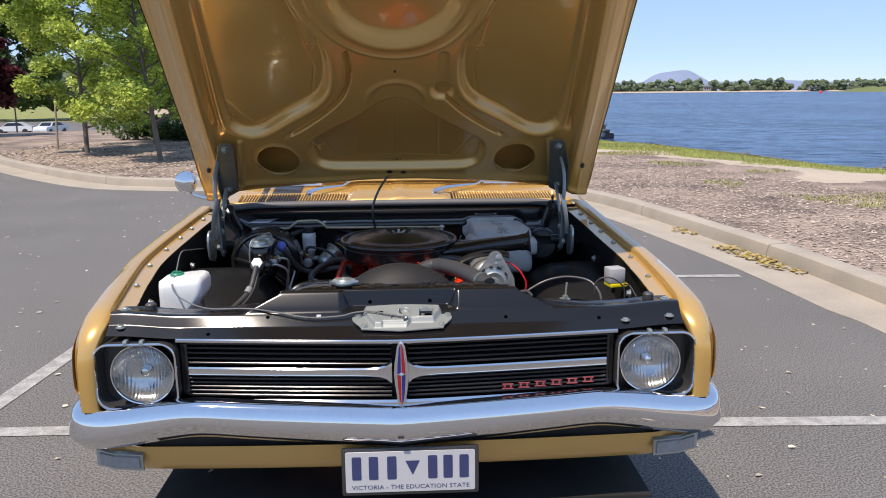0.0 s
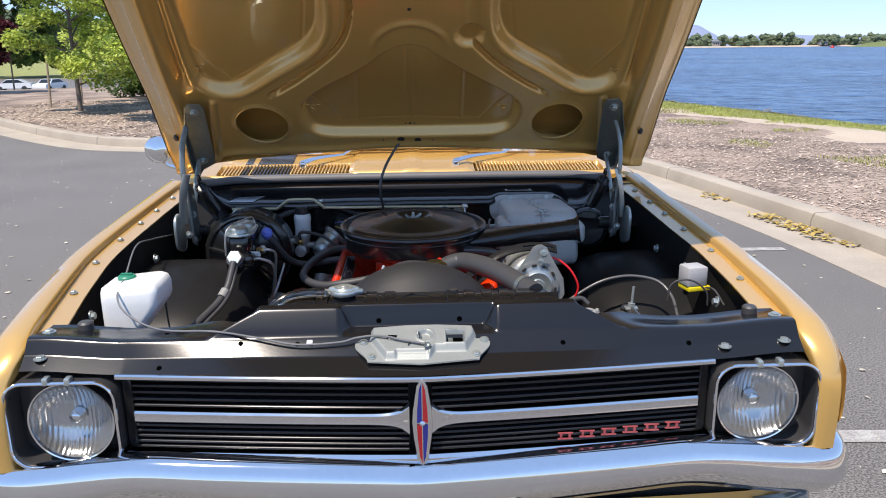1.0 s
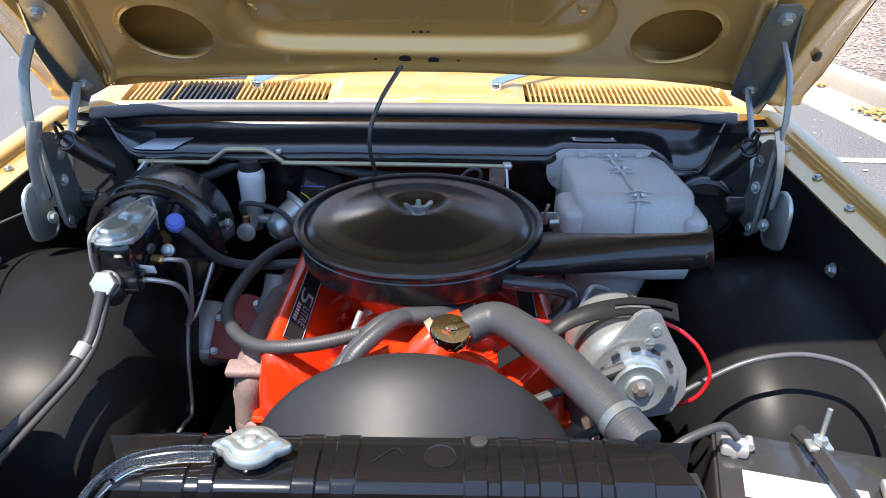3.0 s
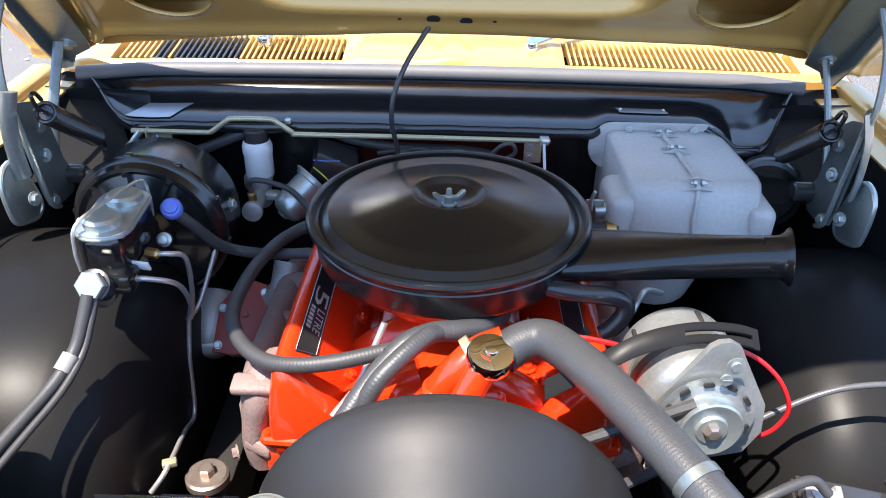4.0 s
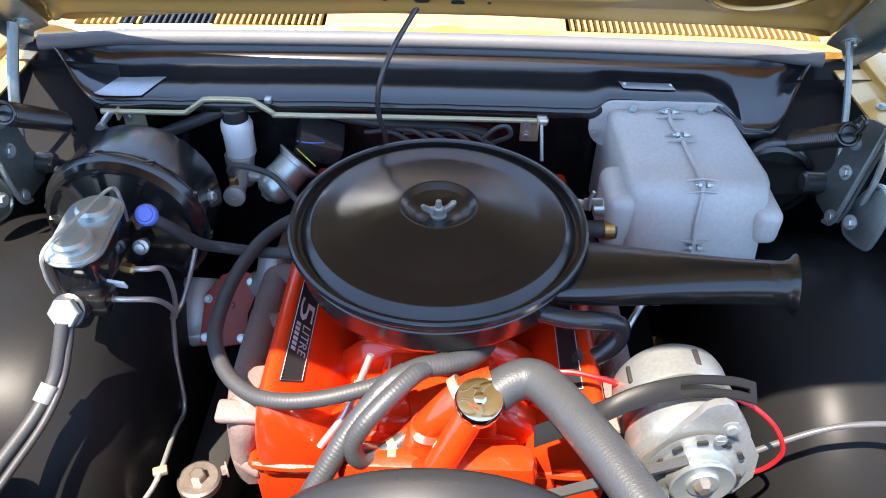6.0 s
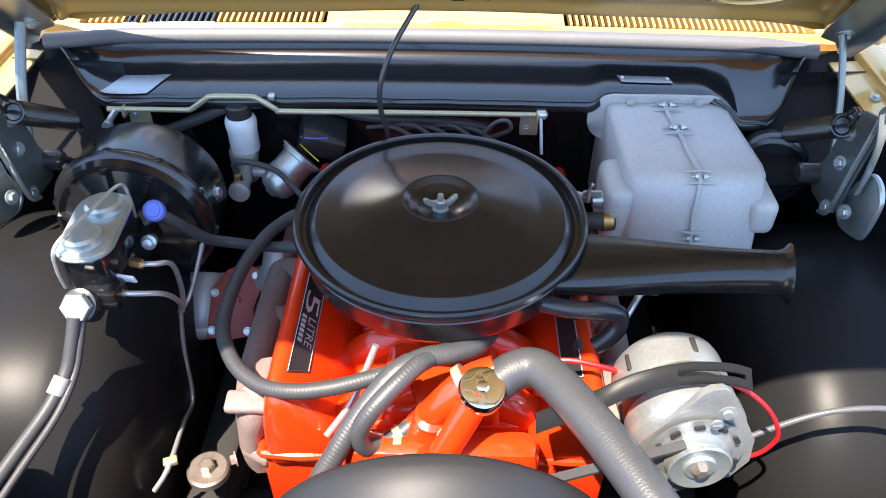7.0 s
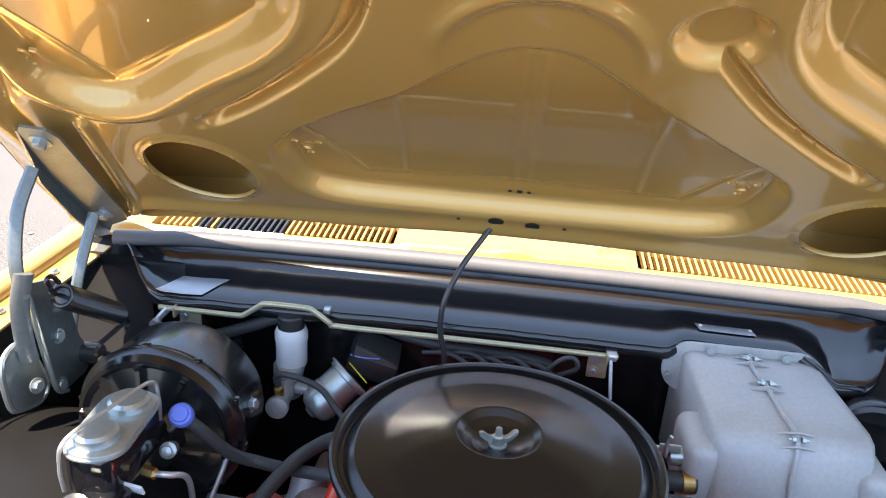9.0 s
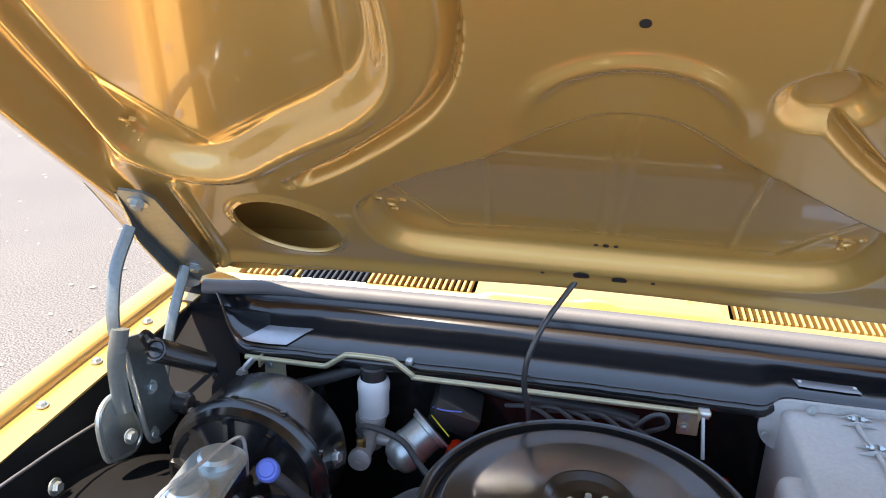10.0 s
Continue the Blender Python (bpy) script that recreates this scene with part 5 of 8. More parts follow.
def lock_point(a, b):
    x = (-0.104 - 0.027 * step(0, 0.55, b) + 0.030 * step(0.6, 1.0, b)) * (1 - a) + (0.122 + 0.025 * step(0, 0.55, b) - 0.036 * step(0.6, 1.0, b)) * a
    lo, hi = -0.028 + 0.010 * min(1.0, abs(x - 0.004) / 0.11), 0.068 - 0.006 * share((abs(x - 0.008) - 0.03) / 0.08)
    y = lo + (hi - lo) * b
    return x, y, lock_height(x, y)


lz = lambda x, y, h=0.0: (x, y, lock_height(x, y) + h)
lock = part("lock_plate", sheet(lock_point, lin(0, 1, 150), lin(0, 1, 70), 0.003), LOCK, car, "pressed zinc-plated bonnet lock plate", smooth=35)
# black patches paint the shade in the plate's square openings
part("lock_slot_shade", prism(rounded(0.033, 0.024, 0.006), (0.0755, 0.0310, 0.8400), (1, 0, 0), (0, 1, 0.36), 0.001), HOLE_SHADE, lock, "black patch for the shade in a square opening")
part("lock_tongue", box((0.066, 0.029, 0.8405), (0.010, 0.024, 0.004), 0.001, (20, 0, 0)), DULL_ZINC, lock)
part("lock_slot_shade", prism([(-0.010, 0.006), (0.009, 0.0045), (0.007, -0.005), (-0.012, -0.006)], lz(-0.0535, 0.034, 0.0003), (1, 0, 0), (0, 1, 0.36), 0.0006), HOLE_SHADE, lock, "black patch for the shade in a square opening")
part("slot_tab", box(lz(-0.054, 0.026, 0.002), (0.018, 0.006, 0.004), 0.001, (20, 0, -5)), DULL_ZINC, lock)
part("well_hook", tube([lz(0.000, 0.033, 0.004), lz(-0.002, 0.040, 0.005), lz(0.003, 0.045, 0.005), lz(0.004, 0.034, 0.006)], 0.0014, 6, 4), DULL_ZINC, lock, "steel latch hook")
part("lock_nut", shape(lathe([(0.007, 0), (0.007, 0.006), (0.004, 0.008), (0, 0.008)], lz(0.019, 0.003, 0.002), (-0.5, -0.4, 0.7), 8), box(lz(0.013, 0.003, 0.004), (0.003, 0.014, 0.012), 0.001)), DULL_ZINC, lock, smooth=30)
part("lock_wire", tube([lz(-0.022, 0.006, 0.003), lz(-0.016, 0.013, 0.004), lz(0.004, 0.006, 0.005)], 0.0011, 6, 3), MATT, lock, "bent black wire")
for a, b in ((-0.096, -0.006), (0.117, -0.004), (-0.114, 0.036), (0.136, 0.036)):
    part("bolt", bolt(lz(a, b), (0, -0.34, 1), 0.0062, 0.005), ZINC, lock, smooth=30)
part("release_cable", tube([lz(0.012, 0.005, 0.006), lz(-0.037, 0.018, 0.006), lz(-0.063, 0.026, 0.007), (-0.094, 0.032, 0.858), (-0.130, 0.031, 0.854), (-0.165, 0.027, 0.847), (-0.251, 0.026, 0.845), (-0.34, 0.042, 0.857), (-0.426, 0.062, 0.864), (-0.549, 0.104, 0.855), (-0.638, 0.165, 0.869), (-0.690, 0.25, 0.885), (-0.715, 0.38, 0.90), (-0.75, 0.56, 0.925), (-0.775, 0.75, 0.895), (-0.78, 0.95, 0.86)], 0.0023, 8, 8), SHEATH, car, "grey bonnet release cable")
part("cable_clip", box(on_panel(-0.225, 0.038, 0.002), (0.013, 0.013, 0.005), 0.0015, (30, 0, 0)), PLATE_WHITE, car, "pale plastic cable clip")

# ---------------------------------------------------------------- bonnet hinges
def hinge(k):
    sh = 0.046 if k > 0 else 0.0
    fx = lambda x: CX + k * x - sh
    arm = Shape()
    # plate bolted to the bonnet, with a folded outer edge
    rim = [(0.664, 0.275), (0.682, 0.205), (0.698, 0.150), (0.712, 0.030), (0.716, -0.060), (0.708, -0.080)]
    pl = [on_hood(k * u - sh * 0.6, v, 0.022) for u, v in rim + [(0.690, -0.050), (0.650, -0.020), (0.640, 0.020), (0.612, 0.265), (0.620, 0.284), (0.655, 0.288)]]
    n = len(pl)
    arm.add((pl + [p + HN * 0.004 for p in pl], [tuple(range(n)), tuple(range(2 * n - 1, n - 1, -1))] + [(i, (i + 1) % n, n + (i + 1) % n, n + i) for i in range(n)]))
    web = pl[:6]
    lip = [p + HN * d for p, d in zip(web, (0.004, 0.012, 0.022, 0.026, 0.026, 0.012))]
    arm.add((web + lip + [p + Vector((k * 0.004, 0, 0)) for p in web + lip], [(i, i + 1, i + 7, i + 6) for i in range(5)] + [(i + 18, i + 19, i + 13, i + 12) for i in range(5)] + [(i + 6, i + 7, i + 19, i + 18) for i in range(5)]))
    h = part("bonnet_hinge", arm, DULL_ZINC, car, "zinc-plated bonnet hinge with coil spring", smooth=30)
    for u, v in ((0.645, 0.252), (0.680, 0.000)):
        part("bolt", bolt(on_hood(k * u - sh * 0.6, v, 0.026), HN, 0.010, 0.010), ZINC, h, "hexagon bolt", smooth=30)
    # base bracket on the guard
    base = [(0.850, 1.046), (0.855, 1.003), (0.866, 0.934), (0.874, 0.880), (0.884, 0.850), (0.905, 0.838), (0.962, 0.838), (0.982, 0.854), (0.974, 0.880), (0.958, 0.907), (0.944, 0.970), (0.932, 1.012), (0.905, 1.030)]
    br = prism([(y - 0.9, z - 0.9) for y, z in base], (fx(0.688), 0.9, 0.9), (0, 1, 0), (0, 0, 1), 0.005)
    part("hinge_bracket", br, DULL_ZINC, h, smooth=30)
    part("bracket_edge", shape(tube([(fx(0.680), y, z) for y, z in base[:6]], 0.0040, 8, 3), tube([(fx(0.672), 0.838, 1.070), (fx(0.686), 0.838, 1.02), (fx(0.696), 0.848, 0.96), (fx(0.700), 0.858, 0.915)], 0.013, 8, 5, flat=0.35)), ZINC, h)
    foot = [(0.815, 0.925), (0.818, 0.862), (0.835, 0.842), (0.885, 0.828), (0.905, 0.85), (0.875, 0.925), (0.845, 0.945)]
    part("hinge_foot", shape(prism([(y - 0.86, z - 0.88) for y, z in foot], (fx(0.716), 0.86, 0.88), (0, 1, 0), (0, 0, 1), -0.006 * k, 0.002), tube([(fx(0.714), y, z) for y, z in foot], 0.005, 8, 4, closed=True)), ZINC, h, "dished zinc-plated foot plate")
    for y, z in ((0.842, 0.885), (0.895, 0.855), (0.905, 0.935), (0.912, 0.985)):
        part("bolt", bolt((fx(0.683), y, z), (-k, -0.3, 0.2), 0.008, 0.008), ZINC, h, smooth=30)
    # two swinging links
    a0, a1 = Vector((fx(0.678), 0.842, 1.030)), Vector((fx(0.678), 0.900, 1.205))
    b0, b1 = Vector((fx(0.702), 0.955, 0.885)), Vector((fx(0.690), 1.050, 1.085))
    part("hinge_link", shape(tube([a0, Vector((fx(0.682), 0.838, 1.08)), Vector((fx(0.684), 0.862, 1.15)), a1], 0.0092, 8, 6, flat=0.55)), DULL_ZINC, h)
    part("hinge_link", shape(tube([b0, b0.lerp(b1, 0.5) + Vector((0, -0.008, 0.008)), b1], 0.0092, 8, 6, flat=0.55)), DULL_ZINC, h)
    # coil spring with hooked ends
    p, q = Vector((fx(0.640), 0.855, 1.035)), Vector((fx(0.642), 1.020, 0.918))
    t = (q - p).normalized()
    m = basis(t)
    coil = []
    turns, per = 25, 14
    for i in range(turns * per + 1):
        w = i / (turns * per)
        a = math.tau * i / per
        coil.append(p.lerp(q, 0.06 + 0.86 * w) + m @ Vector((0.0160 * math.cos(a), 0.0160 * math.sin(a), 0)))
    part("coil_spring", shape(tube(coil, 0.0029, 8, straight=True), lathe([(0.0120, 0), (0.0120, (q - p).length * 0.84), (0, (q - p).length * 0.84)], p.lerp(q, 0.08), t, 14),
                              tube([p + t * 0.02, p - t * 0.006, p - t * 0.02 + Vector((0, 0, 0.016)), p - t * 0.004 + Vector((0, 0, 0.026)), p + t * 0.012 + Vector((0, 0, 0.02))], 0.0035, 8),
                              tube([q - t * 0.02, q + t * 0.006, q + t * 0.018 - Vector((0, 0, 0.012)), q + t * 0.006 - Vector((0, 0, 0.024))], 0.0035, 8)), BOOSTER, h, "black coil spring")
    part("hinge_pin", shape(lathe([(0.018, -0.02), (0.018, 0.014), (0.014, 0.018), (0, 0.018)], (fx(0.672), 0.967, 0.872), (-k, 0, 0), 18)), SATIN, h)


for k in (-1, 1):
    hinge(k)

# support strut cable from the bonnet to the engine
part("bonnet_lamp_cable", tube([(-0.045, 1.047, 1.136), (-0.062, 1.035, 1.112), (-0.090, 1.012, 1.069), (-0.110, 0.995, 1.018), (-0.113, 0.992, 0.972), (-0.106, 1.004, 0.925), (-0.102, 1.02, 0.880), (-0.09, 1.06, 0.86)], 0.0045, 10), SATIN, car, "thin black cable from bonnet to engine")

# ---------------------------------------------------------------- the car: engine
engine = part("engine_block", shape(box((0, 0.80, 0.55), (0.34, 0.62, 0.30), 0.03), box((0, 0.475, 0.60), (0.26, 0.05, 0.36), 0.02), box((0, 0.80, 0.70), (0.24, 0.56, 0.09), 0.03)), ORANGE, car, "orange-painted engine block")
part("intake_manifold", shape(box((0, 0.62, 0.742), (0.17, 0.18, 0.05), 0.018), box((0, 0.80, 0.765), (0.14, 0.20, 0.07), 0.02), lathe([(0.115, 0.0), (0.115, 0.03), (0.10, 0.045), (0, 0.045)], (-0.01, 0.77, 0.785), (0, 0, 1), 36)), ORANGE, engine, "orange intake manifold", smooth=50)
for k in (-1, 1):
    for y in (0.57, 0.68, 0.84):
        part("intake_runner", tube([(k * 0.04, y, 0.765), (k * 0.10, y - 0.01, 0.742), (k * 0.15, y - 0.01, 0.70)], 0.030, 12, 5, flat=0.8), ORANGE, engine, smooth=50)
    part("manifold_bolt", bolt((k * 0.118, 0.625, 0.736), (-k * 0.3, 0, 1), 0.008, 0.010), ORANGE, engine, smooth=30)


def cover(k):
    sec = [(0.115, 0.665), (0.130, 0.722), (0.150, 0.7525), (0.178, 0.78375), (0.206, 0.815), (0.214, 0.8185), (0.223, 0.815), (0.231, 0.801), (0.241, 0.745), (0.245, 0.690), (0.240, 0.655)]
    rings = []
    for y, q in ((0.506, 0.74), (0.510, 0.84), (0.517, 0.92), (0.527, 0.965), (0.540, 0.99), (0.556, 1.0), (0.80, 1.0), (1.05, 1.0), (1.06, 0.9)):
        cx, cz = 0.19, 0.72
        rings.append([(CX + k * (cx + (x - cx) * q), y, cz + (z - cz) * q) for x, z in sec])
    return loft(rings)


for k in (-1, 1):
    vc = part("rocker_cover", cover(k), ORANGE, car, "orange rocker cover with black decal", smooth=50)
    part("cover_lip", shape(*[tube([(CX + k * 0.12, 0.515, 0.690), (CX + k * 0.118, 0.56, 0.690), (CX + k * 0.118, 1.04, 0.690)], 0.007, 8, 3), tube([(CX + k * 0.246, 0.512, 0.686), (CX + k * 0.248, 0.56, 0.686), (CX + k * 0.248, 1.04, 0.686)], 0.007, 8, 3),
                              tube([(CX + k * 0.12, 0.513, 0.690), (CX + k * 0.19, 0.506, 0.690), (CX + k * 0.246, 0.512, 0.686)], 0.007, 8, 3)]), ORANGE, vc)
    part("cylinder_head", box((CX + k * 0.185, 0.79, 0.60), (0.135, 0.55, 0.165), 0.012), ORANGE, engine, smooth=40)
    # decal on the sloping top
    a, b = Vector((CX + k * 0.206, 0.0, 0.815)), Vector((CX + k * 0.150, 0.0, 0.7525))
    up = (b - a).normalized()
    nrm = Vector((k * up.z * -1, 0, up.x * k)).normalized()
    nrm = nrm if nrm.z > 0 else -nrm
    def on_cover(s, t, d=0.001):
        return a + up * t + Vector((0, s, 0)) + nrm * d
    dec = part("decal", ([on_cover(0.556, 0.003, 0.0016), on_cover(0.578, 0.040, 0.0016), on_cover(0.82, 0.040, 0.0016), on_cover(0.82, 0.003, 0.0016)], [(0, 1, 2, 3) if k > 0 else (3, 2, 1, 0)]), DECAL, vc, "black decal with pale lettering", smooth=0)
    line = [on_cover(0.82, 0.0045, 0.0021), on_cover(0.5590, 0.0045, 0.0021), on_cover(0.5792, 0.0385, 0.0021), on_cover(0.82, 0.0385, 0.0021)]
    part("decal_line", tube(line, 0.0008, 4, straight=True, flat=0.4), PALE_PRINT, dec)
    if k < 0:
        # letters read towards the front of the car, their tops to its middle
        words("5", on_cover(0.722, 0.0085, 0.0020), (0, -1, 0), up, 0.0260, PALE_PRINT, dec, width=0.044)
        words("LITRE", on_cover(0.672, 0.0205, 0.0020), (0, -1, 0), up, 0.0140, PALE_PRINT, dec, width=0.056)
        for i in range(6):
            s0 = 0.672 - 0.0094 * i
            part("decal_bar", ([on_cover(s0, 0.0085, 0.0021), on_cover(s0, 0.0165, 0.0021), on_cover(s0 - 0.0066, 0.0165, 0.0021), on_cover(s0 - 0.0066, 0.0085, 0.0021)], [(0, 1, 2, 3)]), PALE_PRINT, dec, smooth=0)
    for y in (0.60, 0.74):
        part("cover_bolt", bolt((CX + k * 0.135, y, 0.735), (-k * 0.7, 0, 0.7), 0.007, 0.008), ORANGE, vc, smooth=30)

# exhaust manifold and cylinder head end
for k in (-1, 1):
    fx = lambda x: CX + k * x
    ex = part("exhaust_manifold", shape(tube([(fx(0.250), 0.62, 0.740), (fx(0.256), 0.570, 0.748), (fx(0.262), 0.552, 0.728), (fx(0.268), 0.548, 0.690), (fx(0.272), 0.550, 0.650), (fx(0.270), 0.56, 0.61)], lambda t: 0.029 + 0.004 * math.sin(t * 7.0), 10, 8, flat=0.75),
                                        box((fx(0.262), 0.545, 0.760), (0.062, 0.034, 0.016), 0.006, (8, 0, 0)), box((fx(0.280), 0.80, 0.665), (0.050, 0.46, 0.07), 0.022),
                                        tube([(fx(0.262), 0.565, 0.745), (fx(0.276), 0.64, 0.722), (fx(0.284), 0.80, 0.700), (fx(0.284), 0.95, 0.690)], 0.024, 14)), IRON, car, "rusty cast-iron exhaust manifold", smooth=50)
    for y in (0.64, 0.76, 0.88):
        part("manifold_runner", tube([(fx(0.235), y, 0.69), (fx(0.262), y, 0.705), (fx(0.286), y + 0.01, 0.695)], 0.022, 12, 4, flat=0.85), IRON, ex, smooth=50)
    part("manifold_tube", lathe([(0.021, -0.02), (0.021, 0.018), (0.018, 0.022), (0, 0.022)], (fx(0.256), 0.540, 0.655), (-0.9 * k, -0.45, 0), 18), IRON, ex, smooth=40)
    part("manifold_bolt", bolt((fx(0.296), 0.532, 0.640), (k * 0.9, -0.4, 0), 0.008, 0.008), IRON, ex, "rusty bolt head", smooth=30)

# steering box with red plate
SB, su, sv = Vector((-0.388, 0.868, 0.628)), Vector((1, 0.12, 0)).normalized(), Vector((0.0, 0.72, 0.70)).normalized()
sn = su.cross(sv).normalized()
steer = part("steering_box", shape(box(SB + sn * -0.035 - su * 0.070, (0.070, 0.085, 0.125), 0.018, (-46, 0, 7)), box(SB + sn * -0.045, (0.088, 0.075, 0.12), 0.016, (-46, 0, 7)),
                                   lathe([(0.0, -0.062), (0.026, -0.058), (0.040, -0.040), (0.044, -0.01), (0.044, 0.05), (0.036, 0.062), (0, 0.064)], SB - su * 0.062 - sn * 0.030, sv, 24), tube([SB + Vector((0.03, 0.06, 0.0)), SB + Vector((0.075, 0.03, 0.045)), SB + Vector((0.085, 0.06, 0.09))], 0.028, 12)), CAST, car, "grey cast steering box", smooth=45)
RP = [(-0.046, -0.058), (-0.005, -0.066), (0.030, -0.062), (0.040, -0.045), (0.038, -0.01), (0.052, 0.030), (0.050, 0.060), (0.018, 0.072), (-0.012, 0.064), (-0.040, 0.030)]
rp = part("cover_plate", prism(RP, SB, su, sv, 0.012, 0.003), RED_IRON, steer, "dull red cover plate")
for a, b in ((-0.036, -0.046), (0.028, -0.052), (0.040, 0.048), (-0.034, 0.022), (0.008, 0.008)):
    part("bolt", bolt(SB + su * a + sv * b + sn * 0.012, sn, 0.0065, 0.007, 1.2), ZINC if abs(a) > 0.01 else RED_IRON, rp, smooth=30)

# fan shroud and radiator
def shroud_rings():
    rings = []
    for y, r in ((0.364, 0.218), (0.362, 0.2265), (0.354, 0.2310), (0.342, 0.2305), (0.326, 0.2255), (0.308, 0.2165), (0.290, 0.204), (0.272, 0.190), (0.255, 0.178)):
        rings.append([(0.0 + r * math.cos(a) * (1 + 0.10 * step(0.34, 0.26, y)), y, 0.692 + r * math.sin(a)) for a in lin(-0.5, math.pi + 0.5, 48)])
    return loft(rings, closed=False)


shroud = part("fan_shroud", shape(shroud_rings(), sheet(lambda a, b: (-0.008 + 0.34 * a, 0.255, 0.42 + 0.45 * b), lin(-1, 1, 3), lin(0, 1, 3)), lathe([(0.19, 0), (0.05, 0.01), (0, 0.012)], (-0.008, 0.352, 0.692), (0, 1, 0), 32)), SHROUD, car, "satin black domed fan shroud", smooth=60)
for x in (-0.040, -0.024, 0.000, 0.009, 0.020, 0.030, 0.042):
    part("moulded_mark", shape(box((x + 0.004, 0.3435, 0.6915 + math.sqrt(0.2306 ** 2 - (x + 0.004) ** 2)), (0.0050, 0.0010, 0.0010), 0.0003, (4, 0, 0)), box((x + 0.0015, 0.346, 0.6913 + math.sqrt(0.2308 ** 2 - (x + 0.004) ** 2)), (0.0010, 0.006, 0.0010), 0.0003, (4, 0, 0))), SHROUD, shroud, "small raised mark")
RAISED = ((-0.277, -0.232), (-0.217, -0.201), (-0.118, -0.093), (-0.076, -0.051), (0.066, 0.091), (0.105, 0.130), (0.146, 0.170), (0.186, 0.211), (0.225, 0.268))
xs = [-0.318, -0.312]
for p, q in RAISED:
    xs += [p - 0.0012, p + 0.0012, q - 0.0012, q + 0.0012]
xs += [0.315, 0.322]
rings = []
for x in xs:
    d = 0.0034 if any(p < x < q for p, q in RAISED) else 0.0
    end = 0.010 if x in (xs[0], xs[-1]) else 0.0
    cham = 0.0 if x < 0.3 else 0.030
    rings.append([(x - cham * max(0, (y - 0.17) / 0.09), y, z) for y, z in ((0.163 - d, 0.80), (0.160 - d, 0.864 - end), (0.163 - d, 0.874 - end), (0.171, 0.881 + d - end), (0.182, 0.8835 + d - end), (0.236, 0.8835 + d - end), (0.249, 0.878 + d * 0.7 - end), (0.254 + d, 0.866 - end), (0.256, 0.80))])
radiator = part("radiator", loft(rings), GLOSS, car, "glossy black radiator with ribbed top tank", smooth=32)
part("radiator_core", box((0.005, 0.20, 0.60), (0.66, 0.06, 0.50), 0.004), MATT, radiator)
part("tank_badge", lathe([(0.019, 0), (0.019, 0.0008), (0.017, 0.0012), (0.0165, 0.0004), (0, 0.0004)], (0.040, 0.212, 0.8836), (0, 0, 1), 28), BLACK, radiator, "faint round embossing")
part("tank_mark", tube([(-0.034, 0.200, 0.8842), (-0.012, 0.222, 0.8846), (0.0, 0.212, 0.8842)], 0.0014, 6, 4), BLACK, radiator)
part("tank_plug", lathe([(0.010, 0), (0.010, 0.003), (0.006, 0.005), (0, 0.005)], (0.083, 0.232, 0.8865), (0, 0, 1), 16), SATIN, radiator)
for p, q in ((-0.010, 0.030),):
    part("tank_step", box(((p + q) / 2, 0.1585, 0.856), (q - p, 0.006, 0.005), 0.0015), BLACK, radiator)
cap_c = Vector((-0.166, 0.204, 0.896))
CAPO = [(0.031 * math.cos(a) * (1 + 0.42 * max(0, abs(math.cos(a)) - 0.93) / 0.07), 0.031 * math.sin(a)) for a in lin(0, math.tau * 47 / 48, 48)]
rings = [[(cap_c.x + x * q, cap_c.y + y * q, cap_c.z + h) for x, y in CAPO] for q, h in ((0.97, -0.002), (1.0, 0.0), (1.0, 0.006), (0.95, 0.0085), (0.80, 0.0095), (0.74, 0.0135), (0.62, 0.0155), (0.44, 0.0140), (0.36, 0.0125), (0.30, 0.0145), (0.12, 0.0150))]
cap = part("radiator_cap", loft(rings), ZINC, radiator, "pressed zinc-plated radiator cap", smooth=45)
part("filler_neck", lathe([(0.024, -0.02), (0.026, -0.006), (0.029, -0.003), (0.029, 0.0)], cap_c, (0, 0, 1), 28), BLACK, radiator)
part("cap_centre", lathe([(0.006, 0.012), (0.006, 0.0165), (0, 0.0175)], cap_c, (0, 0, 1), 14), STEEL, cap)
part("overflow_hose", tube([(-0.205, 0.19, 0.902), (-0.25, 0.185, 0.903), (-0.295, 0.175, 0.896), (-0.330, 0.158, 0.870), (-0.345, 0.145, 0.835), (-0.348, 0.140, 0.78)], 0.0095, 14), CLEAR_HOSE, car, "clear plastic overflow hose", smooth=60)

# air cleaner
AC = Vector((-0.008, 0.775, 0))
ac = part("air_cleaner", lathe([(0.0, 0.848), (0.15, 0.848), (0.190, 0.850), (0.199, 0.856), (0.2035, 0.866), (0.2065, 0.900), (0.2085, 0.909), (0.2125, 0.911), (0.2125, 0.914), (0.20, 0.915)], AC, (0, 0, 1), 96), LID, car, "satin black round air cleaner with snorkel", smooth=40)
part("lid", lathe([(0.209, 0.914), (0.2165, 0.916), (0.2180, 0.9185), (0.2165, 0.9235), (0.2130, 0.9262), (0.2085, 0.9262), (0.2062, 0.9235), (0.2046, 0.9145), (0.2032, 0.9128), (0.2018, 0.9130), (0.1850, 0.9260),
                   (0.1835, 0.9267), (0.1800, 0.9272), (0.165, 0.9280), (0.1495, 0.9288), (0.1470, 0.9292), (0.1445, 0.9298), (0.125, 0.9346), (0.100, 0.9408), (0.075, 0.9469), (0.0600, 0.9504), (0.0565, 0.9509), (0.0545, 0.9504), (0.0525, 0.9486), (0.046, 0.9425),
                   (0.034, 0.9355), (0.022, 0.9320), (0.012, 0.9310), (0.0, 0.9310)], AC, (0, 0, 1), 128), LID, ac, "black dished lid", smooth=9)
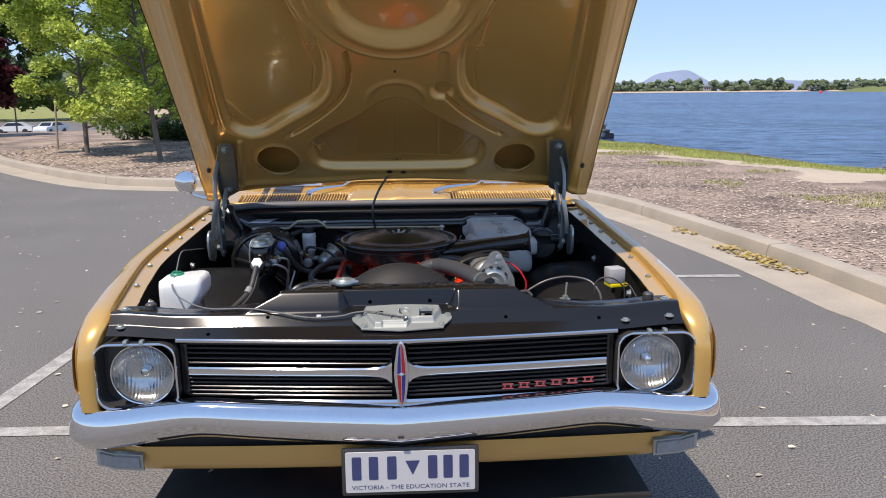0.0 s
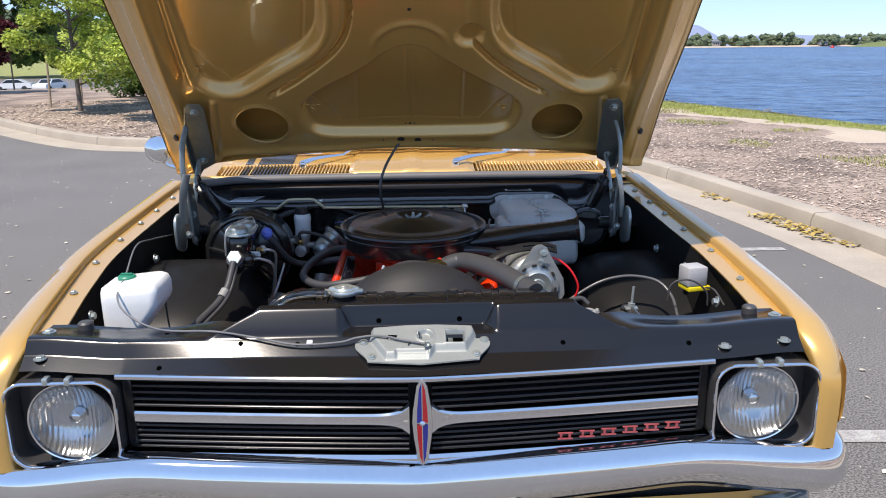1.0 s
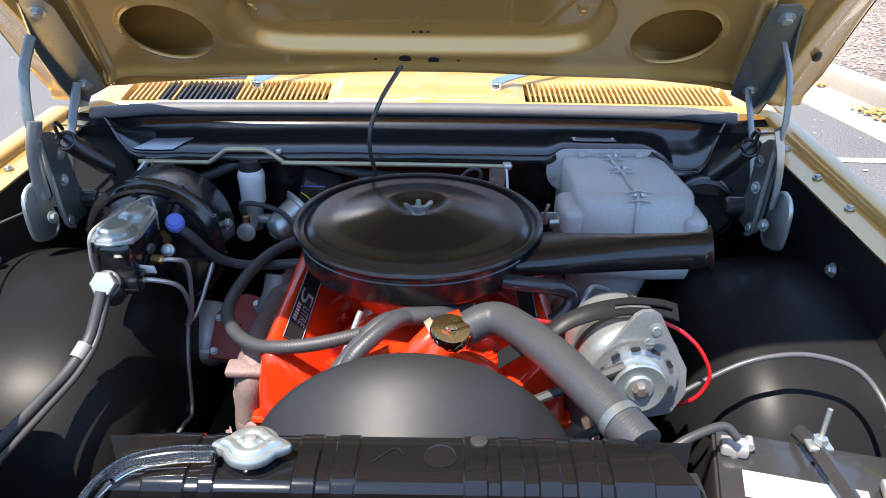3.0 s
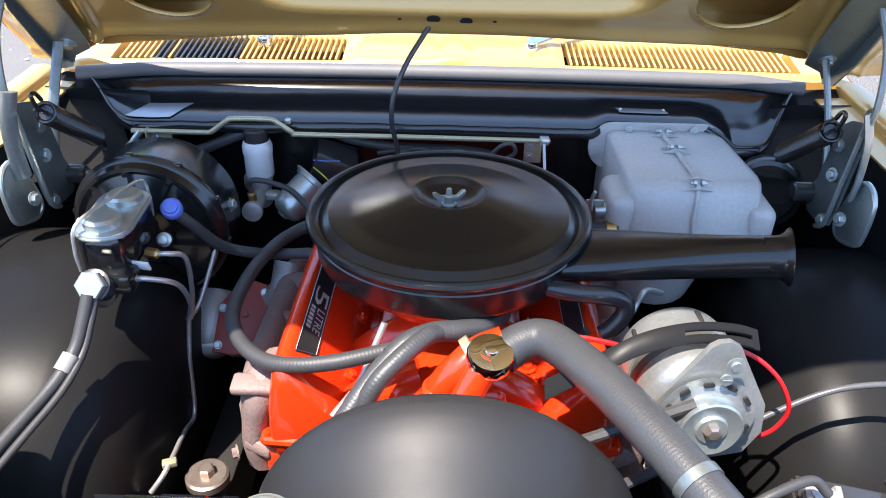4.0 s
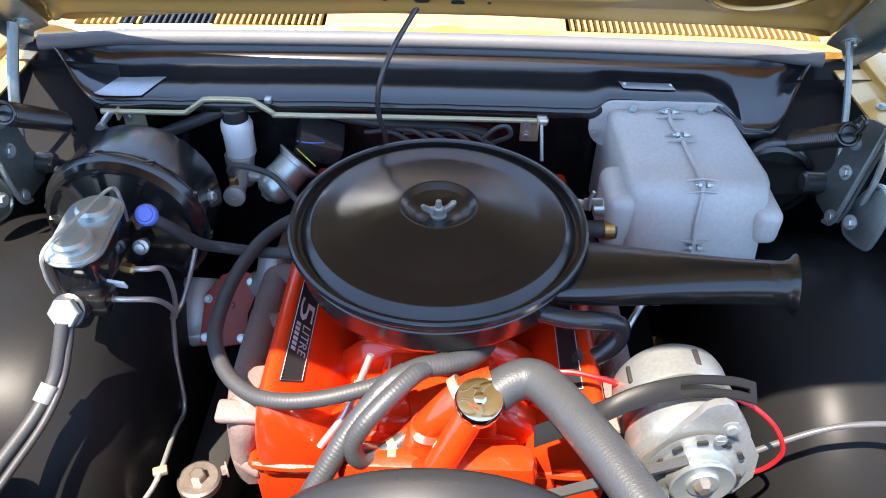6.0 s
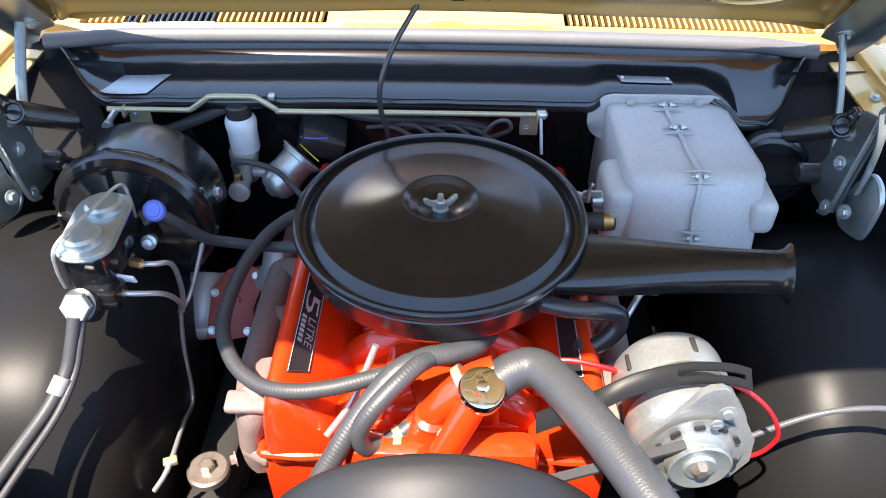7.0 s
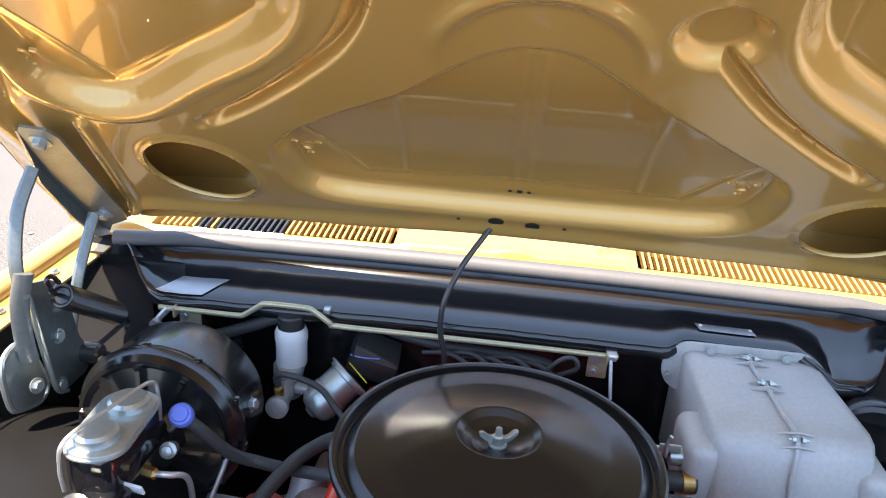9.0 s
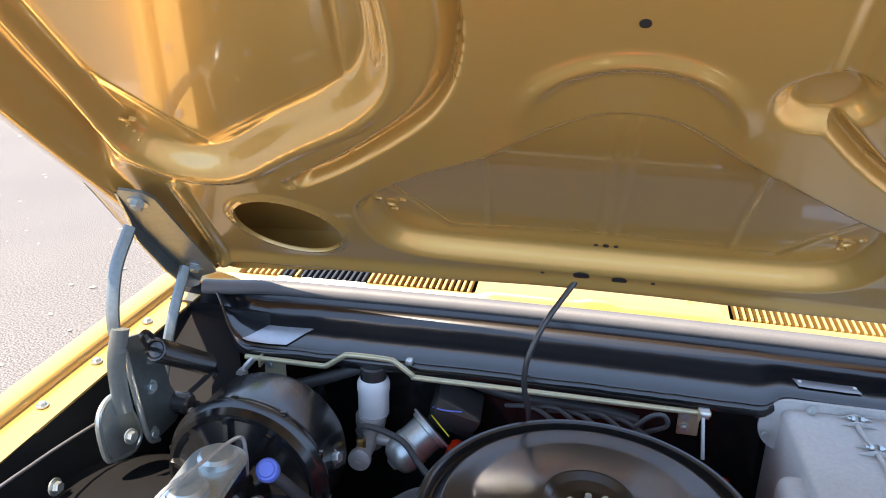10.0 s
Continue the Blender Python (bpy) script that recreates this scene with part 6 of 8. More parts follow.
wn_o = AC + Vector((0.0, -0.002, 0.9310))
part("wing_nut", shape(lathe([(0.012, 0), (0.012, 0.002), (0.008, 0.003), (0.0075, 0.014), (0.005, 0.016), (0.004, 0.026), (0, 0.027)], wn_o, (0, 0, 1), 16),
                       *[prism([(0.004, 0.002), (0.014, 0.006), (0.023, 0.014), (0.024, 0.019), (0.019, 0.020), (0.010, 0.013), (0.004, 0.012)], wn_o + Vector((0, 0, 0.002)) + Vector((0.3 * k, -0.95 * k, 0)).cross(Vector((0, 0, 1))) * -0.0015, Vector((0.92 * k, 0.38 * k, 0)), (0, 0, 1), 0.0065, 0.0015) for k in (-1, 1)]), ZINC, ac, "bright wing nut")
part("bowl_seam", lathe([(0.2055, 0.898), (0.2085, 0.9005), (0.2065, 0.903)], AC, (0, 0, 1), 96), SATIN, ac)
sn0, sn1 = Vector((0.150, 0.712, 0.884)), Vector((0.462, 0.652, 0.925))
rings = []
for t in lin(0, 1, 20):
    c = sn0.lerp(sn1, t)
    wy, wz = 0.061 + (0.030 - 0.061) * step(0, 0.95, t), 0.024 + (0.028 - 0.024) * t
    ax = (sn1 - sn0).normalized()
    sy = Vector((0, 0, 1)).cross(ax).normalized()
    sz = ax.cross(sy)
    rings.append([c + sy * wy * math.copysign(abs(math.cos(a)) ** 0.8, math.cos(a)) + sz * wz * math.copysign(abs(math.sin(a)) ** 0.8, math.sin(a)) for a in lin(0, math.tau * 23 / 24, 24)])
snork = part("snorkel", loft(rings), LID, ac, "tapered black intake snorkel", smooth=50)
ax = (sn1 - sn0).normalized()
part("snorkel_mouth", lathe([(0.030, -0.03), (0.031, -0.010), (0.034, -0.003), (0.0405, 0.002), (0.0415, 0.004), (0.0385, 0.0045), (0.029, 0.0), (0.026, -0.05), (0, -0.05)], sn1, ax, 32), LID, snork, smooth=50)

# breather pipe to the rocker cover
br = part("breather_pipe", tube([(0.135, 0.640, 0.872), (0.175, 0.628, 0.872), (0.215, 0.632, 0.866), (0.245, 0.640, 0.852), (0.247, 0.634, 0.832), (0.228, 0.625, 0.812), (0.210, 0.620, 0.803)], 0.0135, 14), SATIN, car, "black breather pipe to the rocker cover", smooth=60)
part("grommet", lathe([(0.014, 0), (0.021, 0.002), (0.021, 0.014), (0.015, 0.018), (0, 0.018)], (0.201, 0.617, 0.793), (0.5, 0.1, 0.85), 20), RUBBER, br, "black rubber grommet")

# oil filler
f0, f1 = Vector((-0.004, 0.445, 0.775)), Vector((0.050, 0.488, 0.868))
fa = (f1 - f0).normalized()
filler = part("oil_filler", shape(tube([f0, f0.lerp(f1, 0.5), f1], 0.0195, 20), lathe([(0.03, 0), (0.026, 0.008), (0.02, 0.010)], f0, fa, 24)), ORANGE, car, "orange oil filler tube with chrome cap", smooth=50)
ca = Vector((0.10, -0.28, 1)).normalized()
part("filler_cap", lathe([(0.0225, -0.012), (0.0295, -0.010), (0.0305, 0.006), (0.028, 0.0105), (0.022, 0.012), (0.008, 0.0125), (0.007, 0.015), (0.0035, 0.0165), (0, 0.0165)], f1, ca, 36), CHROME, filler, "chrome push-on oil cap", smooth=35)

# water outlet, pump and pulley side
outlet = part("water_outlet", shape(lathe([(0.034, 0.0), (0.034, 0.012), (0.026, 0.02), (0.024, 0.04), (0.0, 0.05)], (-0.015, 0.50, 0.770), (0.1, -0.2, 1), 24), tube([(-0.015, 0.497, 0.80), (0.005, 0.500, 0.828), (0.035, 0.515, 0.852), (0.07, 0.522, 0.866)], 0.021, 16),
                                    tube([(0.0, 0.505, 0.795), (-0.022, 0.505, 0.787), (-0.045, 0.496, 0.776)], 0.0125, 12), box((0.01, 0.46, 0.72), (0.18, 0.05, 0.08), 0.02), lathe([(0.05, -0.02), (0.055, 0.0), (0.045, 0.02), (0, 0.024)], (0.04, 0.43, 0.715), (0, -1, 0.2), 28)), ORANGE, car, "orange water outlet and pump housing", smooth=50)
part("outlet_clamp", lathe([(0.025, -0.006), (0.0258, -0.006), (0.0258, 0.006), (0.025, 0.006)], (0.030, 0.514, 0.850), (0.7, 0.25, 0.45), 24), GOLD_ZINC, outlet)
part("water_pump_bolt", bolt((0.045, 0.415, 0.77), (0.3, -0.9, 0.3), 0.010, 0.012), ORANGE, outlet, smooth=30)
# drive belt
for pa, pb, w in (((0.065, 0.408, 0.76), (0.288, 0.417, 0.864), 0.0068), ((0.12, 0.41, 0.66), (0.325, 0.417, 0.80), 0.0068)):
    part("drive_belt", tube([pa, Vector(pa).lerp(Vector(pb), 0.5), pb], w, 6, flat=0.6), RUBBER, car, "black drive belt")

# ribbed hoses
def ribbed(pts, r, pitch=0.005, depth=0.00022, seg=16):
    line = resample(spline(pts, 12), pitch / 3)
    k = len(line)
    return tube(line, lambda t: r + depth * math.sin(t * (k - 1) * math.tau / 3), seg, straight=True)


top_hose = part("top_hose", ribbed([(0.066, 0.506, 0.856), (0.090, 0.521, 0.865), (0.115, 0.525, 0.870), (0.138, 0.503, 0.875), (0.180, 0.430, 0.882), (0.225, 0.345, 0.880), (0.262, 0.275, 0.872), (0.275, 0.25, 0.868)], 0.0258, 0.0046, 0.00009, 24), HOSE, car, "thick grey upper radiator hose", smooth=60)
part("hose_clamp", shape(lathe([(0.0262, -0.006), (0.0276, -0.006), (0.0276, 0.006), (0.0262, 0.006)], (0.255, 0.288, 0.874), (0.4, -0.8, -0.1), 28)), DULL_ZINC, top_hose, "dull zinc hose clamp")
part("heater_hose", ribbed([(-0.215, 0.905, 0.815), (-0.250, 0.902, 0.814), (-0.278, 0.885, 0.808), (-0.304, 0.840, 0.806), (-0.326, 0.762, 0.800), (-0.325, 0.655, 0.803), (-0.296, 0.585, 0.804), (-0.252, 0.540, 0.808), (-0.203, 0.520, 0.818), (-0.147, 0.520, 0.826), (-0.085, 0.535, 0.834), (-0.050, 0.550, 0.836)], 0.0110), RUBBER, car, "black rubber heater hose", smooth=60)
by = part("bypass_hose", ribbed([(0.075, 0.66, 0.812), (0.060, 0.615, 0.828), (0.042, 0.582, 0.842), (0.012, 0.562, 0.851), (-0.024, 0.549, 0.856), (-0.057, 0.530, 0.850), (-0.088, 0.505, 0.829), (-0.116, 0.475, 0.803), (-0.137, 0.450, 0.777), (-0.156, 0.430, 0.750), (-0.168, 0.415, 0.72)], 0.0145), HOSE, car, "grey ribbed water hose", smooth=60)
loop = part("bypass_hose", ribbed([(0.030, 0.592, 0.838), (0.004, 0.568, 0.848), (-0.020, 0.545, 0.858), (-0.034, 0.530, 0.861), (-0.060, 0.503, 0.853), (-0.089, 0.477, 0.833), (-0.104, 0.466, 0.806), (-0.099, 0.463, 0.780), (-0.080, 0.474, 0.768), (-0.057, 0.487, 0.771), (-0.039, 0.499, 0.779)], 0.0125), HOSE, car, "grey ribbed hose looped to the water outlet", smooth=60)
part("hose_clamp", shape(lathe([(0.0122, -0.005), (0.0134, -0.005), (0.0134, 0.005), (0.0122, 0.005)], (-0.057, 0.487, 0.771), (1, 0.5, 0.25), 24), box((-0.057, 0.473, 0.776), (0.012, 0.012, 0.010), 0.002)), GOLD_ZINC, loop, "yellow-zinc hose clamp")
part("hose_sleeve", tube([(-0.040, 0.541, 0.854), (-0.057, 0.530, 0.850), (-0.076, 0.515, 0.839)], 0.0160, 18), HOSE, by, smooth=60)
part("dipstick_tube", tube([(-0.090, 0.575, 0.850), (-0.123, 0.542, 0.775), (-0.157, 0.502, 0.745)], 0.0050, 10), STEEL, car, "pale dipstick tube")

# alternator
AO, AX = Vector((0.306, 0.447, 0.832)), Vector((-0.06, 1, -0.06)).normalized()
alt = part("alternator", lathe([(0.020, -0.012), (0.055, -0.010), (0.069, -0.002), (0.0735, 0.010), (0.0735, 0.030), (0.0725, 0.034)], AO, AX, 48), ALTERNATOR, car, "cast aluminium alternator", smooth=40)
def ap(x, y, z):
    """A point by the alternator's own axes."""
    return AO + AX * y + Vector((x, 0.06 * x, z + 0.06 * y))


part("stator", lathe([(0.068, 0.032), (0.0695, 0.034), (0.0695, 0.064), (0.068, 0.066)], AO, AX, 48), GREEN_ZINC, alt, "grey laminated stator ring", smooth=40)
rear = part("rear_case", lathe([(0.0725, 0.064), (0.0735, 0.068), (0.0735, 0.104), (0.071, 0.116), (0.062, 0.126), (0.050, 0.130), (0, 0.132)], AO, AX, 48), ALTERNATOR, alt, "cast aluminium rear case", smooth=40)
# solid black inlays stand for the shade in the case's slots
for a in (35, 105):
    d = basis(AX) @ Vector((math.cos(radians(a)), math.sin(radians(a)), 0))
    part("case_slot_shade", box(AO + d * 0.0725 + AX * 0.092, (0.008, 0.026, 0.006), 0.002), MATT, rear, "black inlay for the shade in a slot")
TRI = [(-0.070, -0.024), (-0.066, 0.012), (-0.016, 0.080), (-0.006, 0.096), (0.004, 0.102), (0.017, 0.103), (0.029, 0.096), (0.036, 0.082), (0.074, 0.012), (0.078, -0.030), (0.060, -0.062), (0.0, -0.074), (-0.05, -0.060)]
brk = part("front_bracket", prism(TRI, AO - AX * 0.012, (1, 0.06, 0), (0, 0.06, 1), -0.012, 0.004), ALTERNATOR, alt, "triangular cast front bracket", smooth=40)
part("bracket_boss", lathe([(0.060, -0.020), (0.057, -0.016), (0.040, -0.024), (0.0, -0.024)], AO, AX, 40), ALTERNATOR, alt, smooth=40)
# cooling slots are not cut either: their shade is black inlay
for a in (20, 52, 84, 116, 148, 196, 330):
    d = basis(AX) @ Vector((math.cos(radians(a)), math.sin(radians(a)), 0))
    part("vent_slot_shade", prism(rounded(0.013, 0.006, 0.0025), AO + d * 0.052 - AX * 0.0225, d.cross(AX), d, -0.0030), MATT, brk, "black inlay for the shade in a cooling slot")
part("pulley", lathe([(0.038, -0.018), (0.039, -0.022), (0.032, -0.025), (0.0315, -0.028), (0.038, -0.032), (0.0385, -0.036), (0.036, -0.0375), (0.020, -0.034), (0.018, -0.038), (0.0, -0.038)], AO - AX * 0.006, AX, 40), ZINC, alt, "zinc-plated belt pulley", smooth=35)
part("pulley_nut", lathe([(0.0, -0.046), (0.007, -0.0458), (0.0105, -0.0435), (0.011, -0.038), (0.0, -0.038)], AO - AX * 0.006, AX, 6), OLD_STEEL, alt, smooth=30)
part("pivot_stud", shape(lathe([(0.011, 0), (0.011, 0.002), (0.0065, 0.0025), (0.006, 0.005), (0, 0.005)], ap(0.017, -0.025, 0.086), -AX, 20)), ZINC, alt, smooth=40)
part("bracket_screw", shape(lathe([(0.0075, 0), (0.0075, 0.003), (0, 0.0035)], ap(0.010, -0.025, 0.066), -AX, 16), box(ap(0.010, -0.0285, 0.066), (0.010, 0.001, 0.0016), 0.0002)), ZINC, alt, smooth=40)
# flat curved arm with an open slot: two rails, a root and a rounded end
arm_c = [Vector((0.118, 0.462, 0.838)), Vector((0.182, 0.458, 0.888)), Vector((0.232, 0.468, 0.912)), Vector((0.290, 0.476, 0.9225)), Vector((0.340, 0.478, 0.9205)), Vector((0.368, 0.476, 0.914))]
arm_l = spline(arm_c, 10)


def strip(p0, p1, off, w, th=0.005):
    """A flat bar along the arm, facing up and forward."""
    wd, nd = Vector((0, 0.80, 0.60)), Vector((0, -0.60, 0.80))
    return loft([[q + wd * (off + sx * w) + nd * sy * th for sx, sy in ((-0.5, -0.5), (0.5, -0.5), (0.5, 0.3), (0.42, 0.5), (-0.42, 0.5), (-0.5, 0.3))] for i, q in enumerate(arm_l) if p0 <= i / (len(arm_l) - 1) <= p1])


arm = part("adjuster_arm", shape(strip(0.0, 0.56, 0.0, 0.026), strip(0.559, 0.941, 0.0076, 0.0108), strip(0.559, 0.941, -0.0076, 0.0108), strip(0.94, 1.0, 0.0, 0.026)), GUARD, alt, "black slotted adjuster arm", smooth=50)
part("charge_wire", tube([(0.350, 0.488, 0.892), (0.380, 0.480, 0.880), (0.408, 0.472, 0.854), (0.426, 0.468, 0.816), (0.420, 0.468, 0.786), (0.404, 0.470, 0.766), (0.375, 0.475, 0.752)], 0.0030, 10), RED, car, "red insulated wire at the alternator")
part("charge_wire", tube([(0.115, 0.55, 0.835), (0.16, 0.555, 0.850), (0.21, 0.545, 0.850), (0.245, 0.54, 0.84)], 0.0036, 8), RED, car, "red insulated wire over the engine")
part("battery_lead", tube([(0.375, 0.49, 0.742), (0.41, 0.50, 0.764), (0.48, 0.505, 0.806), (0.535, 0.505, 0.824), (0.59, 0.50, 0.828), (0.645, 0.48, 0.818), (0.670, 0.44, 0.790), (0.665, 0.38, 0.765), (0.640, 0.30, 0.770), (0.60, 0.252, 0.795)], 0.0042, 10), LEAD, car, "grey battery lead")
part("earth_lead", tube([(0.33, 0.32, 0.80), (0.36, 0.33, 0.815), (0.405, 0.345, 0.822), (0.425, 0.338, 0.808)], 0.006, 10), RUBBER, car, "black battery lead")

# brakes
BO = Vector((-0.527, 0.865, 0.812))
BX = Vector((0.02, 1, 0.0)).normalized()
boost = part("brake_booster", lathe([(0.030, -0.034), (0.048, -0.032), (0.056, -0.014), (0.110, 0.002), (0.117, -0.004), (0.123, -0.003), (0.127, 0.012), (0.1335, 0.017), (0.1355, 0.021), (0.1345, 0.027), (0.129, 0.034), (0.1285, 0.040), (0.1275, 0.118), (0.122, 0.130), (0.108, 0.138), (0.05, 0.145), (0.04, 0.15), (0.04, 0.26), (0, 0.26)], BO, BX, 64), BOOSTER, car, "black brake booster drum", smooth=35)
for i in range(10):
    a = math.tau * (i + 0.3) / 10
    m = basis(BX)
    d = m @ Vector((math.cos(a), math.sin(a), 0))
    if i % 5 != 4:
        part("booster_rib", loft([[BO + d * r - BX * h + d.cross(BX) * s for s, h in ((-0.0060, h0), (-0.0035, h0 + 0.013), (0.0035, h0 + 0.013), (0.0060, h0))] for r, h0 in ((0.052, 0.014), (0.080, 0.006), (0.110, -0.003), (0.117, 0.0))]), BOOSTER, boost)
    part("crimp_tab", box(BO + d * 0.132 + BX * 0.026, (0.012, 0.014, 0.012), 0.003), BOOSTER, boost)
part("booster_fitting", shape(lathe([(0.010, -0.02), (0.012, 0.0), (0.012, 0.006), (0.007, 0.008), (0.007, 0.016), (0, 0.017)], (-0.462, 0.780, 0.850), (0.2, -0.9, 0.5), 14)), ZINC, boost, "small plated fitting", smooth=30)
part("booster_bolt", bolt((-0.402, 0.93, 0.835), (1, -0.2, 0.3), 0.009, 0.014), ZINC, boost, smooth=30)
mc = part("master_cylinder", shape(tube([(-0.515, 0.835, 0.845), (-0.515, 0.76, 0.842), (-0.512, 0.64, 0.838)], 0.024, 20, 3), box((-0.508, 0.730, 0.885), (0.068, 0.135, 0.075), 0.016), box((-0.49, 0.665, 0.850), (0.055, 0.045, 0.035), 0.010)), BLACK, car, "black brake master cylinder", smooth=45)
lid = part("reservoir_lid", shape(prism(rounded(0.076, 0.148, 0.034, 8), (-0.506, 0.728, 0.922), (1, 0.05, 0), (-0.05, 1, 0.02), 0.006, 0.002), prism(rounded(0.082, 0.154, 0.036, 8), (-0.506, 0.728, 0.9215), (1, 0.05, 0), (-0.05, 1, 0.02), 0.002),
                                  lathe([(0.028, 0), (0.027, 0.010), (0.022, 0.014), (0, 0.0145)], (-0.504, 0.765, 0.927), (0, 0, 1), 28), lathe([(0.028, 0), (0.027, 0.010), (0.022, 0.014), (0, 0.0145)], (-0.508, 0.692, 0.927), (0, 0, 1), 28)), ZINC, mc, "zinc-plated reservoir lid", smooth=35)
part("lid_bail", tube([(-0.540, 0.660, 0.865), (-0.538, 0.655, 0.905), (-0.530, 0.662, 0.942), (-0.506, 0.728, 0.950), (-0.490, 0.80, 0.944), (-0.484, 0.806, 0.915), (-0.484, 0.805, 0.88)], 0.0028, 8), STEEL, mc, "spring wire bail")
part("end_plug", lathe([(0.0215, 0), (0.0215, 0.010), (0.0195, 0.012), (0.0, 0.0125)], (-0.506, 0.620, 0.868), (0.02, -0.85, 0.5), 6), ZINC, mc, "hexagonal silver end plug", smooth=30)
part("stop_switch", lathe([(0.020, -0.03), (0.024, -0.005), (0.024, 0.004), (0.018, 0.006), (0, 0.006)], (-0.508, 0.628, 0.862), (0.02, -0.75, 0.65), 20), SATIN, mc)
for o, ax_ in (((-0.452, 0.712, 0.866), (1, -0.25, 0)), ((-0.470, 0.664, 0.852), (1, -0.25, 0))):
    part("pipe_nut", lathe([(0.008, -0.012), (0.008, 0.006), (0.0045, 0.009), (0, 0.009)], o, ax_, 6), BRASS, mc, "brass pipe nut", smooth=30)
part("paper_tag", box((-0.462, 0.684, 0.862), (0.028, 0.004, 0.016), 0.0008, (20, 0, -10)), WHITE, mc, "crumpled white tag")
part("brake_pipe", tube([(-0.446, 0.711, 0.866), (-0.428, 0.712, 0.866), (-0.415, 0.735, 0.845), (-0.428, 0.770, 0.77), (-0.440, 0.785, 0.715), (-0.447, 0.787, 0.69)], 0.0042, 10), STEEL, car, "bright steel brake pipe")
part("brake_pipe", tube([(-0.464, 0.663, 0.852), (-0.444, 0.662, 0.853), (-0.415, 0.690, 0.825), (-0.425, 0.745, 0.75), (-0.449, 0.783, 0.692), (-0.452, 0.760, 0.62), (-0.447, 0.726, 0.53), (-0.440, 0.66, 0.55), (-0.430, 0.575, 0.573), (-0.435, 0.545, 0.568), (-0.45, 0.53, 0.55)], 0.0042, 10), STEEL, car, "bright steel brake pipe")
part("brake_pipe", tube([(-0.452, 0.782, 0.69), (-0.440, 0.815, 0.70), (-0.420, 0.85, 0.76), (-0.41, 0.87, 0.80)], 0.004, 10), STEEL, car, "bright steel brake pipe")
part("pipe_clip", box((-0.430, 0.568, 0.574), (0.022, 0.014, 0.010), 0.002, (0, 0, 20)), GOLD_ZINC, car, "pale plated pipe clip")
part("body_mount", shape(lathe([(0.034, -0.012), (0.034, 0.0), (0.030, 0.003), (0.012, 0.003)], (-0.379, 0.577, 0.541), (0, 0, 1), 32), lathe([(0.013, 0), (0.013, 0.011), (0.010, 0.013), (0, 0.013)], (-0.379, 0.577, 0.544), (0, 0, 1), 6)), OLD_STEEL, car, "plated mount washer and bolt", smooth=30)
part("blue_valve", shape(lathe([(0.012, -0.02), (0.0165, -0.006), (0.0172, 0.006), (0.0145, 0.010), (0.0115, 0.0105), (0.0105, 0.014), (0, 0.0145)], (-0.450, 0.802, 0.894), (0.15, -0.7, 0.7), 24)), BLUE, boost, "blue plastic check valve")
part("vacuum_hose", ribbed([(-0.450, 0.812, 0.882), (-0.430, 0.822, 0.855), (-0.400, 0.845, 0.805), (-0.366, 0.864, 0.780), (-0.310, 0.85, 0.785), (-0.245, 0.83, 0.80), (-0.19, 0.83, 0.80)], 0.0095), RUBBER, car, "black vacuum hose from the booster", smooth=60)
w1 = part("wiring_loom", tube([(-0.507, 0.606, 0.862), (-0.513, 0.585, 0.83), (-0.520, 0.560, 0.800), (-0.535, 0.52, 0.775), (-0.560, 0.46, 0.755), (-0.590, 0.38, 0.735), (-0.62, 0.30, 0.72), (-0.65, 0.24, 0.71)], 0.0095, 12), RUBBER, car, "black taped wiring loom")
part("wire", tube([(-0.500, 0.612, 0.858), (-0.503, 0.590, 0.83), (-0.510, 0.560, 0.795), (-0.522, 0.51, 0.770), (-0.548, 0.44, 0.748), (-0.575, 0.36, 0.728), (-0.60, 0.30, 0.71)], 0.0055, 10), RUBBER, w1)
part("tape", tube([(-0.5225, 0.553, 0.796), (-0.530, 0.533, 0.783)], 0.0125, 14, straight=True), TAPE, w1, "band of pale grey tape")
part("tape", tube([(-0.595, 0.372, 0.733), (-0.612, 0.325, 0.724)], 0.0125, 14, straight=True), TAPE, w1, "band of pale grey tape")

# washer pump bottle, wiper motor and linkage at the firewall
bot = part("fluid_reservoir", lathe([(0.0, 0.812), (0.024, 0.812), (0.0275, 0.820), (0.0275, 0.862), (0.029, 0.868), (0.029, 0.880), (0.026, 0.888), (0.022, 0.892), (0.022, 0.896), (0, 0.896)], (-0.385, 1.095, 0), (0, 0, 1), 32), MILKY, car, "small milky fluid reservoir with black cap", smooth=45)
part("cap", lathe([(0.0235, 0.890), (0.0235, 0.912), (0.021, 0.915), (0, 0.915)], (-0.385, 1.095, 0), (0, 0, 1), 28), SATIN, bot, "black screw cap")
clu = part("clutch_cylinder", shape(lathe([(0.016, 0.755), (0.020, 0.760), (0.021, 0.790), (0.024, 0.806), (0.026, 0.816), (0.024, 0.820)], (-0.385, 1.085, 0), (0, 0, 1), 24), tube([(-0.384, 1.085, 0.786), (-0.383, 1.04, 0.784), (-0.383, 1.006, 0.783)], 0.0155, 18, 3),
                                    lathe([(0.0195, -0.006), (0.0195, 0.004), (0.014, 0.006), (0.004, 0.0065), (0.004, 0.0045), (0, 0.0045)], (-0.383, 1.004, 0.783), (0.05, -1, 0.1), 24), box((-0.405, 1.10, 0.80), (0.03, 0.02, 0.03), 0.006), box((-0.355, 1.06, 0.79), (0.03, 0.022, 0.018), 0.006)), CAST, car, "cast aluminium cylinder below the reservoir", smooth=45)
part("pipe_union", lathe([(0.008, 0), (0.009, 0.018), (0.006, 0.022), (0, 0.022)], (-0.384, 1.020, 0.797), (0, -0.2, 0.95), 6), BRASS, clu, "copper pipe union", smooth=30)
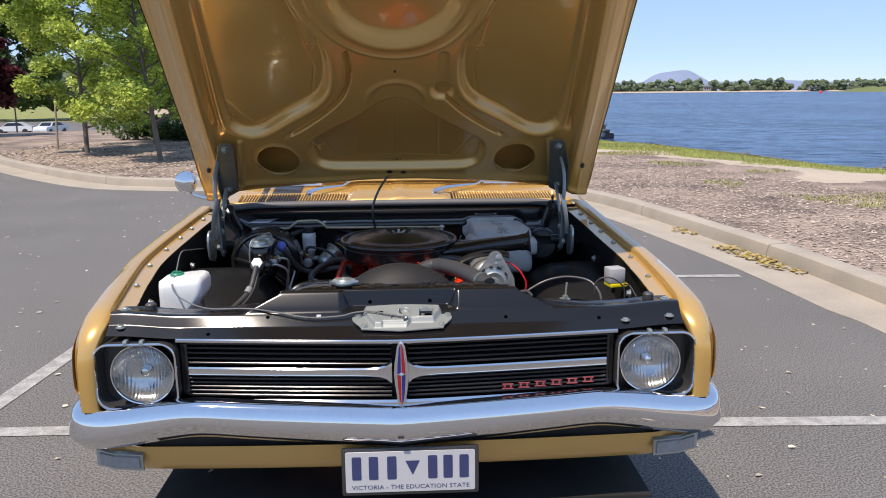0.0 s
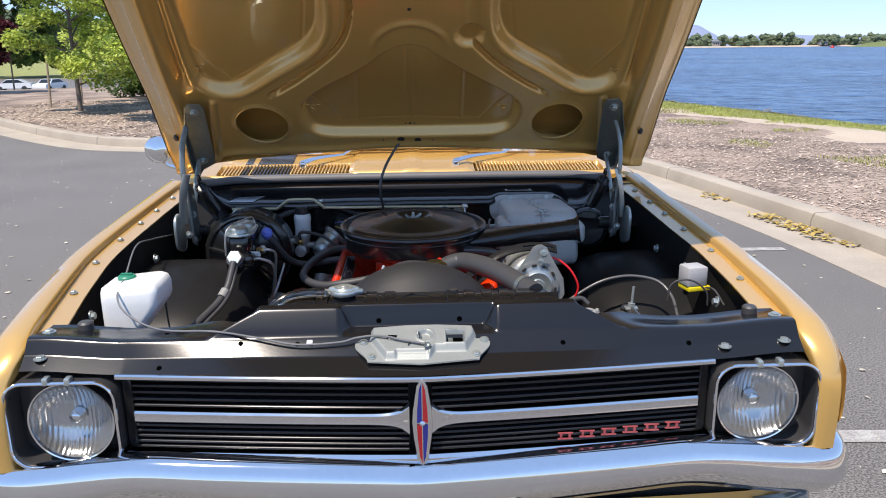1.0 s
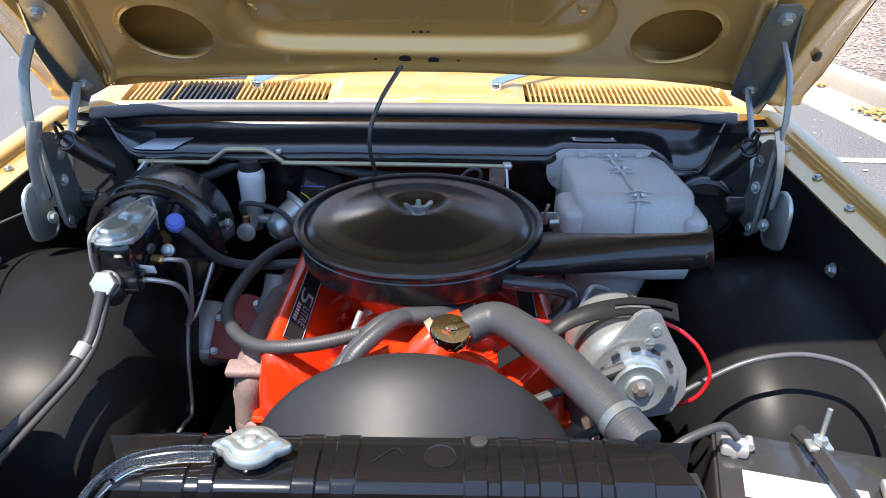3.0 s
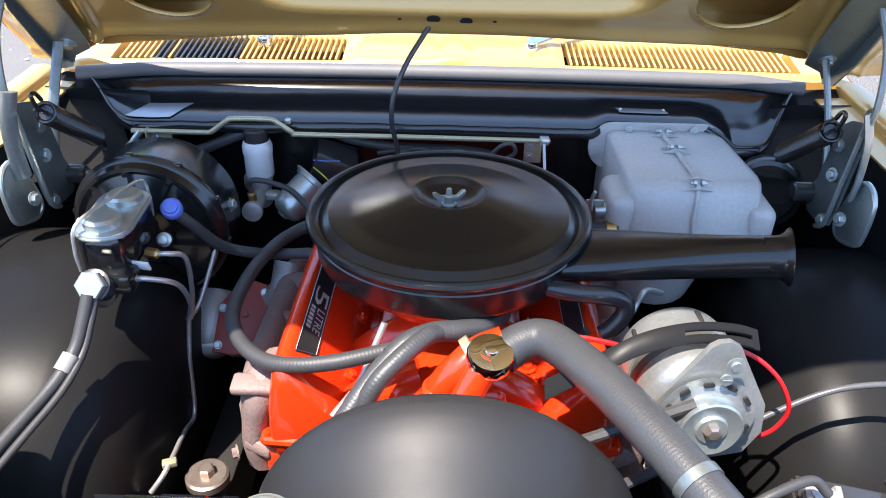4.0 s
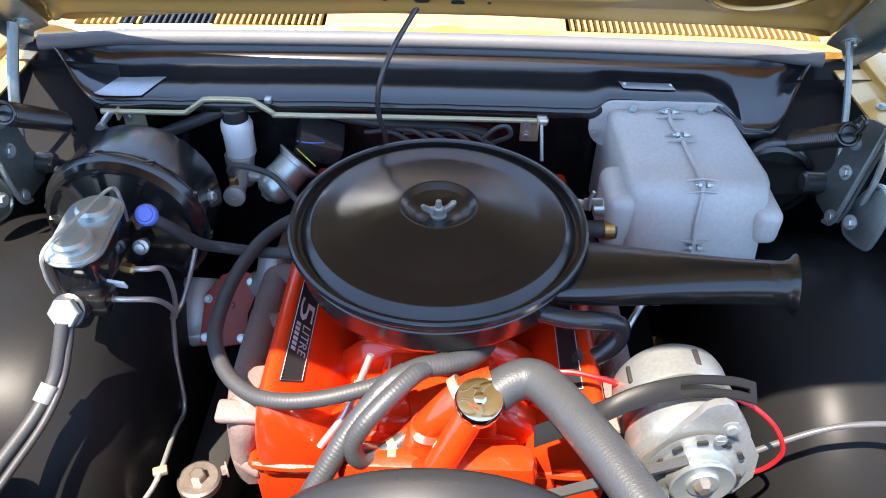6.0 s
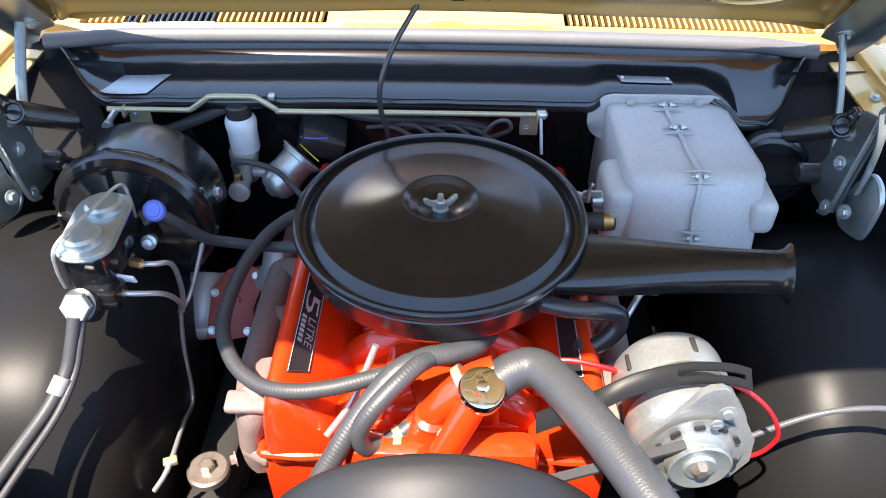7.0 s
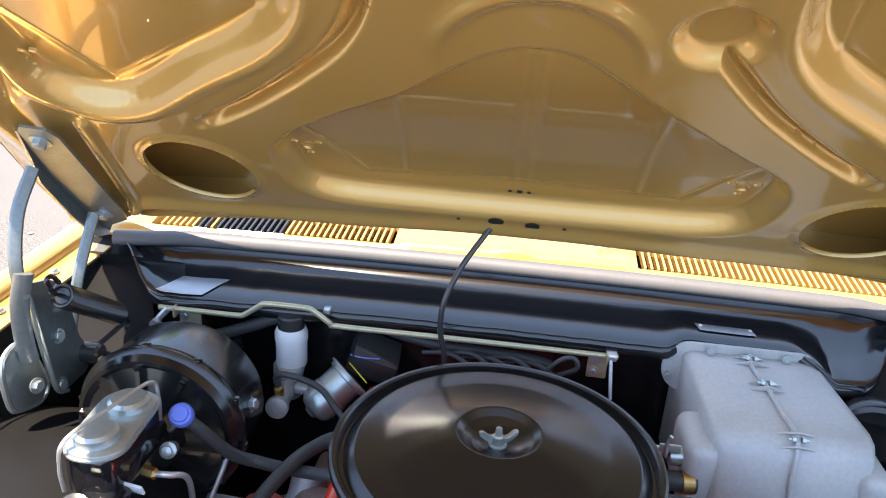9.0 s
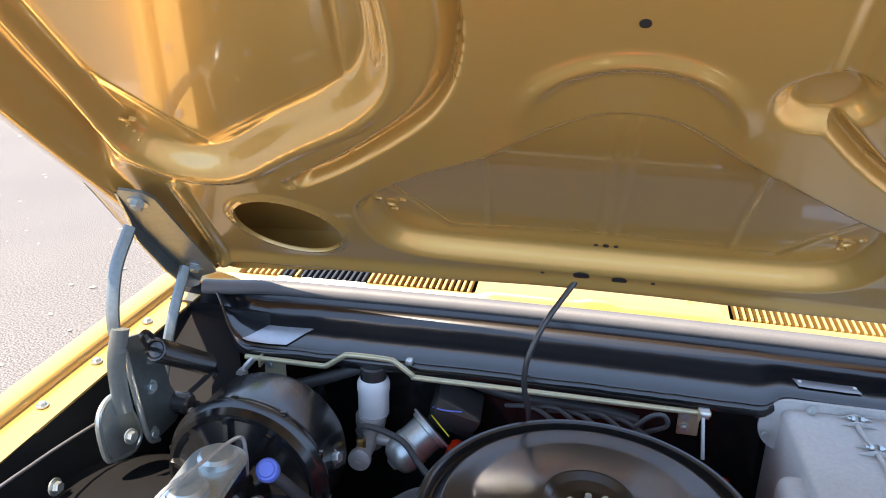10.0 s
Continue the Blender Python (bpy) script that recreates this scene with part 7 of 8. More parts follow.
part("banjo_hose", tube([(-0.384, 1.016, 0.818), (-0.386, 1.012, 0.836), (-0.374, 1.010, 0.846), (-0.345, 1.010, 0.842), (-0.305, 1.0, 0.832), (-0.27, 0.97, 0.815), (-0.24, 0.95, 0.80)], 0.0055, 10), RUBBER, clu, "thin black flexible hose")
wm_a = Vector((0.62, 0.48, 0.56)).normalized()
wm = part("wiper_motor", lathe([(0.0, -0.022), (0.010, -0.0215), (0.012, -0.018), (0.024, -0.014), (0.031, -0.006), (0.034, 0.006), (0.034, 0.020), (0.0355, 0.021), (0.0355, 0.030), (0.034, 0.031), (0.034, 0.062), (0.039, 0.064), (0.039, 0.072), (0.034, 0.074), (0, 0.076)], (-0.322, 1.042, 0.772), wm_a, 36), ZINC, car, "silver wiper motor can", smooth=40)
part("motor_gearbox", box((-0.238, 1.105, 0.842), (0.085, 0.07, 0.055), 0.008, (20, 20, 10)), SATIN, wm, "black gear housing")
part("motor_flange", lathe([(0.044, 0), (0.044, 0.004), (0.03, 0.005)], Vector((-0.322, 1.042, 0.772)) + wm_a * 0.070, wm_a, 24), CAST, wm)
part("wire", tube([(-0.272, 1.07, 0.862), (-0.25, 1.055, 0.868), (-0.22, 1.06, 0.866)], 0.0012, 6), BLUE, wm, "thin blue wire")
part("wire", tube([(-0.272, 1.06, 0.852), (-0.255, 1.04, 0.850), (-0.235, 1.03, 0.835)], 0.0011, 6), YELLOW, wm, "thin yellow wire")
part("cable_loom", tube([(-0.33, 1.125, 0.925), (-0.27, 1.13, 0.905), (-0.20, 1.13, 0.880), (-0.12, 1.12, 0.872), (-0.05, 1.12, 0.870), (0.02, 1.11, 0.872), (0.07, 1.10, 0.868)], 0.010, 10), RUBBER, car, "black loom along the firewall")
part("cable_loom", tube([(-0.62, 1.10, 0.81), (-0.587, 1.095, 0.836), (-0.524, 1.092, 0.857), (-0.46, 1.095, 0.882), (-0.407, 1.10, 0.904), (-0.37, 1.11, 0.912)], 0.011, 12), RUBBER, car, "black loom along the firewall")
part("coil_wire", tube([(0.06, 1.06, 0.880), (0.085, 1.06, 0.905), (0.105, 1.06, 0.908), (0.110, 1.06, 0.890), (0.08, 1.07, 0.868)], 0.004, 8), RUBBER, car, "black looped lead")
for x in (-0.10, -0.065, -0.03, 0.005, 0.04):
    part("ignition_lead", tube([(x - 0.05, 1.09, 0.872), (x, 1.07, 0.888 + 0.006 * math.sin(x * 90)), (x + 0.05, 1.05, 0.868)], 0.004, 8), RUBBER, car, "black ignition lead")
rod = part("linkage_rod", tube([(-0.612, 1.068, 0.915), (-0.540, 1.070, 0.914), (-0.475, 1.072, 0.913), (-0.460, 1.073, 0.916), (-0.432, 1.070, 0.937), (-0.418, 1.069, 0.943), (-0.352, 1.068, 0.944), (-0.336, 1.068, 0.939), (-0.308, 1.070, 0.918), (-0.292, 1.071, 0.914), (-0.10, 1.078, 0.911), (0.178, 1.087, 0.906)], 0.0049, 12, 3), GOLD_ZINC, car, "plated throttle linkage rod across the firewall", smooth=60)
part("rod_bracket", shape(box((-0.562, 1.080, 0.884), (0.040, 0.004, 0.054), 0.002), box((-0.584, 1.074, 0.910), (0.004, 0.024, 0.020), 0.001)), GOLD_ZINC, rod)
part("rod_bracket", shape(box((0.148, 1.100, 0.880), (0.034, 0.004, 0.050), 0.002), box((0.160, 1.09, 0.906), (0.004, 0.03, 0.016), 0.001)), GOLD_ZINC, rod)
for p in ((-0.553, 1.078, 0.868), (-0.572, 1.078, 0.900), (0.142, 1.097, 0.890), (0.142, 1.097, 0.868)):
    part("bolt", bolt(p, (0, -1, 0), 0.006, 0.005), ZINC, rod, smooth=30)
part("rod_lever", shape(tube([(-0.595, 1.066, 0.915), (-0.608, 1.062, 0.900), (-0.615, 1.060, 0.890)], 0.006, 8, 3), tube([(-0.615, 1.058, 0.889), (-0.610, 1.055, 0.872), (-0.606, 1.06, 0.855)], 0.0055, 8, 3), lathe([(0.009, -0.006), (0.009, 0.006), (0, 0.006)], (-0.615, 1.056, 0.888), (0, 1, 0), 14)), STEEL, rod)
part("rod_lever", shape(tube([(0.166, 1.083, 0.908), (0.168, 1.07, 0.88), (0.17, 1.05, 0.845)], 0.0032, 8, 3), lathe([(0.009, -0.008), (0.009, 0.008), (0, 0.008)], (0.167, 1.086, 0.907), (1, 0, 0), 12)), STEEL, rod)
part("rod_clip", box((-0.318, 1.088, 0.934), (0.012, 0.016, 0.010), 0.002), ZINC, car)

# heater box
sec = lambda x, f: [(x, 1.15, 0.700), (x, 1.15, 0.918), (x, 1.125, 0.926), (x, 0.892 + f, 0.931), (x, 0.872 + f, 0.926), (x, 0.860 + f, 0.910), (x, 0.832 + f, 0.792), (x, 0.838 + f, 0.772), (x, 0.86 + f, 0.760), (x, 1.10, 0.70)]
rr = []
for x, f, q in ((0.286, 0.02, 0.90), (0.290, 0.008, 0.95), (0.300, 0.0, 1.0), (0.398, -0.004, 1.0), (0.496, 0.0, 1.0), (0.507, 0.008, 0.96), (0.511, 0.02, 0.90)):
    rr.append([(0.398 + (x - 0.398) * (1.0 - 0.22 * max(0.0, y - 0.89)) - 0.03 * max(0.0, y - 0.89), 1.15 + (y - 1.15) * (1 if q > 0.97 else 0.97), 0.83 + (z - 0.83) * q) for _, y, z in sec(x, f)])
heater = part("heater_box", loft(rr), GREY, car, "grey moulded heater box", smooth=62)
part("heater_flange", prism([(a, b) for a, b in rounded(0.256, 0.094, 0.044, 8)], (0.382, 1.100, 0.894), (1, 0, 0), (0, 0, 1), -0.008, 0.003), GREY, heater, smooth=40)
part("heater_lug", box((0.280, 0.910, 0.848), (0.052, 0.110, 0.112), 0.020, seg=4), GREY, heater)
part("heater_lug", box((0.506, 0.885, 0.864), (0.046, 0.090, 0.064), 0.016, seg=4), GREY, heater)
part("heater_base", shape(lathe([(0.0, -0.10), (0.045, -0.095), (0.075, -0.07), (0.085, -0.02), (0.08, 0.05)], (0.365, 0.93, 0.77), (0, -0.2, 1), 28)), GREY, heater)
seam = [(0.389, 1.096, 0.930), (0.384, 1.058, 0.9305), (0.390, 0.999, 0.932), (0.392, 0.934, 0.933), (0.395, 0.890, 0.934), (0.396, 0.864, 0.928), (0.395, 0.852, 0.904), (0.393, 0.845, 0.879), (0.394, 0.838, 0.851), (0.395, 0.832, 0.826), (0.394, 0.826, 0.797)]
part("heater_seam", tube(seam, 0.0038, 8, 4), GREY, heater, "raised moulded seam")
for x, y, z, n in ((0.387, 1.080, 0.930, (0, 0, 1)), (0.390, 1.002, 0.932, (0, 0, 1)), (0.396, 0.866, 0.930, (0, -0.6, 0.8)), (0.395, 0.834, 0.835, (0, -1, 0.2))):
    n = Vector(n).normalized()
    d = Vector((1, 0, 0)).cross(n)
    for k in (-1, 1):
        at = Vector((x, y, z)) + d * 0.010 * k
        part("seam_gusset", prism([(-0.026, -0.002), (0.026, -0.002), (0.004, 0.0055), (-0.004, 0.0055)], at, (1, 0, 0), n, 0.0022), GREY, heater)
        part("seam_bolt", shape(lathe([(0.0046, 0), (0.0046, 0.005), (0.002, 0.0055), (0.002, 0.010), (0, 0.010)], Vector((x + 0.004 * k, y, z)) + n * 0.004, (k, 0, 0), 6)), ZINC, heater, "small plated bolt", smooth=30)
for p in ((0.325, 1.091, 0.932), (0.446, 1.091, 0.932), (0.264, 1.091, 0.880)):
    part("screw", bolt(p, (0, -1, 0.1), 0.005, 0.004), ZINC, heater, smooth=30)
part("heater_tap", shape(lathe([(0.012, -0.02), (0.014, 0.0), (0.014, 0.02), (0.010, 0.024), (0, 0.024)], (0.258, 0.885, 0.868), (1, 0, 0.1), 18), tube([(0.235, 0.885, 0.87), (0.20, 0.90, 0.868)], 0.008, 10, straight=True), tube([(0.230, 0.876, 0.872), (0.228, 0.872, 0.895), (0.232, 0.87, 0.91)], 0.003, 6, 3), box((0.235, 0.878, 0.885), (0.03, 0.004, 0.012), 0.001)), ZINC, car, "plated heater tap with lever")
part("hose_clamp", lathe([(0.0155, -0.008), (0.0165, -0.008), (0.0165, 0.008), (0.0155, 0.008)], (0.262, 0.862, 0.842), (1, 0.1, 0), 24), BRASS, car, "brass hose clamp")
part("heater_hose", tube([(0.275, 0.862, 0.842), (0.24, 0.862, 0.842), (0.20, 0.87, 0.835), (0.17, 0.90, 0.82)], 0.0145, 14), RUBBER, car, "black rubber heater hose", smooth=60)
part("air_duct", lathe([(0.066, -0.03), (0.070, 0.0), (0.066, 0.008), (0.058, 0.010), (0.055, 0.004), (0, 0.004)], (0.575, 1.02, 0.84), (-0.2, -1, 0.1), 32), LID, car, "black round duct beside the heater")
part("earth_strap", tube([(0.27, 0.68, 0.80), (0.285, 0.70, 0.815), (0.30, 0.72, 0.818), (0.33, 0.74, 0.80)], 0.005, 8), STEEL, car, "braided strap")

# battery and regulator
BM = pose(0.515, 0.300, 0.66, 0, 0, -14)
battery = part("battery", shape().add(box((0, 0, 0), (0.24, 0.165, 0.20), 0.006), BM), SATIN, car, "black battery with clamps")
part("battery_top", shape().add(box((0, 0.0, 0.104), (0.232, 0.155, 0.010), 0.003), BM), SATIN, battery)
part("label", shape().add(box((-0.012, -0.024, 0.1105), (0.150, 0.048, 0.002), 0.0005), BM), PLATE_WHITE, battery, "white label")
part("label", shape().add(box((0.085, -0.018, 0.1105), (0.035, 0.012, 0.002), 0.0005), BM), YELLOW, battery, "yellow label strip")
for x, y in ((-0.095, 0.035), (0.095, 0.0)):
    part("terminal", shape().add(lathe([(0.013, 0.105), (0.0115, 0.128), (0, 0.128)], (x, y, 0), (0, 0, 1), 18), BM).add(box((x, y, 0.118), (0.036, 0.028, 0.016), 0.004), BM).add(lathe([(0.006, 0), (0.006, 0.02), (0, 0.02)], (x + 0.02, y, 0.12), (0, 1, 0), 6), BM), CAST, battery, "lead battery terminal")
part("clamp_bar", shape(tube([(0.545, 0.20, 0.775), (0.537, 0.27, 0.786), (0.530, 0.34, 0.790), (0.528, 0.39, 0.78)], 0.011, 8, 4, flat=0.5)), SATIN, battery, "black clamp bar")
part("clamp_bolt", shape(lathe([(0.0035, -0.02), (0.0035, 0.056), (0, 0.057)], (0.535, 0.345, 0.792), (0.1, 0.1, 1), 10), lathe([(0.010, 0), (0.010, 0.009), (0, 0.009)], (0.5345, 0.344, 0.797), (0.1, 0.1, 1), 6), box((0.534, 0.343, 0.794), (0.032, 0.022, 0.006), 0.002)), ZINC, battery, "threaded clamp rod and nut", smooth=30)
reg = part("voltage_regulator", shape().add(box((0, 0, 0.010), (0.056, 0.050, 0.052), 0.005), pose(0.717, 0.425, 0.842, 0, 0, 12)), REGULATOR, car, "grey voltage regulator box with yellow base band")
part("base_band", shape().add(box((0.006, 0, -0.022), (0.062, 0.053, 0.012), 0.002), pose(0.717, 0.425, 0.842, 0, 0, 12)), YELLOW, reg, "yellow base band")
part("lead", tube([(0.735, 0.36, 0.79), (0.730, 0.36, 0.825), (0.700, 0.365, 0.852), (0.665, 0.37, 0.856), (0.642, 0.375, 0.838), (0.637, 0.375, 0.80)], 0.0026, 8), RUBBER, reg, "black regulator lead")
part("lead", tube([(0.74, 0.39, 0.828), (0.75, 0.36, 0.83), (0.765, 0.33, 0.80)], 0.0026, 8), RUBBER, reg)
# washer bottle
wb = Shape()
rings = []
for z, inner, sy, tilt in ((0.690, -0.715, 0.10, 0.0), (0.70, -0.705, 0.125, 0.0), (0.755, -0.680, 0.136, 0.0), (0.838, -0.616, 0.138, 0.0), (0.852, -0.609, 0.138, 0.2), (0.876, -0.609, 0.138, 0.8), (0.889, -0.614, 0.132, 1.0), (0.896, -0.624, 0.118, 1.0)):
    outer = -0.742
    rings.append([((inner + outer) / 2 + a, 0.335 + b, z + tilt * 0.10 * (a + (inner - outer) / 2 - 0.05)) for a, b in rounded(inner - outer, sy, 0.020, 5)])
wb.add(loft(rings))
washer = part("washer_bottle", wb, MILKY, car, "milky white washer bottle with green cap", smooth=50)
part("neck", lathe([(0.022, -0.005), (0.022, 0.010), (0, 0.010)], (-0.706, 0.360, 0.884), (-0.1, 0, 1), 24), MILKY, washer)
part("cap", shape(lathe([(0.0215, 0.004), (0.0215, 0.013), (0.019, 0.016), (0.010, 0.017), (0, 0.017)], (-0.706, 0.360, 0.886), (0, 0, 1), 24), box((-0.706, 0.360, 0.905), (0.028, 0.007, 0.006), 0.002)), GREEN, washer, "green plastic cap")
part("horn", lathe([(0.05, 0), (0.055, 0.01), (0.03, 0.03), (0.02, 0.06), (0, 0.06)], (-0.52, 0.19, 0.70), (0.3, -0.4, 0.8), 24), SATIN, car)

# ---------------------------------------------------------------- trees, far shore and parked cars
def leaf_cloud(blobs, n, size, seed, flat=0.7):
    """Many small leaf faces thrown through a set of soft balls (x, y, z, r)."""
    rnd, v, f = random.Random(seed), [], []
    weights = [b[3] ** 2 for b in blobs]
    for _ in range(n):
        x, y, z, r = rnd.choices(blobs, weights)[0]
        d = Vector((rnd.gauss(0, 1), rnd.gauss(0, 1), rnd.gauss(0, 1) * flat))
        d = d.normalized() * r * (rnd.random() ** 0.42)
        d.z *= flat + 0.15
        p = Vector((x, y, z)) + d
        q = Euler((rnd.uniform(-0.9, 0.9), rnd.uniform(-0.9, 0.9), rnd.uniform(0, 6.3))).to_matrix()
        s = size * rnd.uniform(0.6, 1.4)
        k = len(v)
        for a, b, c in ((-0.5, 0, 0), (0, -0.32, 0.06), (0.55, 0, -0.05), (0, 0.32, 0.06)):
            v.append(p + q @ Vector((a * s, b * s, c * s)))
        f += [(k, k + 1, k + 2), (k, k + 2, k + 3)]
    return v, f


def tree(x, y, h, spread, label, leaf, n, size, seed, bare=0.28, lean=0.0, trunk=0.046):
    rnd = random.Random(seed)
    base = ground_height(x, y)
    t = thing("tree", (x, y, base), label, "tree", "verge trees")
    top = Vector((x + lean, y, base + h))
    root = Vector((x, y, base - 0.05))
    limbs, blobs = Shape(), []
    mid = root.lerp(top, 0.5) + Vector((rnd.uniform(-0.1, 0.1), 0, 0))
    limbs.add(tube([root, root.lerp(mid, 0.5), mid, top], lambda q: trunk * (1 - 0.85 * q) + 0.01, 10, 6))
    for i in range(32):
        u = bare + (0.95 - bare) * i / 31
        a = i * 2.4 + rnd.uniform(-0.4, 0.4)
        start = root.lerp(top, u)
        reach = spread * (1.05 - 0.75 * abs(u - 0.5)) * rnd.uniform(0.7, 1.1)
        end = start + Vector((math.cos(a) * reach, math.sin(a) * reach, reach * rnd.uniform(0.1, 0.6)))
        limbs.add(tube([start, start.lerp(end, 0.5) + Vector((0, 0, 0.08)), end], lambda q: trunk * 0.42 * (1 - 0.8 * q) + 0.006, 6, 4))
        for w in (0.5, 0.8, 1.0):
            c = start.lerp(end, w)
            blobs.append((c.x + rnd.uniform(-0.15, 0.15), c.y, c.z + rnd.uniform(-0.1, 0.15), spread * rnd.uniform(0.13, 0.30)))
    blobs.append((top.x, top.y, top.z, spread * 0.45))
    part("trunk", limbs, BARK, t)
    part("crown", leaf_cloud(blobs, n, size, seed + 50), leaf, t, smooth=0)
    return t


tree(-5.15, 14.1, 5.2, 1.40, "young leafy green tree on the mulch verge", LEAF, 34000, 0.085, 11, bare=0.16, lean=-0.5)
tree(-7.6, 16.4, 6.2, 1.75, "bushy light-green tree on the mulch verge", LEAF, 40000, 0.09, 12, bare=0.10)
tree(-7.0, 19.5, 6.4, 1.9, "bushy light-green tree on the mulch verge", LEAF, 20000, 0.11, 13, bare=0.08)
tree(-15.0, 26.0, 3.1, 1.10, "dark red-leaved tree beyond the verge", LEAF_RED, 6000, 0.2, 14, bare=0.3)
tree(-23.0, 44.0, 8.5, 2.6, "pale olive-green tree beyond the road", LEAF_DARK, 7000, 0.35, 15, bare=0.3)
tree(-17.5, 56.0, 9.0, 3.2, "dark green tree beyond the road", LEAF_DARK, 7000, 0.35, 17, bare=0.2)
tree(-11.0, 52.0, 8.5, 3.4, "dark green tree beyond the road", LEAF_DARK, 7000, 0.35, 18, bare=0.2)

for x, y in ((-8.95, 17.9), (-8.6, 18.9), (-11.2, 19.4)):
    solid("tree_stake", lathe([(0.028, -0.1), (0.026, 1.25), (0.018, 1.28), (0, 1.28)], (x, y, 0.1), (0.04, 0, 1), 8), TIMBER, "weathered timber tree stake in the mulch", "stake", "tree stakes")


def bush(x, y, r, seed):
    rnd = random.Random(seed)
    b = thing("bush", (x, y, 0.1), "low dark green bush behind the trees", "bush", "verge bushes")
    blobs = [(x + rnd.uniform(-r, r), y + rnd.uniform(-r, r) * 0.5, 0.1 + rnd.uniform(0.2, 0.6) * r, r * 0.5) for _ in range(10)]
    part("stems", shape(*[tube([(x, y, 0.05), ((x + q[0]) / 2, q[1], q[2] * 0.6), q[:3]], 0.012, 5, 3) for q in blobs[:5]]), BARK, b)
    part("crown", leaf_cloud(blobs, 2500, 0.12, seed), LEAF_DARK, b, smooth=0)


for i, (x, y, r) in enumerate(((-6.4, 21.5, 0.9), (-7.8, 22, 0.8), (-5.0, 22.5, 0.9), (-4.0, 23.5, 1.0))):
    bush(x, y, r, 30 + i)

solid("far_road", sheet(lambda a, b: (a, b, -2.94), lin(-160, -14, 4), lin(66, 134, 3)), ASPHALT, "grey road beyond the verge", "road", kind="structure")


def parked(x, y, yaw, paint, label):
    m = pose(x, y, -2.93, 0, 0, yaw)
    c = thing("parked_car", (x, y, -2.93), label, "car", "far parked cars")
    prof = [(-2.1, 0.35), (-2.12, 0.62), (-2.0, 0.82), (-1.15, 0.92), (-0.55, 1.36), (0.75, 1.38), (1.55, 0.98), (2.05, 0.90), (2.12, 0.6), (2.1, 0.35)]
    rings = [[(q * (1 if abs(s) < 0.8 else 0.985), s * (1 if z < 1.0 else 0.82), z) for q, z in prof] for s in (-0.86, -0.82, 0.82, 0.86)]
    part("body", shape().add(loft(rings), m), paint, c)
    win = [(-1.02, 0.95), (-0.52, 1.30), (0.70, 1.32), (1.35, 0.98)]
    for s in (-1, 1):
        part("window", shape().add(([(q, s * (0.862 if z < 1.0 else 0.735), z) for q, z in win], [(0, 1, 2, 3)]), m), BLACK, c, smooth=0)
    part("windscreen", shape().add(([(-1.13, -0.70, 0.95), (-1.13, 0.70, 0.95), (-0.60, 0.62, 1.34), (-0.60, -0.62, 1.34)], [(0, 1, 2, 3)]), m), BLACK, c, smooth=0)
    for q in (-1.3, 1.3):
        for s in (-0.78, 0.78):
            part("wheel", shape().add(lathe([(0.0, -0.1), (0.31, -0.1), (0.32, 0), (0.31, 0.1), (0.0, 0.1)], (q, s, 0.31), (0, 1, 0), 20), m), RUBBER, c)


parked(-46.5, 90.5, 12, CAR_WHITE, "small white car parked on the far road")
parked(-50.5, 91.5, 8, CAR_RED, "red car parked on the far road")
parked(-42.2, 90.3, 80, CAR_WHITE, "white car parked on the far road")

# across the water
def woods(n, x0, x1, y0, y1, h0, h1, seed):
    rnd, s = random.Random(seed), Shape()
    for _ in range(n):
        x, y = rnd.uniform(x0, x1), rnd.uniform(y0, y1)
        h, r = rnd.uniform(h0, h1), rnd.uniform(2.4, 5.0)
        for _ in range(7):
            cx, cz, rr = x + rnd.uniform(-r, r) * 0.8, rnd.uniform(0.15, 0.85) * h, r * rnd.uniform(0.35, 0.7)
            prof = [(0, -rr)] + [(rr * math.cos(a), rr * math.sin(a) * 0.9) for a in (-0.7, 0.0, 0.7)] + [(0, rr * 0.9)]
            v, f = lathe(prof, (cx, y + rnd.uniform(-3, 3), cz), (0, 0, 1), 7)
            s.add(([p + Vector((rnd.uniform(-1, 1), 0, rnd.uniform(-1, 1))) * rr * 0.22 for p in v], f))
    return s


solid("park_trees", woods(110, -190, -40, 136, 150, 4, 10, 63), FAR_TREE, "dull green trees beyond the far road", "trees", kind="stuff")
solid("far_bank", sheet(lambda a, b: (a, 640 + 60 * b + 0.05 * a, -0.9 + 1.6 * step(0.0, 0.12, b)), lin(-900, 1500, 40), [0, 0.02, 0.06, 0.12, 0.2, 1]), SAND, "pale far shore of the lake", "shore", kind="structure")
solid("far_trees", woods(330, 120, 560, 662, 700, 4, 12, 61), FAR_TREE, "dark green trees along the far shore", "trees", kind="stuff")
solid("far_trees_behind", woods(60, 420, 1100, 700, 760, 7, 13, 62), FAR_TREE, "dark green trees along the far shore", "trees", kind="stuff")
solid("hill", sheet(lambda a, b: (872 + 185 * a, 2450 + 150 * b, -20 + 84 * math.exp(-abs(a * (1.7 if a > 0 else 1.35)) ** 2.6) * (1 - b * b) + 6 * noise.noise(Vector((a * 3, b * 3, 0)))), lin(-1, 1, 50), lin(-1, 1, 16)), HAZY_HILL, "wooded hill on the horizon, tinted blue-grey with haze", "hill", kind="structure")
solid("far_ridge", sheet(lambda a, b: (1300 + 1500 * a, 2500 + 200 * b, -20 + (50 + 14 * noise.noise(Vector((a * 6, 0, 2)))) * (1 - b * b)), lin(-1, 1, 60), lin(-1, 1, 6)), HAZY_HILL, "low ridge on the horizon, tinted blue-grey with haze", "hill", kind="structure")
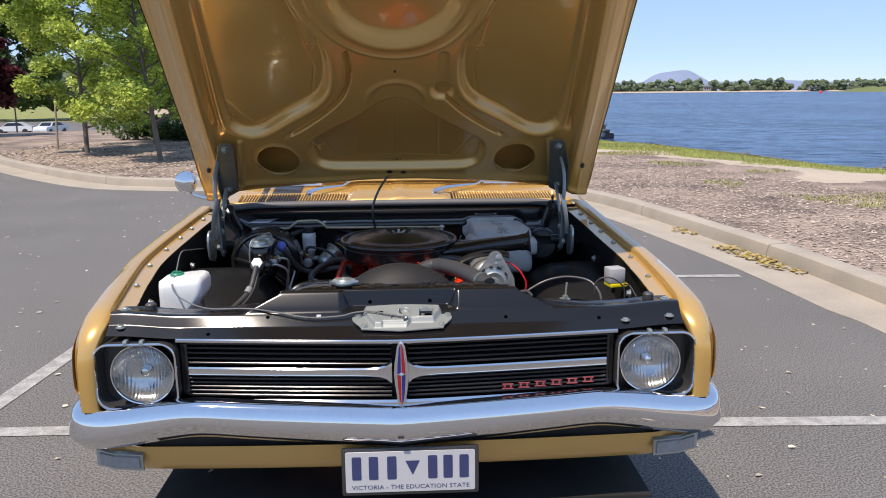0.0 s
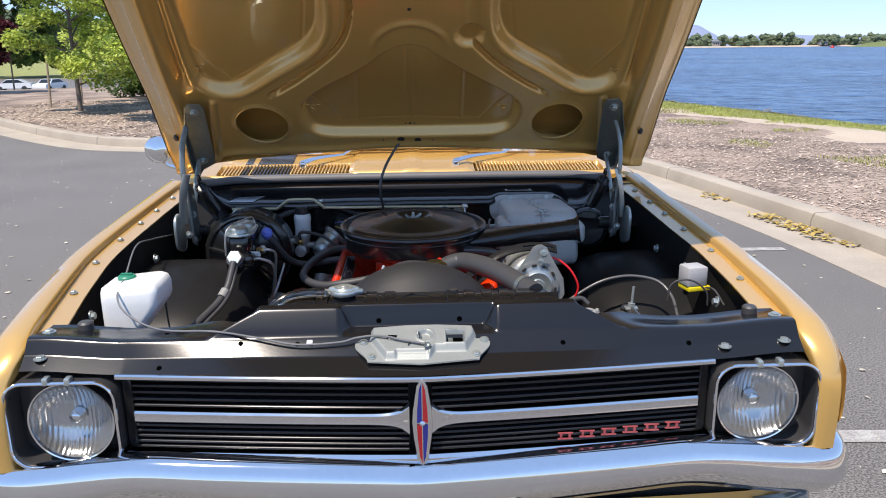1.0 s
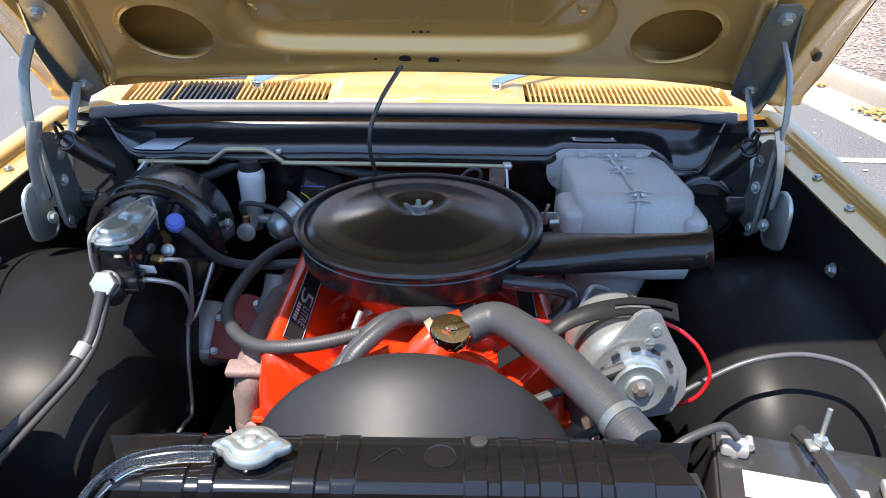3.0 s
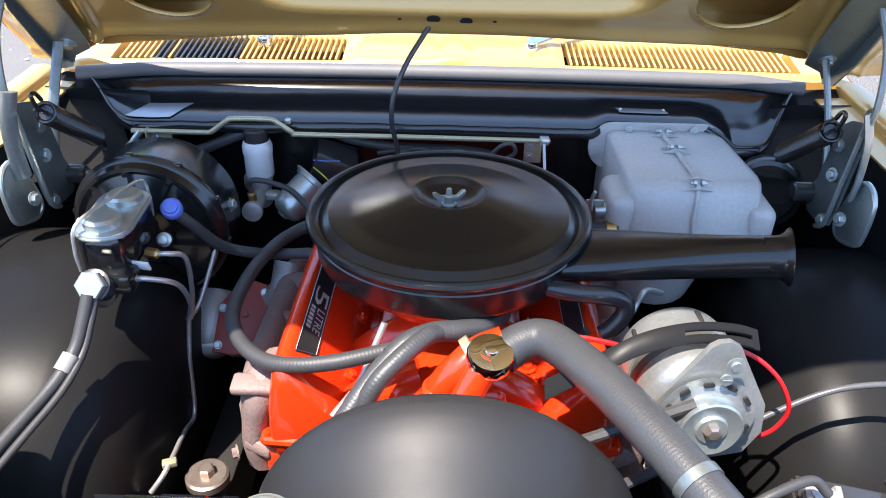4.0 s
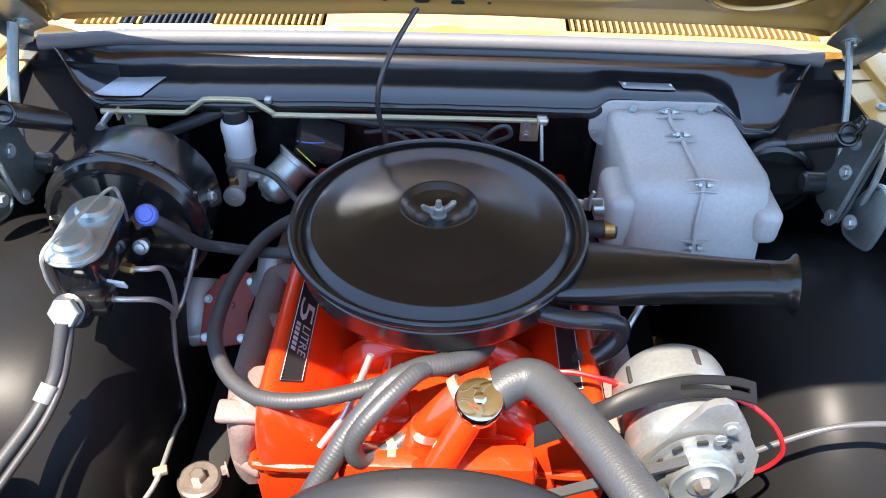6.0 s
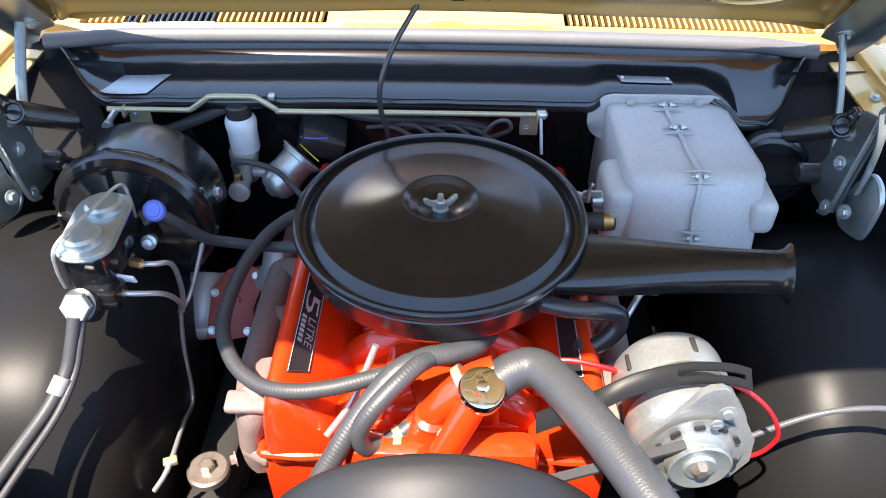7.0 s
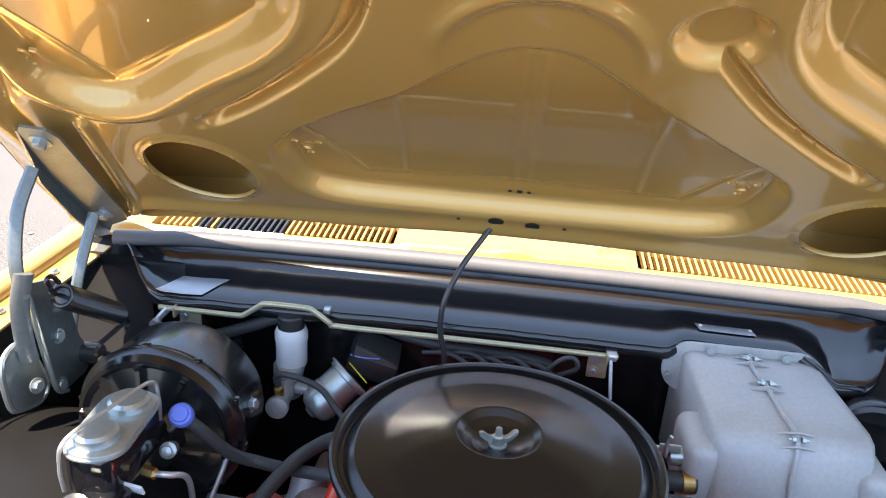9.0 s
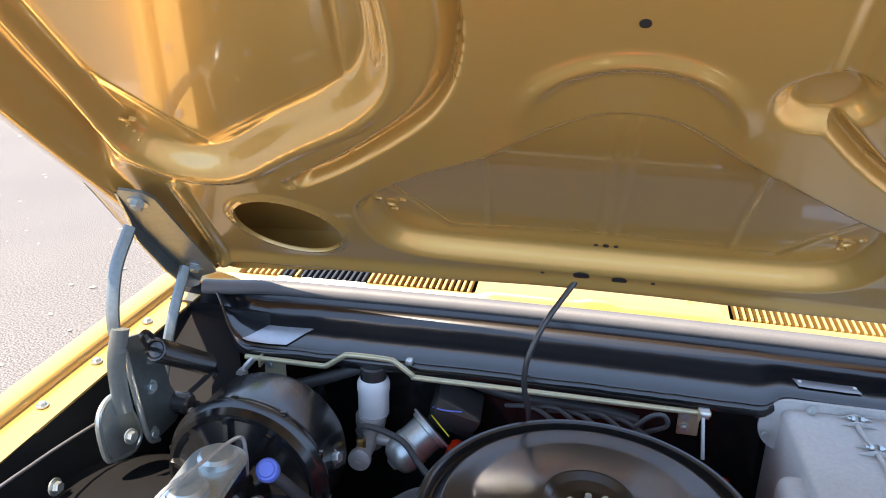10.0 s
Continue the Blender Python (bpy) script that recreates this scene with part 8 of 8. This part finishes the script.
solid("reed_bank", sheet(lambda a, b: (385 + 105 * a, 480 + 25 * b, -0.5 + 3.6 * (1 - b * b) * step(-1, -0.85, a) * (0.8 + 0.4 * noise.noise(Vector((a * 25, b, 4))))), lin(-1, 1, 120), lin(-1, 1, 8)), REED, "low green reed bank out in the lake", "reeds", kind="structure")


def far_house(x, y, w, h, roof_h):
    ho = thing("house", (x, y, 0.6), "pale low house on the far shore", "house", "far houses")
    part("wall", box((x, y, 0.6 + h / 2), (w, 7, h), 0.05), BRICK, ho)
    part("roof", loft([[(x + sx * w * 0.54, y - 4.2, 0.6 + h), (x + sx * w * 0.54, y, 0.6 + h + roof_h), (x + sx * w * 0.54, y + 4.2, 0.6 + h)] for sx in (-1, 1)]), ROOF, ho)
    for i in range(3):
        part("window", box((x + (i - 1) * w * 0.28, y - 3.5, 0.6 + h * 0.55), (w * 0.14, 0.1, h * 0.4), 0.02), BLACK, ho)


for q in ((226, 668, 15, 3.0, 1.6), (263, 666, 7, 4, 1.2), (357, 664, 6, 3.2, 1), (366, 667, 4, 3.0, 1)):
    far_house(*q)
solid("buoy", shape(lathe([(0.0, -0.3), (0.55, -0.25), (0.8, 0.1), (0.6, 0.7), (0.2, 1.2), (0, 1.25)], (205.7, 372, -0.42), (0, 0, 1), 20)), RED, "red marker buoy afloat on the lake", "buoy")
JX, JY = 8.05, 28.9
ski = thing("jet_ski", (JX, JY, -0.45), "dark jet ski moored at the shore", "jet ski")
part("hull", loft([[(JX + a * w, JY + y, z) for a, z in ((-1, -0.33), (-0.7, -0.48), (0.7, -0.48), (1, -0.33), (0.8, -0.18), (-0.8, -0.18))] for y, w in ((-0.9, 0.2), (-0.6, 0.26), (0.3, 0.26), (0.9, 0.05))]), BLACK, ski)
part("seat", box((JX, JY - 0.3, -0.12), (0.2, 0.7, 0.14), 0.05), SATIN, ski)
part("console", box((JX, JY + 0.25, -0.06), (0.24, 0.3, 0.24), 0.06, (-20, 0, 0)), SATIN, ski)
part("handlebar", tube([(JX - 0.18, JY + 0.1, 0.08), (JX, JY + 0.12, 0.1), (JX + 0.18, JY + 0.1, 0.08)], 0.015, 8), RUBBER, ski)


def debris(rnd, x, y):
    return chip(rnd, x, y, ground_height(x, y) + rnd.uniform(0.0, 0.06), 0.09)


def at_water(x, y):
    s = side_distance(SHORE, x, y)
    return -0.75 < s < -0.1 and noise.noise(Vector((x * 0.6, y * 0.6, 8))) > 0.12


solid("shore_debris", scatter(900, 5, 12, 6, 26, at_water, debris, 9), MUD, "dark weed and driftwood along the waterline", "debris", kind="stuff", smooth=0)
